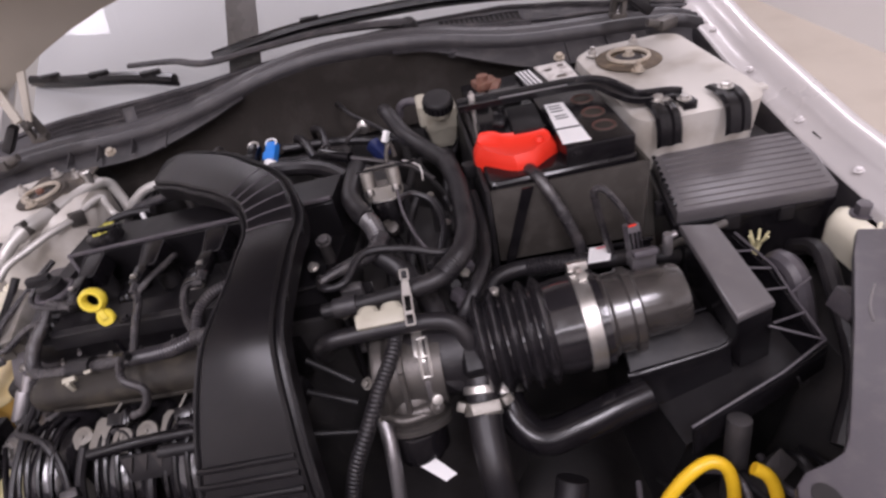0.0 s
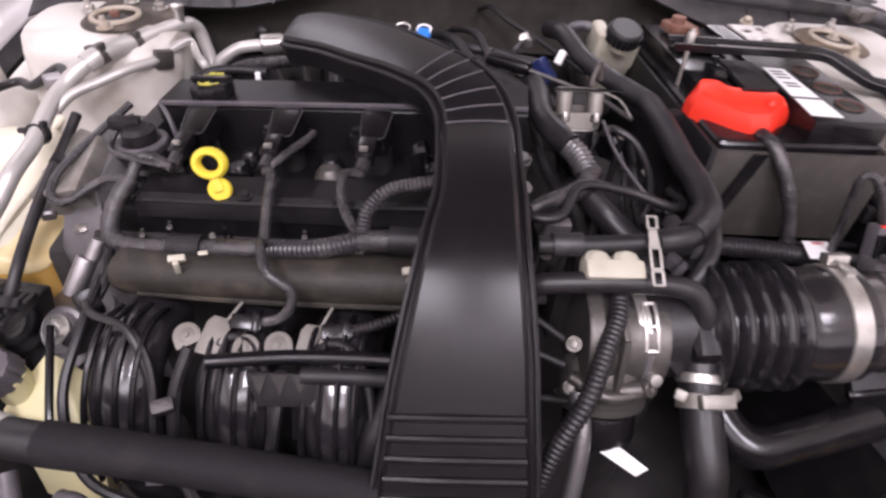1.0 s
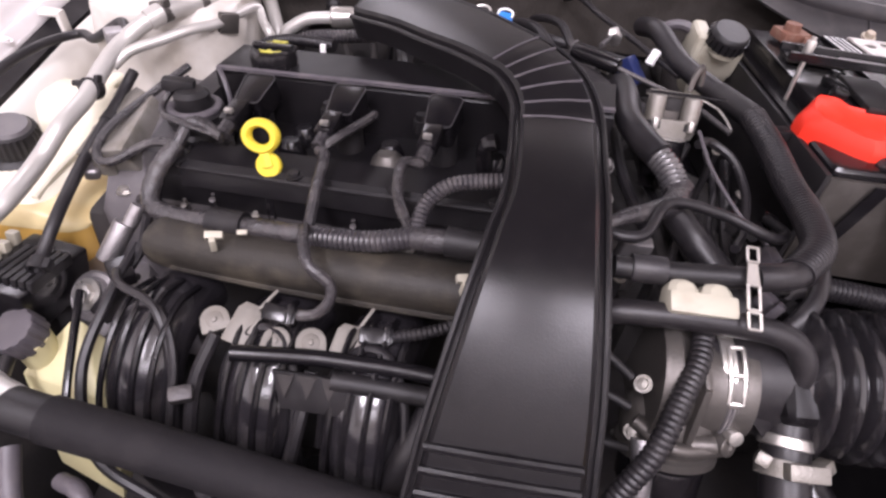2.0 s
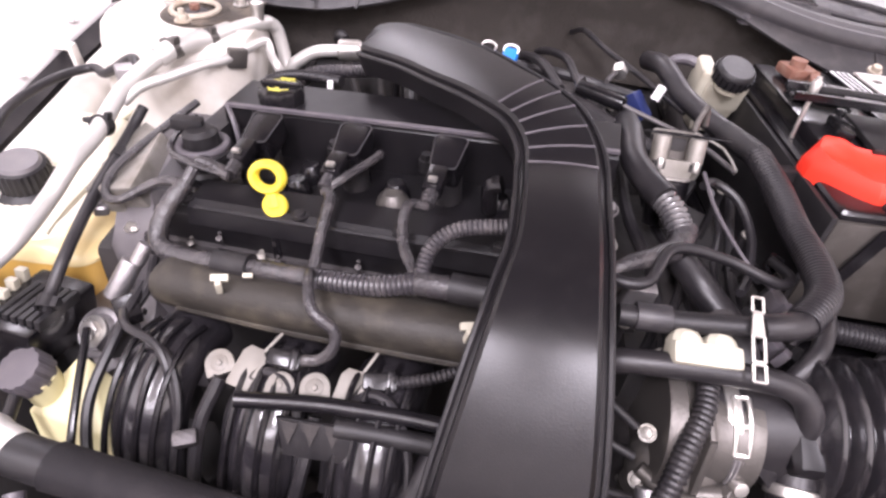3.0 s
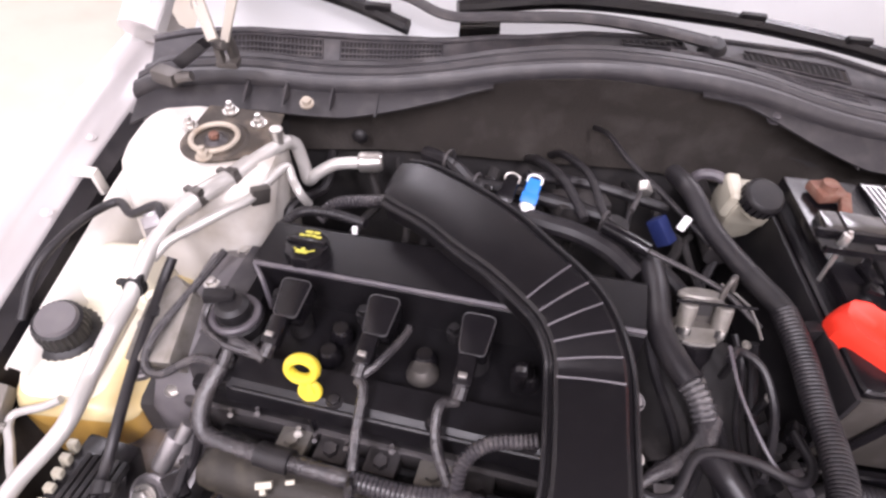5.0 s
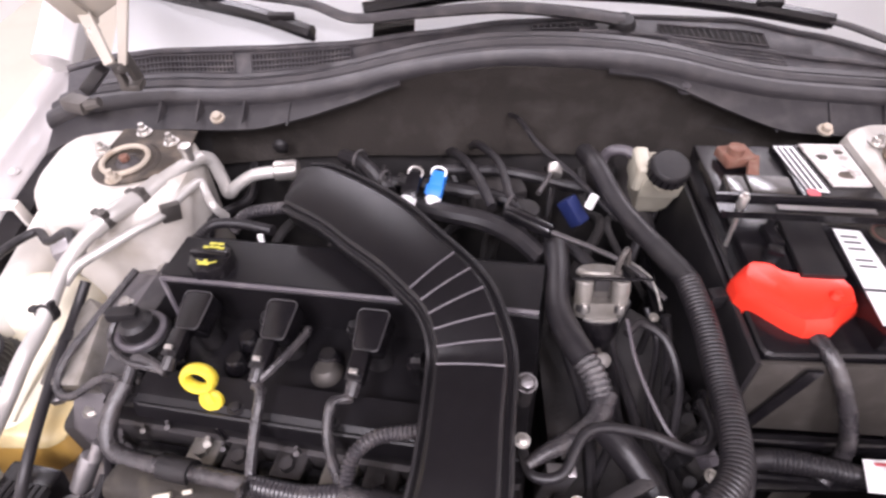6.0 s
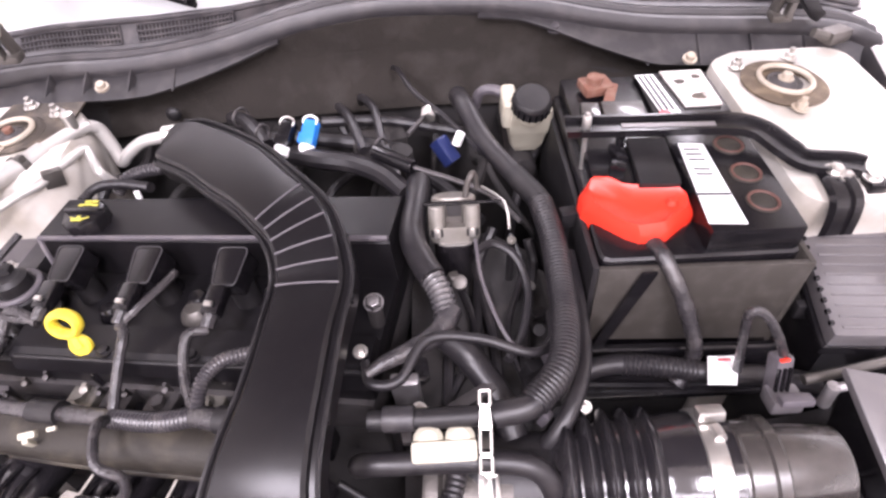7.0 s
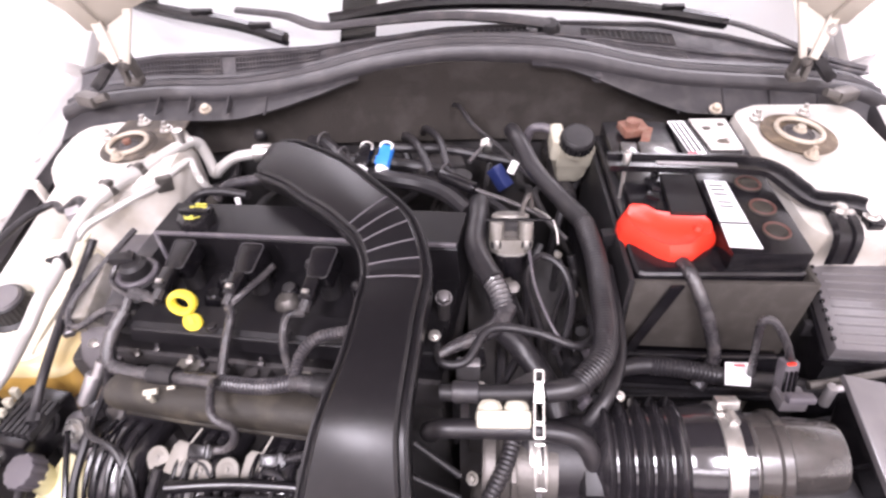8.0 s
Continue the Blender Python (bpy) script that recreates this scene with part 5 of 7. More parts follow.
for i in range(6):
    a = radians(60 * i)
    part("wire", tube([(0.492, -0.322, 0.70), (0.492 + 0.004 * math.cos(a), -0.324, 0.735), (0.492 + 0.012 * math.cos(a), -0.326 + 0.01 * math.sin(a), 0.757)], 0.0016, 6), TANK, sp)

# ---- air intake ----
ax = Vector((1.0, -0.045, 0.09)).normalized()
A0 = Vector((0.100, -0.398, 0.737))


def am(d, up=0.0):
    return along(A0 + ax * d + Vector((0, 0, up)), ax)


bel = thing("intake_hose", (0.18, -0.4, 0.70), "glossy black corrugated rubber intake hose with a steel clamp", "intake hose")
prof = [(0.038, 0.0), (0.040, 0.03)]
for i in range(5):
    x = 0.036 + i * 0.0165
    prof += [(0.046 + 0.001 * i, x), (0.0575, x + 0.004), (0.060, x + 0.007), (0.0575, x + 0.010), (0.047 + 0.001 * i, x + 0.0145)]
prof += [(0.051, 0.122), (0.0525, 0.128), (0.0525, 0.150), (0.0535, 0.168), (0.0535, 0.172), (0.046, 0.173)]
part("bellows", lathe(prof, am(0, 0.006), 40), RUBBER_GLOSS, bel, "", 50)
part("clamp", lathe([(0.053, 0.147), (0.0548, 0.148), (0.0548, 0.163), (0.053, 0.164)], am(0, 0.006), 40), STEEL, bel, "shiny worm-drive clamp")
cs = A0 + ax * 0.155 + Vector((0, 0.012, 0.006)) + Vector((0, 0.016, 0.054))
part("clamp_screw", merged(box((0.012, 0.022, 0.010), along(cs, (0, 0.4, 1), (1, 0, 0)), 0.002), cyl(0.005, 0.012, along(cs + Vector((0, -0.012, 0)), (0, -1, 0.3)), segs=10)), STEEL, bel)
part("cuff", lathe([(0.0430, -0.042), (0.0432, -0.040), (0.0436, -0.012), (0.0432, -0.008), (0.0430, 0.0), (0.0425, 0.036)], am(0, 0.004), 36), RUBBER, bel, "", 50)
part("neck_elbow", tube([A0 + ax * 0.030 + Vector((0, 0, 0.012)), A0 + ax * 0.012 + Vector((0, -0.004, 0.0)), A0 - ax * 0.004 + Vector((0, -0.012, -0.012))], 0.038, 20), RUBBER, bel, "", 60)
maf = thing("air_meter_tube", (0.34, -0.41, 0.71), "black plastic air meter tube with a plug on top", "air meter")
part("tube", lathe([(0.0465, 0.166), (0.048, 0.172), (0.048, 0.176), (0.044, 0.180), (0.044, 0.196), (0.047, 0.198), (0.047, 0.206), (0.043, 0.209), (0.0, 0.210)], am(0, 0.006), 36), GLOSS_GREY, maf, "", 35)
part("end_tube", lathe([(0.0, 0.205), (0.037, 0.205), (0.0365, 0.225), (0.0345, 0.254), (0.033, 0.258), (0.028, 0.260), (0.0, 0.260)], am(0, 0.011), 36), GLOSS_GREY, maf, "", 35)
part("seat", box((0.028, 0.012, 0.008), along((0.336, -0.362, 0.797), (0, 0.35, 1), (0, 1, -0.3)), 0.003), GREY_PLASTIC, maf)
pg = part("plug", box((0.016, 0.015, 0.046), along((0.334, -0.335, 0.792), (-0.05, 0.35, 1)), 0.003), GREY_PLASTIC, maf, "grey wiring plug")
part("red_tab", box((0.009, 0.004, 0.002), along((0.332, -0.3345, 0.8155), (-0.05, 0.35, 1)), 0.001), RED, pg, "red locking tab")
part("plug_ribs", merged(*[box((0.0025, 0.003, 0.034), along((0.329 + 0.005 * k, -0.344, 0.792), (-0.05, 0.35, 1)), 0) for k in range(3)]), BLACK, pg)
part("lug", merged(cyl(0.0055, 0.026, along((0.362, -0.362, 0.788), (0, 0.1, 1)), segs=16, bevel=0.001), cyl(0.004, 0.014, along((0.358, -0.360, 0.808), (0.6, 0.0, 0.2)), segs=10)), ALU, maf, "grey metal stud")
part("plug_base", box((0.028, 0.022, 0.016), along((0.337, -0.350, 0.778), (0, 0.15, 1)), 0.003), LID, maf)
part("plug_wire", tube([(0.335, -0.329, 0.812), (0.322, -0.324, 0.838), (0.306, -0.318, 0.860), (0.296, -0.315, 0.858), (0.300, -0.315, 0.83), (0.316, -0.312, 0.765)], 0.0042, 8), TAPE, maf)

ab = thing("air_filter_box", (0.40, -0.42, 0.55), "black plastic air filter box with a wedge snorkel", "air filter box")
part("lower_box", loft([[Vector(q) for q in r] for r in (
    ((0.31, -0.33, 0.50), (0.46, -0.33, 0.50), (0.45, -0.46, 0.50), (0.31, -0.49, 0.50)),
    ((0.30, -0.32, 0.640), (0.470, -0.315, 0.690), (0.470, -0.476, 0.690), (0.322, -0.512, 0.650)),
    ((0.30, -0.32, 0.652), (0.472, -0.313, 0.702), (0.472, -0.478, 0.702), (0.322, -0.514, 0.660)))]), BLACK_MATT, ab, "", 20)
part("front_face", prism([Vector(q) for q in ((0.325, -0.515, 0.688), (0.426, -0.494, 0.713), (0.475, -0.481, 0.733), (0.475, -0.484, 0.700), (0.325, -0.520, 0.655))], 0.004, 0.001), BLACK, ab, "", 20)
tr = part("tray", prism([Vector(q) for q in ((0.292, -0.412, 0.712), (0.320, -0.404, 0.714), (0.394, -0.400, 0.720), (0.402, -0.436, 0.712), (0.385, -0.443, 0.704), (0.290, -0.442, 0.692))], 0.012, 0.002), BLACK_MATT, ab, "recessed dark tray", 20)
part("tray_lip", tube([(0.288, -0.443, 0.698), (0.30, -0.445, 0.701), (0.34, -0.445, 0.706), (0.386, -0.444, 0.712), (0.398, -0.440, 0.716), (0.402, -0.430, 0.722)], 0.0056, 10), BLACK, tr, "", 60)
part("tray_back", tube([(0.296, -0.413, 0.722), (0.312, -0.409, 0.724), (0.320, -0.404, 0.725), (0.392, -0.400, 0.730)], 0.0026, 8), BLACK, tr, "", 60)
part("tray_wall", prism([Vector(q) for q in ((0.290, -0.446, 0.698), (0.398, -0.443, 0.714), (0.40, -0.452, 0.670), (0.294, -0.456, 0.655))], 0.004), BLACK, tr)
part("stay", box((0.02, 0.05, 0.10), pose(0.39, -0.42, 0.66), 0.004), BLACK, ab)
FE = [(0.466, -0.318, 0.760), (0.480, -0.377, 0.750), (0.476, -0.419, 0.745), (0.475, -0.480, 0.735), (0.426, -0.493, 0.715), (0.325, -0.515, 0.690)]
for a, b in zip(FE, FE[1:]):
    part("frame_edge", sweep([Vector(a), Vector(b)], [0.0016, 0.0016], 6), GREY_PLASTIC, ab, "thin grey frame edge")
for a, b in (((0.477, -0.410, 0.746), (0.456, -0.406, 0.745)), ((0.476, -0.418, 0.745), (0.506, -0.405, 0.748)), ((0.438, -0.451, 0.742), (0.475, -0.445, 0.741)), ((0.430, -0.455, 0.744), (0.475, -0.480, 0.735)), ((0.470, -0.350, 0.755), (0.440, -0.345, 0.757)), ((0.476, -0.38, 0.750), (0.448, -0.372, 0.752))):
    part("strut", sweep([Vector(a), Vector(b)], [0.0014, 0.0014], 6), GREY_PLASTIC, ab)
part("side_wall", prism([Vector(q) for q in ((0.464, -0.32, 0.757), (0.477, -0.377, 0.747), (0.472, -0.476, 0.732), (0.468, -0.474, 0.690), (0.466, -0.32, 0.700))], 0.003), BLACK, ab, "", 20)
c1, c2, c3, c4 = Vector((0.386, -0.338, 0.803)), Vector((0.424, -0.346, 0.800)), Vector((0.438, -0.446, 0.766)), Vector((0.394, -0.456, 0.764))
sn = []
for d, k in ((0.075, 0.92), (0.03, 0.98), (0.008, 1.0), (0.002, 0.97), (0.0, 0.90)):
    c = (c1 + c2 + c3 + c4) / 4
    ring = []
    for a, b in ((c1, c2), (c2, c3), (c3, c4), (c4, c1)):
        for f in (0.06, 0.5, 0.94):
            p = a.lerp(b, f)
            ring.append(c + (p - c) * k - Vector((-0.1 * d, 0.1 * d, d)))
    sn.append(ring)
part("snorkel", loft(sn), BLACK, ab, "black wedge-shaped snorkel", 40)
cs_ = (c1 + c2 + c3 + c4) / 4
# the top is lighter than the sides: reflected light put into its colour
part("snorkel_top", loft([[cs_ + (p - cs_) * k + Vector((0, 0, d)) for p in (c1, c1.lerp(c2, 0.5), c2, c2.lerp(c3, 0.5), c3, c3.lerp(c4, 0.5), c4, c4.lerp(c1, 0.5))] for k, d in ((1.0, -0.006), (1.01, 0.0), (0.985, 0.002), (0.92, 0.0028))]), SHINY_LID, ab, "black snorkel top, greyed to imitate its sheen", 40)
for p in ((0.452, -0.490, 0.700), (0.376, -0.520, 0.672)):
    part("clip_wire", torus(0.010, 0.0013, along(p, (0.5, -0.5, 0.5)), 16, 6), BLACK_MATT, ab)
part("drain_pipe", tube([(0.152, -0.428, 0.700), (0.160, -0.458, 0.682), (0.182, -0.480, 0.674), (0.225, -0.478, 0.680), (0.262, -0.472, 0.686), (0.300, -0.466, 0.690)], 0.0195, 16), BLACK, ab, "glossy black side pipe", 60)
part("pipe_collar", lathe([(0.0195, 0), (0.0215, 0.001), (0.0215, 0.011), (0.0195, 0.012)], along((0.1515, -0.425, 0.702), (0.1, -0.8, -0.5))), STEEL, ab, "pale clamp")

# crankcase hose under the bellows
vent = thing("breather_hose", (0.125, -0.48, 0.6), "black rubber breather hose with a spring clamp", "hose")
part("hose", tube([(0.130, -0.428, 0.742), (0.127, -0.450, 0.724), (0.124, -0.480, 0.706), (0.125, -0.515, 0.672), (0.128, -0.54, 0.60), (0.13, -0.54, 0.5)], 0.0175, 16), RUBBER, vent, "", 60)
part("connector", box((0.038, 0.05, 0.05), along((0.131, -0.418, 0.752), (0, -0.5, 0.85)), 0.012, 3), COVER, vent)
part("ring", lathe([(0.0178, 0), (0.0195, 0.001), (0.0195, 0.008), (0.0178, 0.009)], along((0.128, -0.441, 0.731), (-0.1, -0.75, -0.62))), STEEL, vent, "pale metal ring")
part("spring_clamp", merged(lathe([(0.0178, 0), (0.020, 0.0005), (0.020, 0.013), (0.0178, 0.0135)], along((0.1262, -0.455, 0.7205), (-0.1, -0.78, -0.6))), box((0.030, 0.012, 0.010), along((0.128, -0.474, 0.735), (0, -0.6, 0.8)), 0.002), box((0.012, 0.010, 0.012), along((0.150, -0.462, 0.726), (0.4, -0.6, 0.7)), 0.002), box((0.010, 0.010, 0.012), along((0.105, -0.460, 0.726), (-0.4, -0.6, 0.7)), 0.002)), BRIGHT_CAST, vent, "grey spring clamp")

# throttle body
tb = thing("throttle_body", (0.05, -0.43, 0.64), "cast aluminium throttle body with bolts and a black motor", "throttle body")
tm = along((0.022, -0.402, 0.738), (1, -0.06, 0.0))
part("housing", lathe([(0.0, 0.0), (0.050, 0.0), (0.052, 0.004), (0.052, 0.012), (0.046, 0.016), (0.042, 0.030), (0.041, 0.055), (0.043, 0.060), (0.043, 0.072), (0, 0.072)], tm, 36), CAST, tb, "", 40)
part("web", merged(*[box((0.05, 0.006, 0.02), along((0.05, -0.402 + 0.040 * math.cos(radians(a)), 0.738 + 0.040 * math.sin(radians(a))), (0, math.cos(radians(a)), math.sin(radians(a))), (0, 0, 1)) @ pose(0, 0, 0, 0, 0, 90), 0.002) for a in (110, 165, 220)]), CAST, tb)
td = (0.0, -0.42, -0.9)
part("gearbox", lathe([(0.0, -0.012), (0.030, -0.010), (0.038, -0.002), (0.040, 0.012), (0.038, 0.026), (0.0365, 0.030), (0.041, 0.032), (0.041, 0.038), (0.037, 0.040), (0.0, 0.040)], along((0.050, -0.420, 0.722), td) @ Matrix.Diagonal((1.0, 0.8, 1, 1)), 32), CAST, tb, "", 40)
part("gear_rib", merged(tube([(0.012, -0.440, 0.728), (0.040, -0.458, 0.722), (0.075, -0.454, 0.722)], 0.006, 8), cyl(0.008, 0.012, along((0.074, -0.448, 0.724), (0.4, -0.7, 0.5)), segs=14, bevel=0.001)), CAST, tb, "", 60)
part("motor", merged(cyl(0.033, 0.028, along((0.050, -0.437, 0.685), td), segs=28, bevel=0.003), cyl(0.024, 0.012, along((0.050, -0.448, 0.661), td), segs=24, bevel=0.002)), BLACK, tb, "black throttle motor")
for k in range(5):
    a = radians(200 + 35 * k)
    part("screw", hexbolt(along((0.050, -0.437, 0.687), td) @ Vector((0.037 * math.cos(a), 0.03 * math.sin(a), -0.003)), (0, 0.42, 0.9), 0.004, 0.004), STEEL, tb)
for p in ((0.012, -0.428, 0.756), (0.016, -0.440, 0.712), (0.075, -0.428, 0.722), (0.026, -0.372, 0.778)):
    part("bolt", hexbolt(p, (0, -0.6, 0.8) if p[0] > 0.02 else (-0.5, -0.5, 0.7), 0.0045, 0.006), BRIGHT_CAST, tb)
part("boss", cyl(0.008, 0.03, along((0.052, -0.452, 0.722), (1, 0, 0.1)), segs=14, bevel=0.001), CAST, tb)
hc = part("hose_clamp", lathe([(0.0440, 0), (0.0482, 0.0005), (0.0486, 0.001), (0.0486, 0.011), (0.0482, 0.0115), (0.0440, 0.012)], along(A0 + ax * -0.030, ax), 40), STEEL, tb, "dull hose clamp")
def ring_point(deg, s):
    """A place on the clamp's ring, deg from the front, s along the hose."""
    a = radians(deg)
    return A0 + ax * (s - 0.024) + Vector((0, -math.cos(a), math.sin(a))) * 0.0500
part("strap", merged(*[sweep([ring_point(d, s) for d in range(30, 82, 4)], [0.0019] * 13, 6) for s in (-0.0050, 0.0050)], *[sweep([ring_point(d, -0.0050), ring_point(d, 0.0050)], [0.0019, 0.0019], 6) for d in (30, 54, 78)]), STEEL, hc, "bright slotted strap")
part("strap_end", merged(*[sweep([ring_point(d, s) for d in range(-2, 30, 4)], [0.0015] * 8, 6) for s in (-0.003, 0.0, 0.003)]), ALU, hc)
part("clamp_screw", merged(cyl(0.0058, 0.010, along((0.080, -0.447, 0.734), (0.1, -0.8, 0.5)), segs=14, bevel=0.001), box((0.011, 0.011, 0.011), along((0.080, -0.443, 0.732), (0.1, -0.8, 0.5)), 0.002)), STEEL, tb)
part("drain_tube", tube([(0.020, -0.448, 0.716), (0.022, -0.475, 0.690), (0.018, -0.50, 0.64), (0.01, -0.52, 0.58)], 0.008, 12), ALU, tb, "bare metal pipe")
part("tag", prism([Vector(q) for q in ((0.046, -0.474, 0.662), (0.071, -0.498, 0.662), (0.084, -0.493, 0.664), (0.063, -0.469, 0.664))], 0.001), PAPER, tb, "white paper tag")

# ---- hoses and fittings right of the duct ----
def hose(nm, label, pts, r, material=RUBBER, ribs=None, pname="tube", category="hose", wrap=False):
    t = thing(nm, pts[-1], label, category)
    if ribs:
        part(pname, ribbed(pts, r, ribs, r * 0.11, 14), material, t)
    elif wrap:
        part(pname, wrapped(pts, r, 12, len(pts)), material, t)
    else:
        part(pname, tube(pts, r, 16), material, t, "", 60)
    return t


BH = [(0.074, 0.045, 0.855), (0.081, 0.0, 0.866), (0.100, -0.050, 0.852), (0.128, -0.105, 0.846), (0.149, -0.150, 0.846), (0.155, -0.200, 0.838), (0.154, -0.254, 0.832), (0.150, -0.30, 0.834), (0.138, -0.343, 0.836), (0.112, -0.372, 0.832), (0.08, -0.378, 0.828)]
hh = hose("heater_hose", "thick black heater hose in a corrugated sleeve", BH[:6], 0.0115)
part("sleeve", ribbed(BH[4:10], 0.0130, 0.0040, 0.0008, 16), RUBBER, hh, "corrugated black sleeve")
part("tube", tube(BH[7:], 0.0105, 16), RUBBER, hh, "", 60)
part("second_tube", tube([(0.172, -0.20, 0.818), (0.172, -0.26, 0.81), (0.165, -0.32, 0.806), (0.145, -0.365, 0.800), (0.122, -0.385, 0.772), (0.112, -0.392, 0.72)], 0.0075, 12), RUBBER, hh, "thinner black hose", 60)
part("tape_joint", tube(BH[3:5], 0.0122, 14), BLACK_MATT, hh)

vh = hose("vent_hose", "black hose with a silvered corrugated bend", [(0.024, -0.105, 0.842), (0.022, -0.14, 0.846), (0.017, -0.190, 0.845), (0.026, -0.222, 0.842), (0.036, -0.243, 0.840)], 0.0130)
part("bend", ribbed([(0.030, -0.232, 0.841), (0.042, -0.255, 0.836), (0.048, -0.278, 0.828)], 0.0124, 0.0055, 0.0022, 14), SILVER_RIB, vh, "grey ringed bend")
part("tube", tube([(0.050, -0.272, 0.829), (0.040, -0.294, 0.827), (0.018, -0.312, 0.829), (-0.006, -0.326, 0.831), (-0.022, -0.336, 0.829)], 0.0125, 14, r2=0.0045), TAPE, vh, "taped branch that narrows to a cable", 60)
part("tail", tube([(0.040, -0.290, 0.822), (0.066, -0.306, 0.80), (0.090, -0.340, 0.785), (0.10, -0.37, 0.77)], 0.013, 12), RUBBER, vh, "", 60)
cable = hose("loop_cable", "thin black cable looping over the gearbox", [(-0.024, -0.322, 0.826), (-0.018, -0.343, 0.826), (0.006, -0.342, 0.828), (0.030, -0.310, 0.838), (0.075, -0.308, 0.832), (0.118, -0.318, 0.822), (0.140, -0.300, 0.815), (0.146, -0.26, 0.80)], 0.0045, RUBBER, category="cable")
part("loop", tube([(0.078, -0.215, 0.842), (0.095, -0.200, 0.838), (0.118, -0.212, 0.828), (0.126, -0.245, 0.812), (0.115, -0.285, 0.80), (0.10, -0.31, 0.80)], 0.0042, 8), RUBBER, cable)
part("thin_wire", tube([(0.078, -0.205, 0.850), (0.082, -0.25, 0.838), (0.098, -0.30, 0.825), (0.118, -0.318, 0.815)], 0.0018, 6), GREY_PLASTIC, cable)

# valve with its two cylinders
VX, VY, VZ = 0.0594, -0.1745, 0.848
ev = thing("egr_valve", (0.062, -0.165, 0.78), "silver exhaust valve with two capped cylinders", "valve")
VM = Matrix.Translation((VX, VY, VZ)) @ Matrix(((1, 0, 0), (0, -0.927, 0.375), (0, 0.375, 0.927))).transposed().to_4x4()
# local axes: across, out of the face, up along the leaning body
part("cap_plate", lathe([(0, 0.0025), (0.019, 0.0025), (0.0215, 0.001), (0.0225, -0.001), (0.0225, -0.0035), (0, -0.0035)], VM @ pose(0, -0.016, 0.0190) @ Matrix.Diagonal((1.0, 0.5, 1, 1)), 30), BRIGHT_CAST, ev)
for x in (-0.0172, 0.0172):
    part("cylinder", lathe([(0, 0.018), (0.0072, 0.018), (0.0084, 0.0165), (0.0086, 0.012), (0.0086, -0.006), (0.0075, -0.0075), (0, -0.0075)], VM @ pose(x, 0.003, 0), 20), BRIGHT_CAST, ev)
    # solid near-black piece that stands in for the shade in a bolt pocket
    part("pocket", lathe([(0, 0.0), (0.0070, 0.0), (0.0070, -0.007), (0, -0.007)], VM @ pose(x, 0.006, -0.006), 18), GLOOM, ev, "dark plug in place of a shaded bolt pocket")
    part("bolt", cyl(0.0034, 0.010, VM @ pose(x, 0.0115, -0.0135), segs=10, bevel=0.001), STEEL, ev, "bright bolt")
part("rear_web", box((0.040, 0.008, 0.030), VM @ pose(0, -0.006, 0.004), 0.003), CAST, ev)
# near-black block painted as the shade between the two cylinders
part("recess", box((0.014, 0.003, 0.012), VM @ pose(0, -0.001, 0.010), 0.001), GLOOM, ev, "dark block in place of a shaded recess")
part("bridge", loft([[VM @ Vector((x, y, z)) for x, y in ((-w_, -0.010), (w_, -0.010), (w_, 0.004), (w_ * 0.62, 0.010), (-w_ * 0.62, 0.010), (-w_, 0.004))] for z, w_ in ((-0.0215, 0.0225), (-0.014, 0.0255), (-0.008, 0.0255), (-0.004, 0.018))]), BRIGHT_CAST, ev, "", 30)
part("collar", tube([VM @ Vector((-0.016, 0.009, -0.0215)), VM @ Vector((-0.008, 0.012, -0.0222)), VM @ Vector((0.008, 0.012, -0.0222)), VM @ Vector((0.016, 0.009, -0.0215))], 0.0016, 8), STEEL, ev, "bright worn lip")
part("body", lathe([(0, 0), (0.019, 0.0), (0.0215, -0.003), (0.0215, -0.018), (0.018, -0.028), (0.014, -0.05), (0, -0.05)], VM @ pose(0, -0.006, -0.0215), 26), BLACK, ev)
part("outlet", merged(cyl(0.008, 0.02, along((VX + 0.002, VY - 0.036, VZ - 0.055), (0, -0.6, 0.8)), segs=14, bevel=0.002), box((0.010, 0.009, 0.010), pose(VX - 0.004, VY - 0.040, VZ - 0.040, 20, 0, 20), 0.002)), CAST, ev)
part("stem", tube([VM @ Vector((0.012, 0.0, 0.024)), VM @ Vector((0.0135, 0.0, 0.034)), VM @ Vector((0.017, 0.0, 0.044)), VM @ Vector((0.021, -0.004, 0.046)), VM @ Vector((0.024, -0.008, 0.030))], 0.0030, 10), CAST, ev)
part("strap", tube([VM @ Vector((-0.030, 0.004, 0.0195)), VM @ Vector((0.01, 0.005, 0.0198)), VM @ Vector((0.047, 0.004, 0.0195))], 0.0016, 8), BLACK, ev)
part("wire", tube([(0.0904, -0.127, 0.850), (0.112, -0.153, 0.850), (0.1125, -0.1925, 0.849)], 0.0014, 8, 2), STEEL, ev, "bright bare wire end")

# gearbox bulk and brackets beneath the hoses
gb = thing("gearbox", (0.09, -0.25, 0.42), "dark grimy gearbox housing below the hoses", "gearbox")
part("case", loft([[Vector((x, y, z)) for x, y in ((0.0, -0.40), (0.0, -0.08), (0.10, -0.06), (0.17, -0.12), (0.18, -0.34), (0.12, -0.41))] for z in (0.42, 0.66, 0.70)]), DARK_ALU, gb, "", 30)
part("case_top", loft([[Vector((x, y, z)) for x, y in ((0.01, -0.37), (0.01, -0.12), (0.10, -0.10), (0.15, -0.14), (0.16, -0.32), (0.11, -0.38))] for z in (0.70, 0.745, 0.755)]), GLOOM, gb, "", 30)
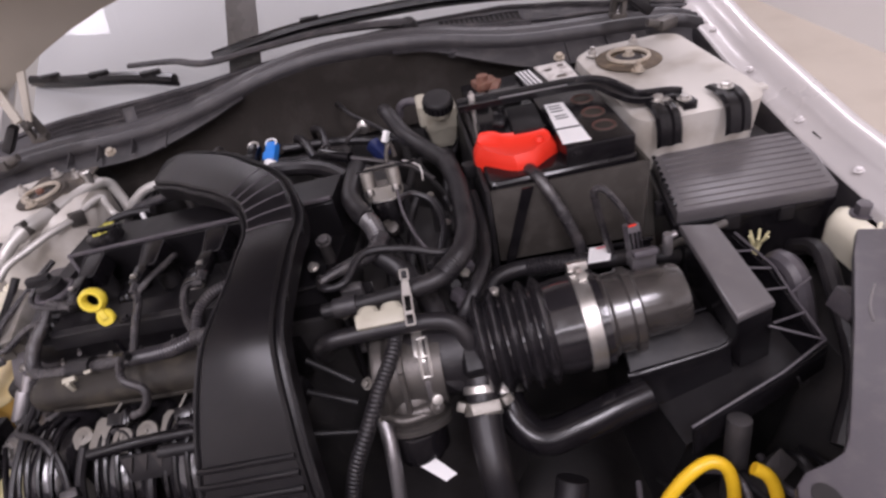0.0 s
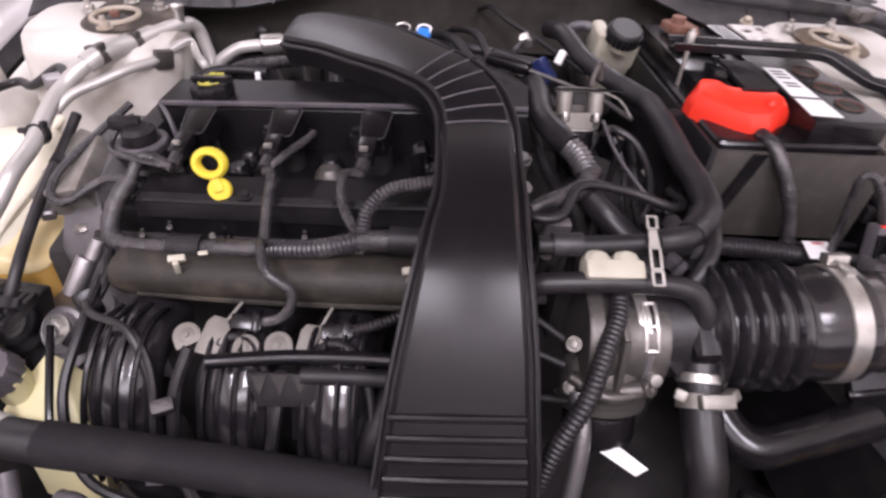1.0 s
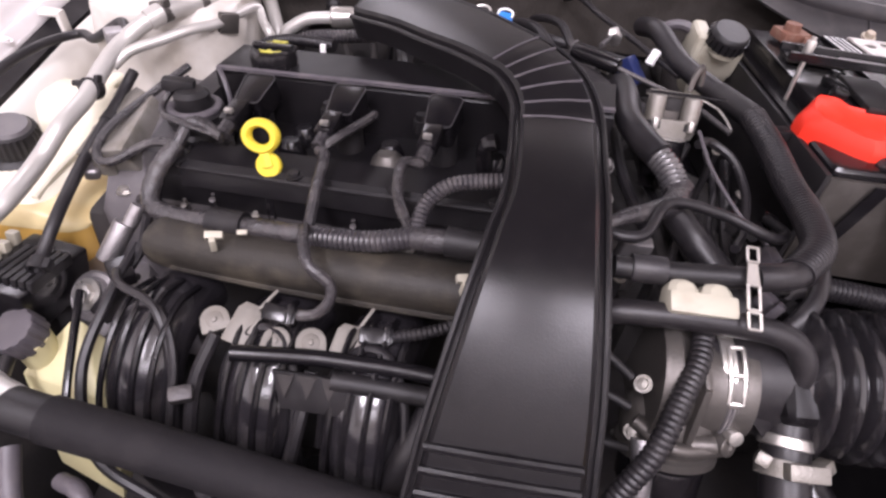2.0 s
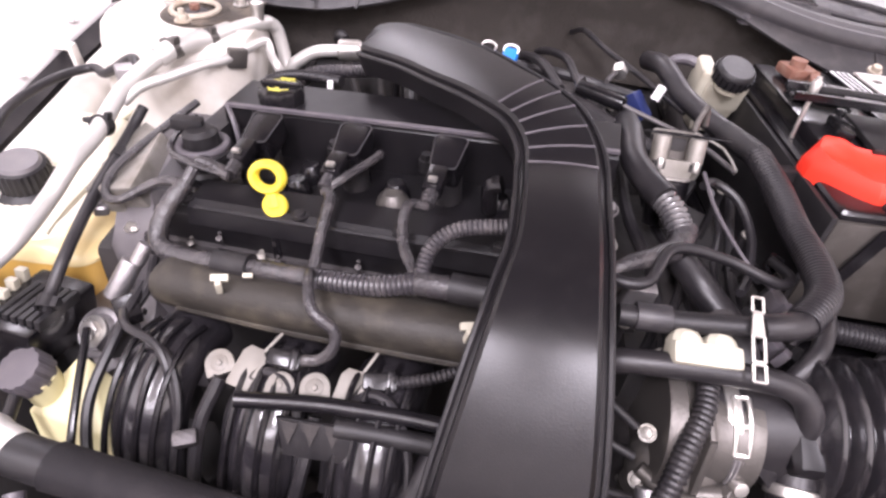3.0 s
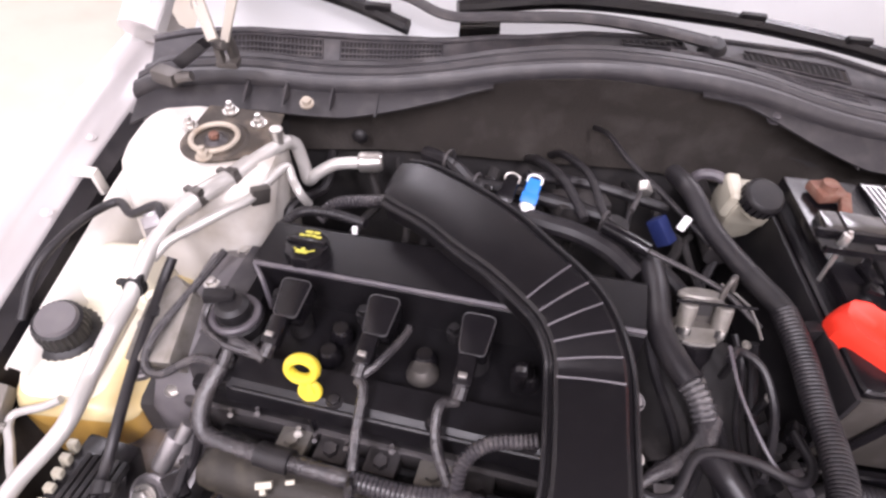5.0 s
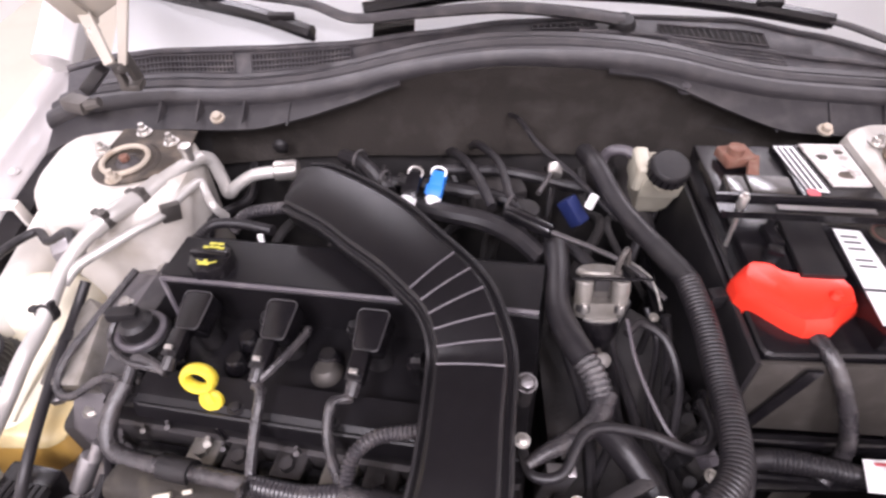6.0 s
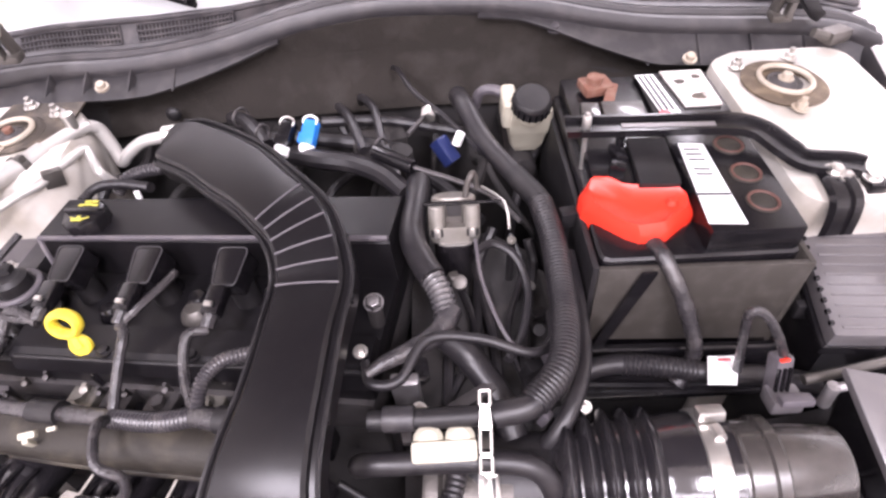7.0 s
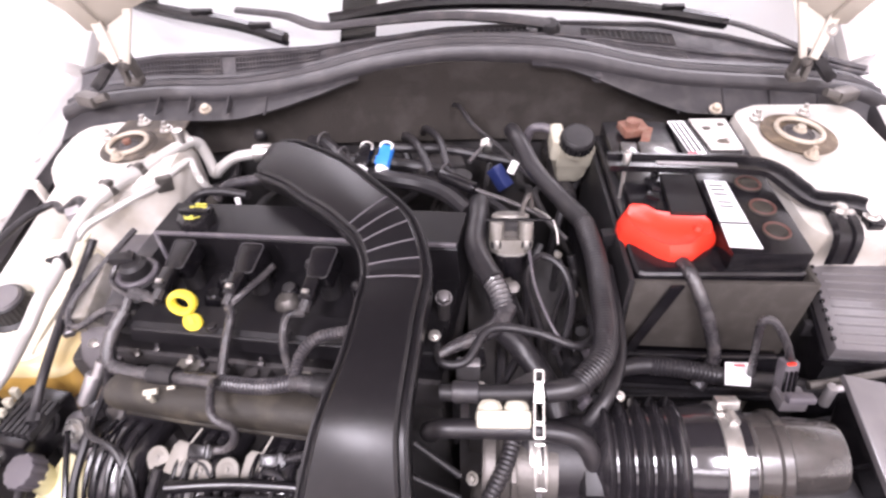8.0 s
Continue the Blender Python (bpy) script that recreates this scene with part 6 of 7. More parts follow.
part("bracket", merged(box((0.025, 0.012, 0.09), pose(0.008, -0.325, 0.77, 10, 0, 0), 0.003), box((0.03, 0.03, 0.008), pose(0.012, -0.335, 0.728), 0.002)), ALU, gb, "aluminium lifting bracket")
part("bracket", box((0.05, 0.014, 0.02), pose(0.045, -0.37, 0.77, 0, 20, 20), 0.003), DARK_ALU, gb)
part("lever", box((0.06, 0.012, 0.012), pose(0.06, -0.345, 0.79, 0, -12, 25), 0.003), DARK_ALU, gb)
part("post", merged(cyl(0.007, 0.07, along((-0.018, -0.262, 0.768), (0, -0.1, 1)), segs=14), cyl(0.008, 0.006, along((-0.018, -0.268, 0.836), (0, -0.1, 1)), segs=6)), DARK_ALU, gb)
part("bolt", hexbolt((-0.018, -0.267, 0.838), (0, -0.3, 1), 0.0062, 0.006), ALU, gb, "pale bolt head")
part("bolt", hexbolt((-0.026, -0.322, 0.842), (0, -0.3, 1), 0.0042, 0.006), STEEL, gb)
for x, y, z in ((0.135, -0.245, 0.775), (0.145, -0.28, 0.770), (0.125, -0.30, 0.765), (0.14, -0.33, 0.77)):
    part("shift_joint", merged(box((0.018, 0.012, 0.022), pose(x, y, z, 10, 15, 30), 0.003), cyl(0.006, 0.02, pose(x, y - 0.01, z, 50, 0, 0), segs=12)), BLACK_MATT, gb)
rnd = random.Random(5)
for i in range(7):
    x0 = 0.03 + 0.018 * i
    part("cable", tube([(x0, -0.10 - 0.01 * i, 0.80), (x0 + rnd.uniform(-0.02, 0.02), -0.18, 0.775), (x0 + rnd.uniform(-0.02, 0.03), -0.26, 0.765), (x0 + rnd.uniform(-0.02, 0.02), -0.35, 0.75)], rnd.uniform(0.003, 0.006), 8), RUBBER, gb)

# coolant pipes with white tee and spring clamp
ct = thing("coolant_tee", (0.05, -0.40, 0.78), "ivory plastic coolant tee on black pipes", "pipe joint")
part("pipe", tube([(-0.030, -0.388, 0.770), (-0.030, -0.396, 0.788), (-0.020, -0.400, 0.799), (0.0, -0.402, 0.803), (0.05, -0.403, 0.804), (0.095, -0.406, 0.803), (0.114, -0.411, 0.797), (0.124, -0.418, 0.782), (0.126, -0.424, 0.760)], 0.0095, 14), RUBBER, ct, "dull black pipe", 60)
part("upper_pipe", tube([(-0.02, -0.372, 0.818), (0.02, -0.374, 0.820), (0.085, -0.377, 0.827)], 0.0085, 12), BLACK_MATT, ct)
part("upper_sleeve", cyl(0.0108, 0.026, along((-0.008, -0.372, 0.819), (1, -0.05, 0.06)), segs=14, bevel=0.002), FLANGE, ct)
w = part("tee_body", box((0.017, 0.052, 0.020), along((0.040, -0.397, 0.811), (0.05, -0.5, 0.85), (1, 0, 0)) @ pose(0, 0, 0), 0.004), WHITE_PLASTIC, ct, "ivory plastic block")
for x in (0.028, 0.053):
    part("dome", lathe([(0, 0.006), (0.007, 0.0054), (0.0115, 0.002), (0.0125, -0.003), (0.0125, -0.008), (0, -0.008)], along((x, -0.390, 0.816), (0.05, -0.35, 1)), 20), WHITE_PLASTIC, w)
sc = thing("spring_clamp", (0.072, -0.39, 0.82), "bright steel strap clamp with two open loops", "clamp")
pt, pb = Vector((0.0735, -0.368, 0.846)), Vector((0.0715, -0.416, 0.818))
nrm = Vector((0.02, -0.5, 0.86)).normalized()
dr = (pb - pt).normalized()
sx = dr.cross(nrm).normalized()


def loop_frame(c, w_, l_, t_):
    bms = []
    for a, b in (((-w_, -l_), (w_, -l_)), ((w_, -l_), (w_, l_)), ((w_, l_), (-w_, l_)), ((-w_, l_), (-w_, -l_))):
        bms.append(sweep([c + sx * a[0] + dr * a[1], c + sx * b[0] + dr * b[1]], [t_, t_], 6))
    return merged(*bms)


part("loop", loop_frame(pt + dr * 0.004, 0.0040, 0.0055, 0.0012), STEEL, sc)
part("loop", loop_frame(pt + dr * 0.036, 0.0042, 0.009, 0.0012), STEEL, sc)
part("loop", loop_frame(pt + dr * 0.053, 0.0044, 0.006, 0.0012), STEEL, sc)
part("band", prism([pt + dr * 0.009 - sx * 0.0034, pt + dr * 0.009 + sx * 0.0034, pt + dr * 0.027 + sx * 0.0050, pt + dr * 0.027 - sx * 0.0050], 0.0015), STEEL, sc)
hose("corrugated_cable", "black corrugated cable sleeve running down by the throttle", [(0.052, -0.398, 0.79), (0.044, -0.424, 0.784), (0.028, -0.452, 0.772), (0.010, -0.482, 0.752), (-0.012, -0.502, 0.716), (-0.03, -0.522, 0.66), (-0.04, -0.53, 0.6)], 0.0084, RUBBER, 0.0046, category="cable sleeve")
hose("lower_hose", "black rubber hose curving down beside the duct", [(-0.125, -0.43, 0.745), (-0.145, -0.46, 0.715), (-0.165, -0.49, 0.67), (-0.175, -0.52, 0.60)], 0.012)
for i, (a, b) in enumerate((((-0.045, -0.41, 0.79), (0.0, -0.43, 0.765)), ((-0.05, -0.43, 0.765), (0.0, -0.445, 0.75)), ((-0.055, -0.46, 0.735), (0.005, -0.46, 0.72)), ((-0.04, -0.39, 0.775), (0.005, -0.385, 0.78)))):
    hose("bracket_rod", "thin dark metal rod behind the duct", [a, b], 0.0035, BLACK_MATT, category="rod")

# harness under the battery with its white tag
bhz = hose("battery_harness", "black corrugated harness with a white paper tag below the battery", [(0.158, -0.325, 0.735), (0.168, -0.304, 0.747), (0.188, -0.293, 0.752), (0.222, -0.290, 0.752), (0.262, -0.297, 0.752), (0.304, -0.307, 0.752), (0.345, -0.308, 0.748), (0.40, -0.315, 0.74)], 0.0100, RUBBER, category="wiring harness")
part("ribbed_sleeve", ribbed([(0.215, -0.2905, 0.752), (0.24, -0.293, 0.752), (0.262, -0.297, 0.752), (0.285, -0.3025, 0.752)], 0.0112, 0.0045, 0.0016, 14), RUBBER, bhz)
part("tag", prism([Vector(q) for q in ((0.295, -0.294, 0.764), (0.283, -0.326, 0.768), (0.309, -0.328, 0.768), (0.324, -0.295, 0.764))], 0.001), PAPER, bhz, "white paper tag")
part("tag_print", box((0.012, 0.003, 0.0006), along((0.308, -0.300, 0.7662), (0, 0.18, 1)), 0), PINK_INK, bhz)
hose("relay_bar", "bare metal rod by the fuse box", [(0.372, -0.325, 0.765), (0.40, -0.322, 0.768), (0.455, -0.315, 0.775)], 0.005, CAST, category="rod")
brk = thing("plug_block", (0.17, -0.18, 0.80), "small black plug block on the hose", "plug")
part("block", box((0.018, 0.014, 0.02), pose(0.176, -0.165, 0.835, 0, 0, 10), 0.003), BLACK_MATT, brk)
part("stem", cyl(0.004, 0.03, along((0.176, -0.165, 0.80), (0, 0, 1)), segs=8), BLACK_MATT, brk)

# ---- brake fluid reservoir ----
rs = thing("brake_reservoir", (0.16, 0.01, 0.79), "cream plastic brake fluid reservoir with a black cap", "reservoir")
part("tank", loft([[Vector((0.160 + x * k * 0.95, 0.008 + y * k * 0.95 + 0.25 * (0.87 - z), z)) for x, y in ((-0.026, -0.022), (0.024, -0.022), (0.028, -0.016), (0.028, 0.030), (0.02, 0.036), (-0.022, 0.036), (-0.029, 0.028), (-0.029, -0.016))] for z, k in ((0.785, 0.55), (0.80, 0.8), (0.822, 0.92), (0.826, 1.0), (0.852, 1.0), (0.858, 0.95), (0.860, 0.85))]), WHITE_PLASTIC, rs, "", 35)
part("shoulder", box((0.018, 0.040, 0.040), pose(0.134, 0.014, 0.855, 10, 0, 0), 0.007, 3), WHITE_PLASTIC, rs)
part("neck", cyl(0.0175, 0.014, along((0.158, -0.006, 0.856), (0.05, -0.35, 1)), segs=24), WHITE_PLASTIC, rs)
part("cap", lathe([(0, 0.019), (0.019, 0.019), (0.0218, 0.0165), (0.0230, 0.013), (0.0230, 0.001), (0.021, 0), (0, 0)], along((0.158, -0.005, 0.864), (0.05, -0.35, 1)), 34), BLACK_MATT, rs, "black ribbed cap")
for k in range(20):
    a = 2 * math.pi * k / 20
    part("grip_rib", cyl(0.0011, 0.012, along((0.158, -0.005, 0.864), (0.05, -0.35, 1)) @ pose(0.0230 * math.cos(a), 0.0230 * math.sin(a), 0.001), segs=6), BLACK, rs)
part("stub", cyl(0.010, 0.03, along((0.160, 0.03, 0.765), (0, -0.1, 1)), segs=14), BLACK, rs)
part("cylinder", cyl(0.018, 0.15, along((0.155, 0.0, 0.765), (0, 1, 0.02)), segs=20, bevel=0.003), DARK_ALU, rs)
part("hose", tube([(0.140, 0.020, 0.860), (0.120, 0.034, 0.866), (0.102, 0.040, 0.860), (0.096, 0.042, 0.84)], 0.0065, 10), GREY_PLASTIC, rs, "grey side pipe")

# ---- rear of the engine: connectors and lines ----
def plug(nm, p, d, material, label, tip=True):
    t = thing(nm, p, label, "connector", "rear connectors")
    m = along(p, d)
    part("shell", merged(box((0.017, 0.015, 0.032), m @ pose(0, 0, 0.004), 0.003), box((0.019, 0.006, 0.012), m @ pose(0, 0.006, -0.004), 0.001)), material, t)
    part("bail", merged(tube([m @ Vector((-0.008, 0.006, 0.014)), m @ Vector((-0.0075, 0.006, 0.021)), m @ Vector((0.0, 0.006, 0.024)), m @ Vector((0.0075, 0.006, 0.021)), m @ Vector((0.008, 0.006, 0.014))], 0.0014, 6)), PAPER if material is BLUE else STEEL, t, "pale wire bail")
    if tip:
        part("collar", cyl(0.0095, 0.012, along(Vector(p) - Vector(d).normalized() * 0.022, d), segs=16, bevel=0.002), PAPER, t, "white collar")
    return t


plug("blue_connector", (-0.104, -0.024, 0.852), (0.22, 0.75, 0.55), BLUE, "bright blue plastic connector with white collar")
plug("black_connector", (-0.131, -0.027, 0.854), (0.28, 0.75, 0.55), BLACK, "black plastic connector with white collar")
nv = thing("navy_connector", (0.048, -0.02, 0.80), "navy blue plug with a white clip", "connector", "rear connectors")
part("shell", box((0.017, 0.020, 0.034), along((0.055, -0.030, 0.826), (-0.5, 0.5, 0.6)), 0.003), NAVY, nv)
part("clip", box((0.009, 0.008, 0.018), along((0.071, -0.040, 0.850), (0.4, 0.4, 0.8)), 0.002), PAPER, nv, "white clip")
mt = thing("metal_tube", (0.03, -0.09, 0.83), "thin bare metal tube over the engine rear", "pipe")
part("tube", tube([(-0.015, -0.072, 0.856), (0.0, -0.086, 0.858), (0.03, -0.098, 0.852), (0.062, -0.108, 0.845), (0.10, -0.128, 0.838), (0.128, -0.165, 0.832)], 0.0030, 10), DARK_ALU, mt)
part("tube", tube([(0.04, 0.05, 0.835), (0.03, 0.01, 0.848), (0.012, -0.03, 0.852)], 0.0032, 8), DARK_ALU, mt)
part("nut", cyl(0.0095, 0.014, along((0.036, 0.012, 0.845), (0.1, 0.8, 0.3)), segs=6, bevel=0.001), STEEL, mt)
part("sleeve", cyl(0.0085, 0.055, along((-0.025, -0.064, 0.856), (0.75, -0.55, 0.0)), segs=14, bevel=0.001), BLACK, mt)
rr = thing("rear_hoses", (-0.05, -0.03, 0.78), "tangle of black hoses behind the valve cover", "hoses")
RH = [([(-0.125, -0.035, 0.836), (-0.09, -0.05, 0.838), (-0.05, -0.062, 0.838), (-0.015, -0.085, 0.838), (0.01, -0.115, 0.835)], 0.0115), ([(-0.16, -0.01, 0.832), (-0.18, 0.02, 0.835), (-0.20, 0.05, 0.83), (-0.23, 0.09, 0.81)], 0.010),
      ([(-0.06, 0.13, 0.80), (-0.052, 0.09, 0.832), (-0.03, 0.03, 0.85), (-0.02, -0.02, 0.845), (-0.01, -0.05, 0.84)], 0.005), ([(-0.01, 0.14, 0.845), (0.0, 0.10, 0.862), (0.02, 0.05, 0.86), (0.06, 0.0, 0.85), (0.10, -0.06, 0.84)], 0.0035), ([(-0.09, 0.13, 0.79), (-0.082, 0.08, 0.825), (-0.06, 0.02, 0.845), (-0.04, -0.04, 0.84)], 0.006),
      ([(-0.20, 0.02, 0.82), (-0.14, 0.03, 0.815), (-0.06, 0.02, 0.81), (0.0, 0.0, 0.81)], 0.009), ([(-0.10, 0.04, 0.83), (-0.02, 0.05, 0.82), (0.08, 0.03, 0.81)], 0.007), ([(0.03, -0.06, 0.815), (0.06, -0.09, 0.81), (0.09, -0.13, 0.80)], 0.008)]
for pts, r in RH:
    part("hose", tube(pts, r, 10), RUBBER, rr)
for p, sz in (((-0.02, -0.048, 0.846), 0.013), ((-0.20, 0.04, 0.842), 0.012), ((-0.165, 0.0, 0.845), 0.010)):
    part("clamp", torus(sz, 0.002, along(p, (0.8, -0.5, 0.1)), 20, 6), DARK_ALU, rr)
part("junction", merged(box((0.07, 0.04, 0.03), pose(-0.03, 0.03, 0.80, 0, 0, 15), 0.006), cyl(0.016, 0.03, pose(0.0, -0.03, 0.80), segs=18)), GLOOM, rr)
part("ribbed_line", ribbed([(-0.345, -0.045, 0.800), (-0.325, -0.030, 0.815), (-0.27, -0.024, 0.822), (-0.21, -0.010, 0.826), (-0.17, 0.0, 0.82)], 0.0080, 0.0042, 0.0012), SLEEVE_RIB, rr, "corrugated grey-black hose")
part("ribbed_line", ribbed([(-0.385, -0.062, 0.800), (-0.365, -0.048, 0.812), (-0.33, -0.055, 0.822), (-0.285, -0.072, 0.828)], 0.0062, 0.004, 0.001), RUBBER, rr, "thin corrugated line")
part("white_tab", box((0.006, 0.004, 0.011), pose(-0.295, -0.085, 0.828), 0.001), PAPER, rr)
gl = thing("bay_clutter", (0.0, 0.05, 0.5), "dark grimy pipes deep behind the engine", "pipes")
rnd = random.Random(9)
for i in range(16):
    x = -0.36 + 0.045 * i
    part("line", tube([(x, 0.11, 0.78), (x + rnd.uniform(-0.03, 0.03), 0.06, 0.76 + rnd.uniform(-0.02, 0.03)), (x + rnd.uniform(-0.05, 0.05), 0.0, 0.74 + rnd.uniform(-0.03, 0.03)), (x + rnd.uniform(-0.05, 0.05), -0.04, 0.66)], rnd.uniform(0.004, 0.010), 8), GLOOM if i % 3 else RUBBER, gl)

# ---- left side ----
ac = thing("air_conditioning_pipe", (-0.4755, -0.0809, 0.7559), "dull aluminium air conditioning pipes with black clips", "pipe")
AC = [(-0.577, -0.384, 0.668), (-0.584, -0.366, 0.688), (-0.569, -0.344, 0.712), (-0.5365, -0.2992, 0.7404), (-0.5328, -0.2452, 0.7513), (-0.5223, -0.2128, 0.7730), (-0.5157, -0.1747, 0.7842), (-0.5098, -0.1340, 0.8041), (-0.4999, -0.1034, 0.8188), (-0.4817, -0.0844, 0.8337), (-0.4642, -0.0651, 0.8422), (-0.4443, -0.0338, 0.8408), (-0.4310, -0.0056, 0.8406), (-0.4136, 0.0248, 0.8405), (-0.4023, 0.0502, 0.8357)]
part("pipe", tube(AC, 0.0088, 16), PIPE, ac, "", 60)
part("pipe", tube([AC[-1], (-0.3945, 0.0583, 0.8245), (-0.3863, 0.0548, 0.7986), (-0.3800, 0.0472, 0.7800), (-0.3666, 0.0497, 0.7908), (-0.3436, 0.0550, 0.8042), (-0.3083, 0.0571, 0.8099)], 0.0088, 14, r2=0.0080), PIPE, ac, "", 60)
part("muffler", tube([AC[9], AC[10], AC[11], AC[12]], 0.0112, 16), PIPE, ac, "", 60)
part("end_fitting", lathe([(0, 0), (0.012, 0), (0.0135, 0.002), (0.0135, 0.026), (0.011, 0.03), (0, 0.03)], along((-0.3145, 0.0571, 0.8097), (1, 0.05, 0.1)), 22), STEEL, ac, "bright fitting")
part("thin_pipe", tube([(-0.5059, -0.1310, 0.7993), (-0.4921, -0.1140, 0.8112), (-0.4675, -0.0937, 0.8182), (-0.4416, -0.0733, 0.8253), (-0.4206, -0.0500, 0.8262), (-0.4093, -0.0200, 0.8274), (-0.3954, 0.0128, 0.8267), (-0.3860, 0.0029, 0.8144), (-0.3751, -0.0110, 0.8075), (-0.3666, -0.0068, 0.7865)], 0.0056, 12), PIPE, ac, "", 60)
part("thin_pipe", tube([(-0.572, -0.258, 0.712), (-0.590, -0.264, 0.704), (-0.620, -0.270, 0.694), (-0.622, -0.282, 0.690), (-0.610, -0.300, 0.690), (-0.596, -0.320, 0.694), (-0.580, -0.338, 0.702)], 0.0046, 10), PIPE, ac)
part("joint", cyl(0.006, 0.024, along((-0.622, -0.284, 0.690), (-0.9, -0.1, 0.1)), segs=12, bevel=0.001), EAR, ac, "dusty pipe joint")
fit_ = part("end_block", prism([Vector(q) for q in ((-0.5475, -0.361, 0.664), (-0.5375, -0.373, 0.662), (-0.546, -0.386, 0.660), (-0.564, -0.390, 0.658), (-0.588, -0.424, 0.644), (-0.599, -0.424, 0.641), (-0.605, -0.412, 0.640), (-0.588, -0.380, 0.654), (-0.578, -0.368, 0.660))], 0.009, 0.002), PIPE, ac, "pale metal end bracket")
part("hole", cyl(0.0055, 0.0012, along((-0.5955, -0.4155, 0.6445), (0, 0.3, 1)), segs=14), GLOOM, fit_, "dark bolt hole")
part("hex", merged(cyl(0.0155, 0.010, along((-0.567, -0.366, 0.668), (0.1, -0.3, 0.9)), segs=22, bevel=0.002), cyl(0.0105, 0.013, along((-0.567, -0.366, 0.672), (0.1, -0.3, 0.9)), segs=6, bevel=0.001)), BRASS, fit_, "dull brass union nut")
for p, d in (((-0.5145, -0.1621, 0.7882), (0.1, 0.95, -0.35)), ((-0.4691, -0.0710, 0.8408), (0.5, 0.85, 0.1)), ((-0.4443, -0.0338, 0.8408), (0.4, 0.95, 0.0))):
    m = along(p, d)
    part("clip", merged(lathe([(0.0085, -0.005), (0.0118, -0.005), (0.0118, 0.005), (0.0085, 0.005)], m, 20), box((0.014, 0.006, 0.009), m @ pose(0.012, 0.003, 0), 0.002), box((0.005, 0.012, 0.009), m @ pose(-0.007, 0.009, 0), 0.002)), BLACK_MATT if d[0] < 0.2 else CAST, ac)
part("service_port", merged(cyl(0.007, 0.018, along((-0.4086, 0.0343, 0.8414), (0, 0, 1)), segs=14), cyl(0.008, 0.008, along((-0.4091, 0.0346, 0.8569), (0, 0, 1)), segs=14, bevel=0.001)), STEEL, ac)
part("bracket", box((0.022, 0.010, 0.022), pose(-0.4120, -0.0409, 0.8250, 0, 10, 40), 0.002), CAST, ac)
dl_ = hose("dark_line", "slim black hose clipped beside the aluminium pipe", [(-0.4909, -0.1198, 0.7907), (-0.4964, -0.1536, 0.7724), (-0.4943, -0.2358, 0.7534), (-0.4892, -0.3133, 0.7313), (-0.5029, -0.3654, 0.6740), (-0.4881, -0.4523, 0.6512)], 0.0056)
for q, d in (((-0.4955, -0.1769, 0.7650), (0, 1, 0.15)), ((-0.4920, -0.3408, 0.7123), (-0.1, 1, 0.25))):
    part("clip", merged(lathe([(0.0056, -0.006), (0.0078, -0.006), (0.0078, 0.006), (0.0056, 0.006)], along(q, d), 16), box((0.006, 0.010, 0.010), along(q, d) @ pose(-0.008, 0, 0), 0.001)), BLACK_MATT, dl_, "black plastic clip")
hose("fender_hose", "thin dark hose along the white wing", [(-0.6491, -0.1788, 0.7298), (-0.6419, -0.1341, 0.7675), (-0.6195, -0.0801, 0.7840), (-0.5900, -0.0400, 0.7880), (-0.5580, -0.0640, 0.7960), (-0.5173, -0.0748, 0.8240), (-0.5001, -0.0990, 0.8227)], 0.0052)
pf = thing("pipe_fitting", (-0.5340, -0.0974, 0.7794), "pale metal fitting block on the hose end", "fitting")
part("block", merged(box((0.03, 0.02, 0.02), pose(-0.5075, -0.0987, 0.8172, 0, 0, 35), 0.003), cyl(0.008, 0.022, along((-0.5334, -0.0749, 0.8002), (0.4, 0.6, 0.4)), segs=12, bevel=0.001)), ALU, pf)

# coolant tank
tk = thing("coolant_tank", (-0.58, -0.16, 0.54), "milky coolant expansion tank, amber at the bottom, with black cap", "coolant tank")
part("lower_half", loft([rounded(-0.638 - g, -0.500 + g, -0.262 - g, -0.055 + g, z, 0.026, n=6) for z, g in ((0.54, -0.02), (0.56, 0), (0.680, 0))]), COOLANT, tk, "amber coolant showing through", 50)
part("shoulder", loft([rounded(-0.638 - g, -0.500 + g - e, -0.262 - g, -0.055 + g, z, 0.026, n=6) for z, g, e in ((0.679, 0.0005, 0.0), (0.683, 0.0005, 0.0), (0.689, -0.001, 0.006), (0.696, -0.003, 0.020), (0.701, -0.006, 0.034))]), TANK_AMBER, tk, "yellowed sloping shoulder", 50)
part("upper_half", loft([rounded(-0.632, -0.538 + g, -0.254 - g, -0.060 + g, z, r, n=6) for z, g, r in ((0.698, 0.0, 0.024), (0.703, -0.003, 0.022), (0.707, -0.012, 0.016), (0.709, -0.024, 0.010))]), TANK_WHITE, tk, "", 50)
part("hump", loft([rounded(-0.632 - g, -0.536 + g, -0.128 - g, -0.052 + g, z, r, n=6) for z, g, r in ((0.69, 0.010, 0.026), (0.722, 0.002, 0.024), (0.738, -0.007, 0.018), (0.744, -0.017, 0.010), (0.746, -0.028, 0.004))]), TANK_WHITE, tk, "", 50)
part("rib", tube([(-0.552, -0.245, 0.704), (-0.552, -0.20, 0.708), (-0.552, -0.13, 0.708)], 0.004, 8), TANK_WHITE, tk)
for x, y, z, d in ((-0.560, -0.062, 0.738, (0.7, 0.2, 0.5)), (-0.540, -0.122, 0.714, (0.8, 0.1, 0.5))):
    part("nozzle", merged(cyl(0.007, 0.030, along((x, y, z), d), segs=14, bevel=0.001), cyl(0.0095, 0.006, along((x, y, z), d), segs=14)), TANK_WHITE, tk)
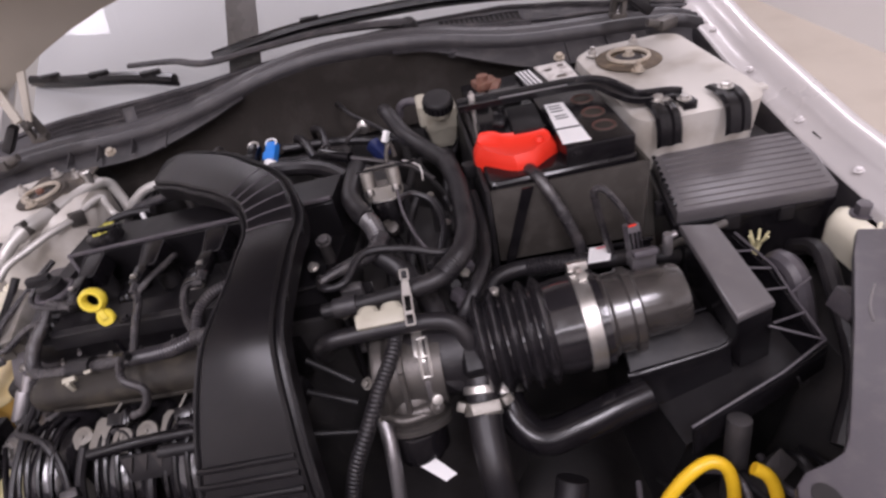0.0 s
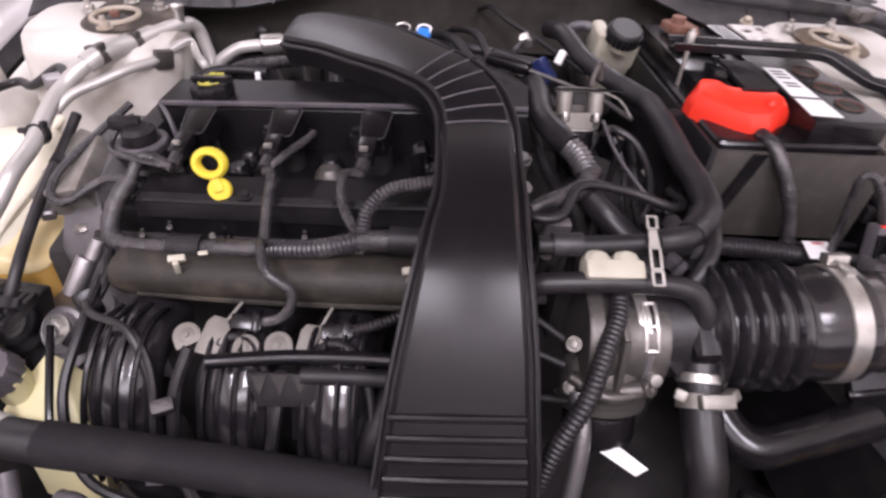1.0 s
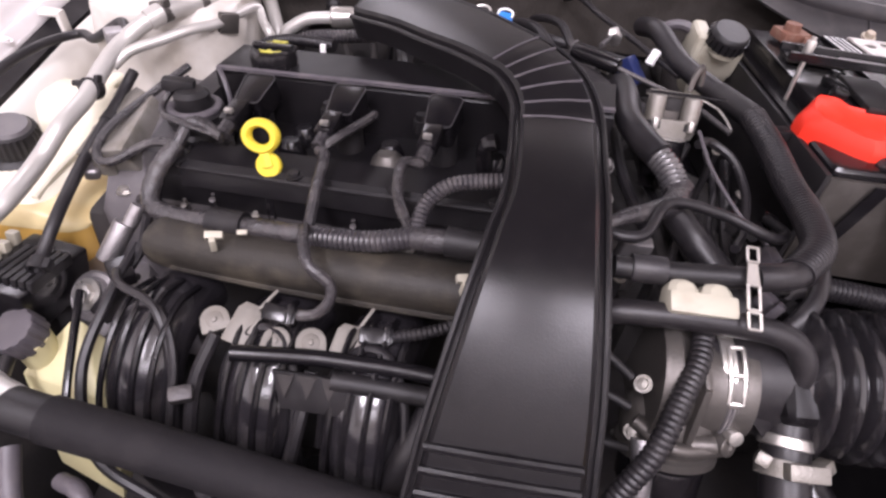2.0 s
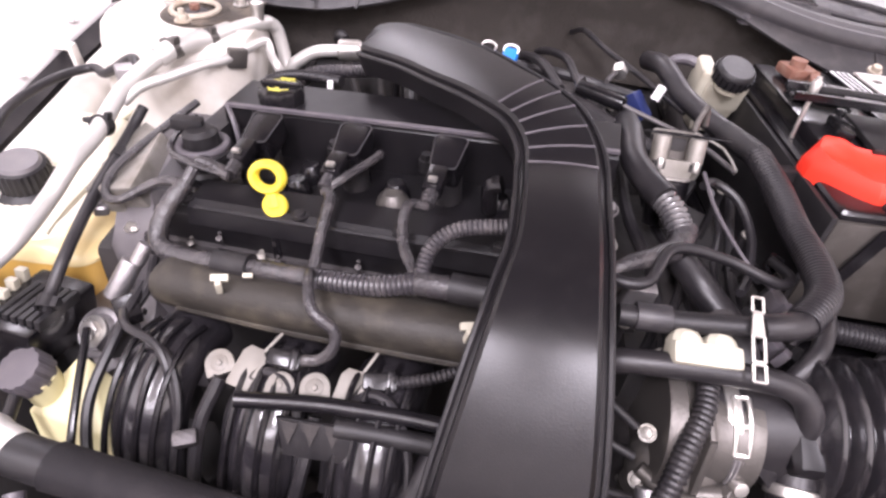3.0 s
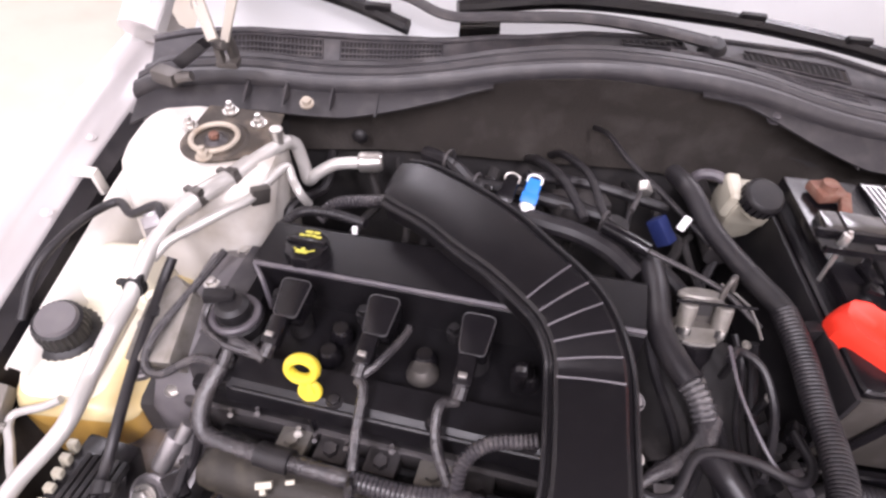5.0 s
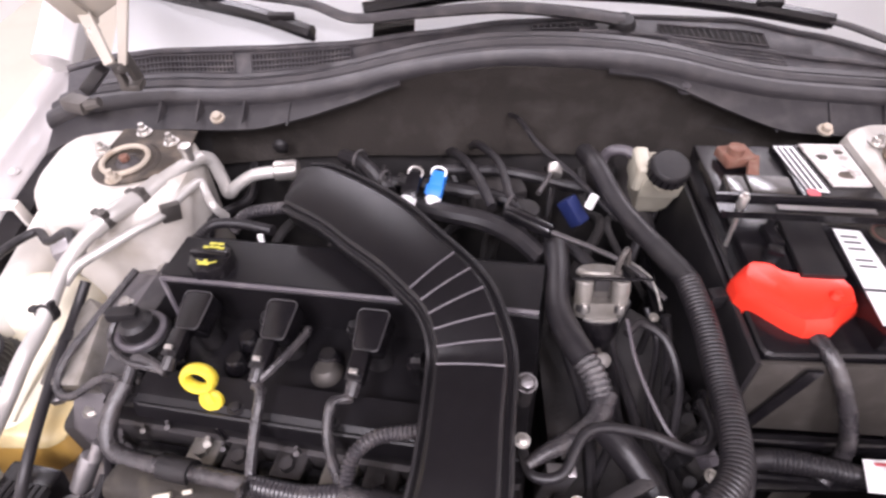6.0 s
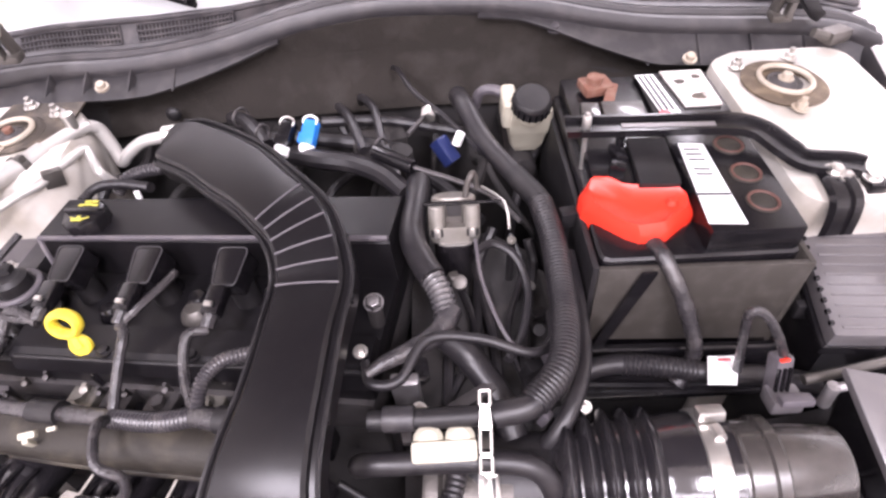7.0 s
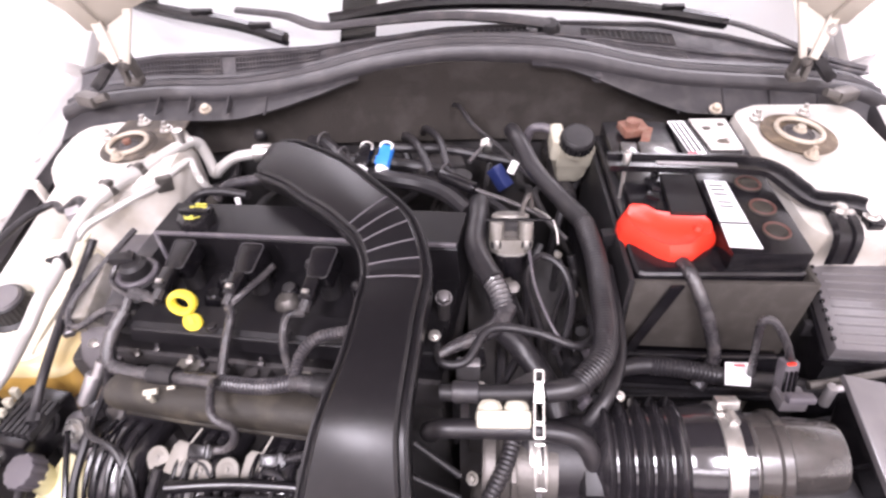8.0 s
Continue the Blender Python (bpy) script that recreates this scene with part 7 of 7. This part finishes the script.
part("neck", cyl(0.027, 0.02, pose(-0.606, -0.179, 0.694), segs=28), TANK_WHITE, tk)
teeth = [(0.0285 if i % 2 else 0.0272, 2 * math.pi * i / 56) for i in range(56)]
cpm = along((-0.606, -0.179, 0.711), (0.05, -0.1, 1))
cap_ = part("cap", loft([[cpm @ Vector((r * k * math.cos(a), r * k * math.sin(a), z)) for r, a in teeth] for k, z in ((1.26, -0.004), (1.28, 0.001), (1.20, 0.004), (1.0, 0.007), (0.97, 0.026), (0.92, 0.030), (0.82, 0.0315))]), BLACK_MATT, tk, "black ribbed cap on a wide flange", 30)
# grey disc on the black cap, with the highlight put into its colour
part("cap_top", lathe([(0, 0.0365), (0.020, 0.0355), (0.0225, 0.0315), (0, 0.0315)], cpm, 30), LID, cap_, "cap top in a grey that imitates its highlight")

# power steering reservoir
ps = thing("steering_reservoir", (-0.4332, -0.4037, 0.5468), "yellowed power steering reservoir with a dark cap", "reservoir")
bm_ = bmesh.new()
for q in ((-0.4662, -0.3549, 0.6661), (-0.4538, -0.3602, 0.6603), (-0.4245, -0.4148, 0.6318), (-0.4987, -0.3990, 0.6341), (-0.4078, -0.4318, 0.6041), (-0.4321, -0.3625, 0.6384), (-0.4970, -0.3732, 0.6261), (-0.4937, -0.4151, 0.5090), (-0.4184, -0.4438, 0.5071), (-0.4262, -0.3681, 0.5134), (-0.4919, -0.3682, 0.5136)):
    bm_.verts.new(q)
bmesh.ops.convex_hull(bm_, input=bm_.verts[:])
bevelled(bm_, 0.004, 2)
part("tank", bm_, TANK, ps, "", 30)
part("neck", cyl(0.016, 0.034, along((-0.4880, -0.3800, 0.6330), (-0.06, -0.12, 1)), segs=22), TANK, ps)
tt = [(0.0205 if i % 3 else 0.0190, 2 * math.pi * i / 36) for i in range(36)]
pm = along((-0.4937, -0.3820, 0.6623), (-0.25, -0.35, 1))
part("cap", loft([[pm @ Vector((r * k * math.cos(a), r * k * math.sin(a), z)) for r, a in tt] for k, z in ((1.0, 0.0), (1.0, 0.018), (0.94, 0.021), (0.85, 0.0215))]), GREY_PLASTIC, ps, "dark grey scalloped cap", 30)
part("dip_rod", tube([(-0.464, -0.340, 0.684), (-0.456, -0.372, 0.672), (-0.4485, -0.408, 0.652), (-0.443, -0.436, 0.632)], 0.0036, 10), BLACK, ps)

# belt drive and mount at the left end
bd = thing("belt_pulley", (-0.4720, -0.3126, 0.6270), "pale metal belt idler with a hex bolt", "pulley")
pd = Vector((-0.25, -0.65, 0.72))
part("wheel", lathe([(0, 0.008), (0.016, 0.008), (0.018, 0.003), (0.022, 0.002), (0.024, 0.004), (0.024, -0.022), (0, -0.022)], along((-0.4620, -0.3270, 0.6640), pd), 30), ALU, bd)
part("bolt", hexbolt((-0.4650, -0.3335, 0.6725), pd, 0.010, 0.008), STEEL, bd)
al = thing("alternator", (-0.4761, -0.2666, 0.5657), "aluminium alternator with slotted housing", "alternator")
part("case", lathe([(0, 0.0), (0.052, 0.0), (0.058, 0.006), (0.058, 0.028), (0.050, 0.034), (0.04, 0.04), (0.0, 0.04)], along((-0.4807, -0.2777, 0.5973), (-0.3265, -0.2733, 0.8621)), 36), ALU, al)
for i in range(12):
    a = 2 * math.pi * i / 12
    m = along((-0.4807, -0.2777, 0.5973), (-0.3265, -0.2733, 0.8621))
    part("fin", box((0.006, 0.016, 0.006), m @ Matrix.Rotation(a, 4, "Z") @ pose(0.0, 0.044, 0.036), 0.001), DARK_ALU, al)
em = thing("engine_mount", (-0.5024, -0.1813, 0.6317), "cast aluminium engine mount with bolts", "engine mount")
part("arm", merged(prism([Vector(q) for q in ((-0.4953, -0.2229, 0.7275), (-0.4989, -0.1502, 0.7341), (-0.4704, -0.1299, 0.7575), (-0.4384, -0.1595, 0.7665), (-0.4408, -0.2337, 0.7455))], 0.03, 0.004), box((0.03, 0.02, 0.03), pose(-0.4665, -0.1967, 0.7529, 0, 0, 20), 0.004), box((0.025, 0.025, 0.02), pose(-0.4798, -0.2204, 0.7435), 0.004)), BRIGHT_CAST, em)
for q, sz in (((-0.4995, -0.1882, 0.7458), 0.022), ((-0.4873, -0.2199, 0.7475), 0.018), ((-0.4931, -0.2314, 0.7382), 0.015)):
    part("lobe", merged(box((sz, sz * 1.2, sz * 0.9), pose(q[0], q[1], q[2], 10, 5, 25), 0.005, 3), cyl(sz * 0.3, sz * 0.3, pose(q[0], q[1], q[2] + sz * 0.45), segs=12, bevel=0.001)), ALU, em, "pale cast mount lobe")
for p in ((-0.4739, -0.1707, 0.7483), (-0.4788, -0.2131, 0.7498)):
    part("bolt", hexbolt(p, (0, -0.2, 1), 0.009, 0.01), STEEL, em)
part("base", box((0.10, 0.12, 0.3), pose(-0.4543, -0.1880, 0.5478), 0.01), GLOOM, em)
fbx = thing("relay_box", (-0.5218, -0.3418, 0.6181), "small black relay box with ribs by the coolant tank", "relay box")
part("body", box((0.055, 0.085, 0.05), pose(-0.5173, -0.3295, 0.6725, -8, 5, -8), 0.004), BLACK, fbx)
for i in range(6):
    part("tooth", box((0.0055, 0.050, 0.012), pose(-0.527 + 0.0075 * i, -0.330 - 0.001 * i, 0.6975, -8, 5, -8), 0.001), BLACK_MATT, fbx)
for i in range(5):
    part("terminal", box((0.010, 0.008, 0.016), pose(-0.5415, -0.300 - 0.0145 * i, 0.700, -10, 0, -5), 0.002), WHITE_PLASTIC, fbx, "white plastic terminal")
part("leg", box((0.03, 0.03, 0.09), pose(-0.5149, -0.3247, 0.6224), 0.003), BLACK_MATT, fbx)
sl = thing("silver_sensor", (-0.4482, -0.2948, 0.6794), "dull metal sensor with a black wire", "sensor")
part("body", merged(cyl(0.010, 0.04, along((-0.4515, -0.3109, 0.6970), (0.25, 0.35, 0.5)), segs=16, bevel=0.002), cyl(0.007, 0.02, along((-0.4288, -0.2962, 0.7314), (0.25, 0.35, 0.5)), segs=12)), ALU, sl)
part("wire", tube([(-0.4068, -0.2984, 0.7497), (-0.4161, -0.3086, 0.7161), (-0.4333, -0.3336, 0.6905), (-0.4536, -0.3449, 0.6638)], 0.005, 8), RUBBER, sl)
part("plug", box((0.02, 0.026, 0.014), pose(-0.4271, -0.3309, 0.7046, 10, 0, 40), 0.002), BLACK, sl)

# upper radiator hose with its foil wrap
rh = thing("radiator_hose", (-0.3, -0.5, 0.68), "black foam-wrapped pipe with a silver foil end", "hose")
part("foil_end", wrapped([(-0.475, -0.466, 0.722), (-0.452, -0.474, 0.721), (-0.428, -0.482, 0.720)], 0.0165, 18, 13), PIPE, rh, "silver foil tape")
part("bare_section", tube([(-0.430, -0.482, 0.720), (-0.395, -0.488, 0.718)], 0.0152, 16), BLACK_MATT, rh, "", 60)
part("foam_tube", tube([(-0.400, -0.487, 0.718), (-0.32, -0.499, 0.714), (-0.24, -0.512, 0.709), (-0.14, -0.528, 0.70), (-0.05, -0.54, 0.69)], 0.0168, 18), FOAM, rh, "", 60)
for i, (a, b, c, r, mt_) in enumerate((((-0.46, -0.50, 0.70), (-0.445, -0.54, 0.67), (-0.43, -0.56, 0.60), 0.010, RUBBER), ((-0.425, -0.50, 0.70), (-0.41, -0.535, 0.675), (-0.40, -0.56, 0.6), 0.007, GREY_PLASTIC), ((-0.385, -0.515, 0.69), (-0.36, -0.53, 0.70), (-0.345, -0.56, 0.66), 0.006, GREY_PLASTIC))):
    hose("front_hose", "dark hose dropping in front of the engine", [a, b, c], r, mt_)

# ---- front right corner ----
ws = thing("washer_bottle", (0.595, -0.37, 0.6), "white washer bottle neck with a grey hex stud", "washer bottle")
part("neck", loft([rounded(0.572 - g, 0.618 + g, -0.415 - g, -0.322 + g, z, 0.018, n=5) for z, g in ((0.725, 0.002), (0.755, 0.002), (0.770, -0.002), (0.776, -0.010))]), TANK_WHITE, ws, "", 50)
part("lower_body", loft([rounded(0.58, 0.612, -0.405, -0.332, z, 0.015, n=4) for z in (0.50, 0.725)]), GLOOM, ws)
part("stud", merged(cyl(0.009, 0.016, pose(0.594, -0.352, 0.775), segs=6, bevel=0.001), cyl(0.013, 0.004, pose(0.594, -0.352, 0.774), segs=20)), GREY_PLASTIC, ws, "grey hex stud")
part("lip", torus(0.014, 0.0025, along((0.600, -0.392, 0.777), (0.2, -0.2, 1)), 20, 6), TANK_WHITE, ws)
hp = thing("headlight_panel", (0.45, -0.6, 0.75), "plain grey plastic panel over the headlight", "panel")
part("panel", prism([Vector((x, y, 0.80)) for x, y in ((0.548, -0.400), (0.522, -0.432), (0.465, -0.513), (0.409, -0.589), (0.385, -0.620), (0.374, -0.631), (0.360, -0.636), (0.339, -0.640), (0.328, -0.648), (0.322, -0.660), (0.315, -0.80), (0.57, -0.80), (0.60, -0.55), (0.606, -0.42))], 0.012, 0.003), GREY_PLASTIC, hp, "", 25)
part("slot", loft([[Vector((0.341 + 0.009 * math.cos(a), -0.662 + 0.012 * math.sin(a), z)) for a in (2 * math.pi * i / 20 for i in range(20))] for z in (0.797, 0.8012)]), GLOOM, hp, "dark oval slot")
part("crease", tube([(0.508, -0.480, 0.800), (0.486, -0.504, 0.8005), (0.476, -0.522, 0.800)], 0.0012, 6), ALU, hp, "bright line along the crease")
part("support", box((0.14, 0.16, 0.44), pose(0.50, -0.68, 0.56), 0.01), GLOOM, hp)
hk = thing("yellow_hook", (0.31, -0.56, 0.62), "bright yellow coated wire hook", "hook")
part("wire", tube([(0.262, -0.565, 0.60), (0.282, -0.562, 0.655), (0.302, -0.558, 0.682), (0.322, -0.556, 0.692), (0.336, -0.562, 0.686), (0.341, -0.572, 0.66), (0.343, -0.58, 0.60)], 0.0064, 14), HOOK_YELLOW, hk, "", 60)
part("stub", tube([(0.358, -0.568, 0.688), (0.370, -0.576, 0.680), (0.376, -0.586, 0.655), (0.377, -0.59, 0.60)], 0.0064, 14), HOOK_YELLOW, hk, "", 60)
rc_ = thing("rod_clutter", (0.38, -0.52, 0.6), "grey rods, wires and clips below the filter box", "rods")
part("rod", cyl(0.012, 0.10, along((0.36, -0.545, 0.60), (0.1, 0.25, 1)), segs=16, bevel=0.002), DARK_ALU, rc_)
rnd = random.Random(4)
for i in range(9):
    x = 0.27 + 0.022 * i
    part("wire", tube([(x, -0.52, 0.62), (x + rnd.uniform(-0.02, 0.02), -0.56, 0.645 + rnd.uniform(-0.02, 0.02)), (x + rnd.uniform(-0.02, 0.03), -0.60, 0.62), (x + rnd.uniform(-0.03, 0.03), -0.64, 0.58)], rnd.uniform(0.003, 0.006), 8), RUBBER if i % 3 else GREY_PLASTIC, rc_)
part("bracket", box((0.035, 0.02, 0.03), pose(0.385, -0.56, 0.66, 20, 0, 30), 0.003), DARK_ALU, rc_)
wl = thing("wing_wiring", (0.54, -0.40, 0.6), "dark wires and plugs beside the white wing", "wires")
part("loom", tube([(0.535, -0.33, 0.73), (0.53, -0.38, 0.76), (0.515, -0.44, 0.74), (0.50, -0.50, 0.70), (0.46, -0.55, 0.66)], 0.010, 10), RUBBER, wl)
part("pipe", tube([(0.505, -0.335, 0.70), (0.50, -0.36, 0.74), (0.505, -0.39, 0.73), (0.51, -0.42, 0.66)], 0.013, 10), GREY_PLASTIC, wl)
part("plug", box((0.02, 0.03, 0.025), pose(0.512, -0.455, 0.752, 0, 20, 10), 0.003), GREY_PLASTIC, wl)
part("bottom_hose", tube([(0.205, -0.50, 0.62), (0.19, -0.53, 0.58), (0.185, -0.55, 0.50)], 0.018, 14), RUBBER, rc_)

# small fittings among the hoses
sf = thing("hose_fittings", (0.0, -0.2, 0.70), "small metal and plastic fittings glinting among the hoses", "fittings")
for i, (p, d, r, m_) in enumerate((((0.148, -0.275, 0.800), (0.3, -0.3, 1), 0.005, STEEL), ((0.138, -0.325, 0.792), (0.2, -0.5, 1), 0.006, BRIGHT_CAST), ((0.166, -0.345, 0.772), (0.0, -0.4, 1), 0.006, STEEL), ((0.020, -0.355, 0.800), (0, -0.3, 1), 0.007, STEEL), ((-0.004, -0.352, 0.790), (0.1, -0.3, 1), 0.006, BRIGHT_CAST),
                                   ((0.118, -0.175, 0.815), (0, -0.3, 1), 0.005, BRIGHT_CAST), ((0.132, -0.225, 0.800), (0.4, -0.3, 1), 0.005, STEEL), ((-0.035, -0.14, 0.838), (0, -0.2, 1), 0.005, STEEL), ((0.012, -0.075, 0.842), (0.3, -0.3, 1), 0.006, BRIGHT_CAST), ((-0.235, 0.04, 0.825), (0, -0.3, 1), 0.005, STEEL))):
    part("stud", cyl(0.004, 0.10, along(Vector(p) - Vector((0, 0, 0.10)), (0, 0, 1)), segs=8), BLACK_MATT, sf)
    part("bolt", hexbolt(p, d, r * 0.65, r * 0.6), m_, sf, "bright bolt head")
for i, (p, rot) in enumerate((((0.142, -0.300, 0.785), 20), ((0.152, -0.255, 0.790), -30), ((0.128, -0.345, 0.775), 50), ((0.02, -0.30, 0.775), 10), ((-0.01, -0.05, 0.815), 30), ((-0.15, 0.03, 0.815), -15))):
    part("plug", merged(box((0.014, 0.022, 0.013), pose(p[0], p[1], p[2], 15, 10, rot), 0.002), box((0.010, 0.008, 0.016), pose(p[0], p[1] - 0.012, p[2] + 0.003, 15, 10, rot), 0.002)), BLACK if i % 2 else GREY_PLASTIC, sf)
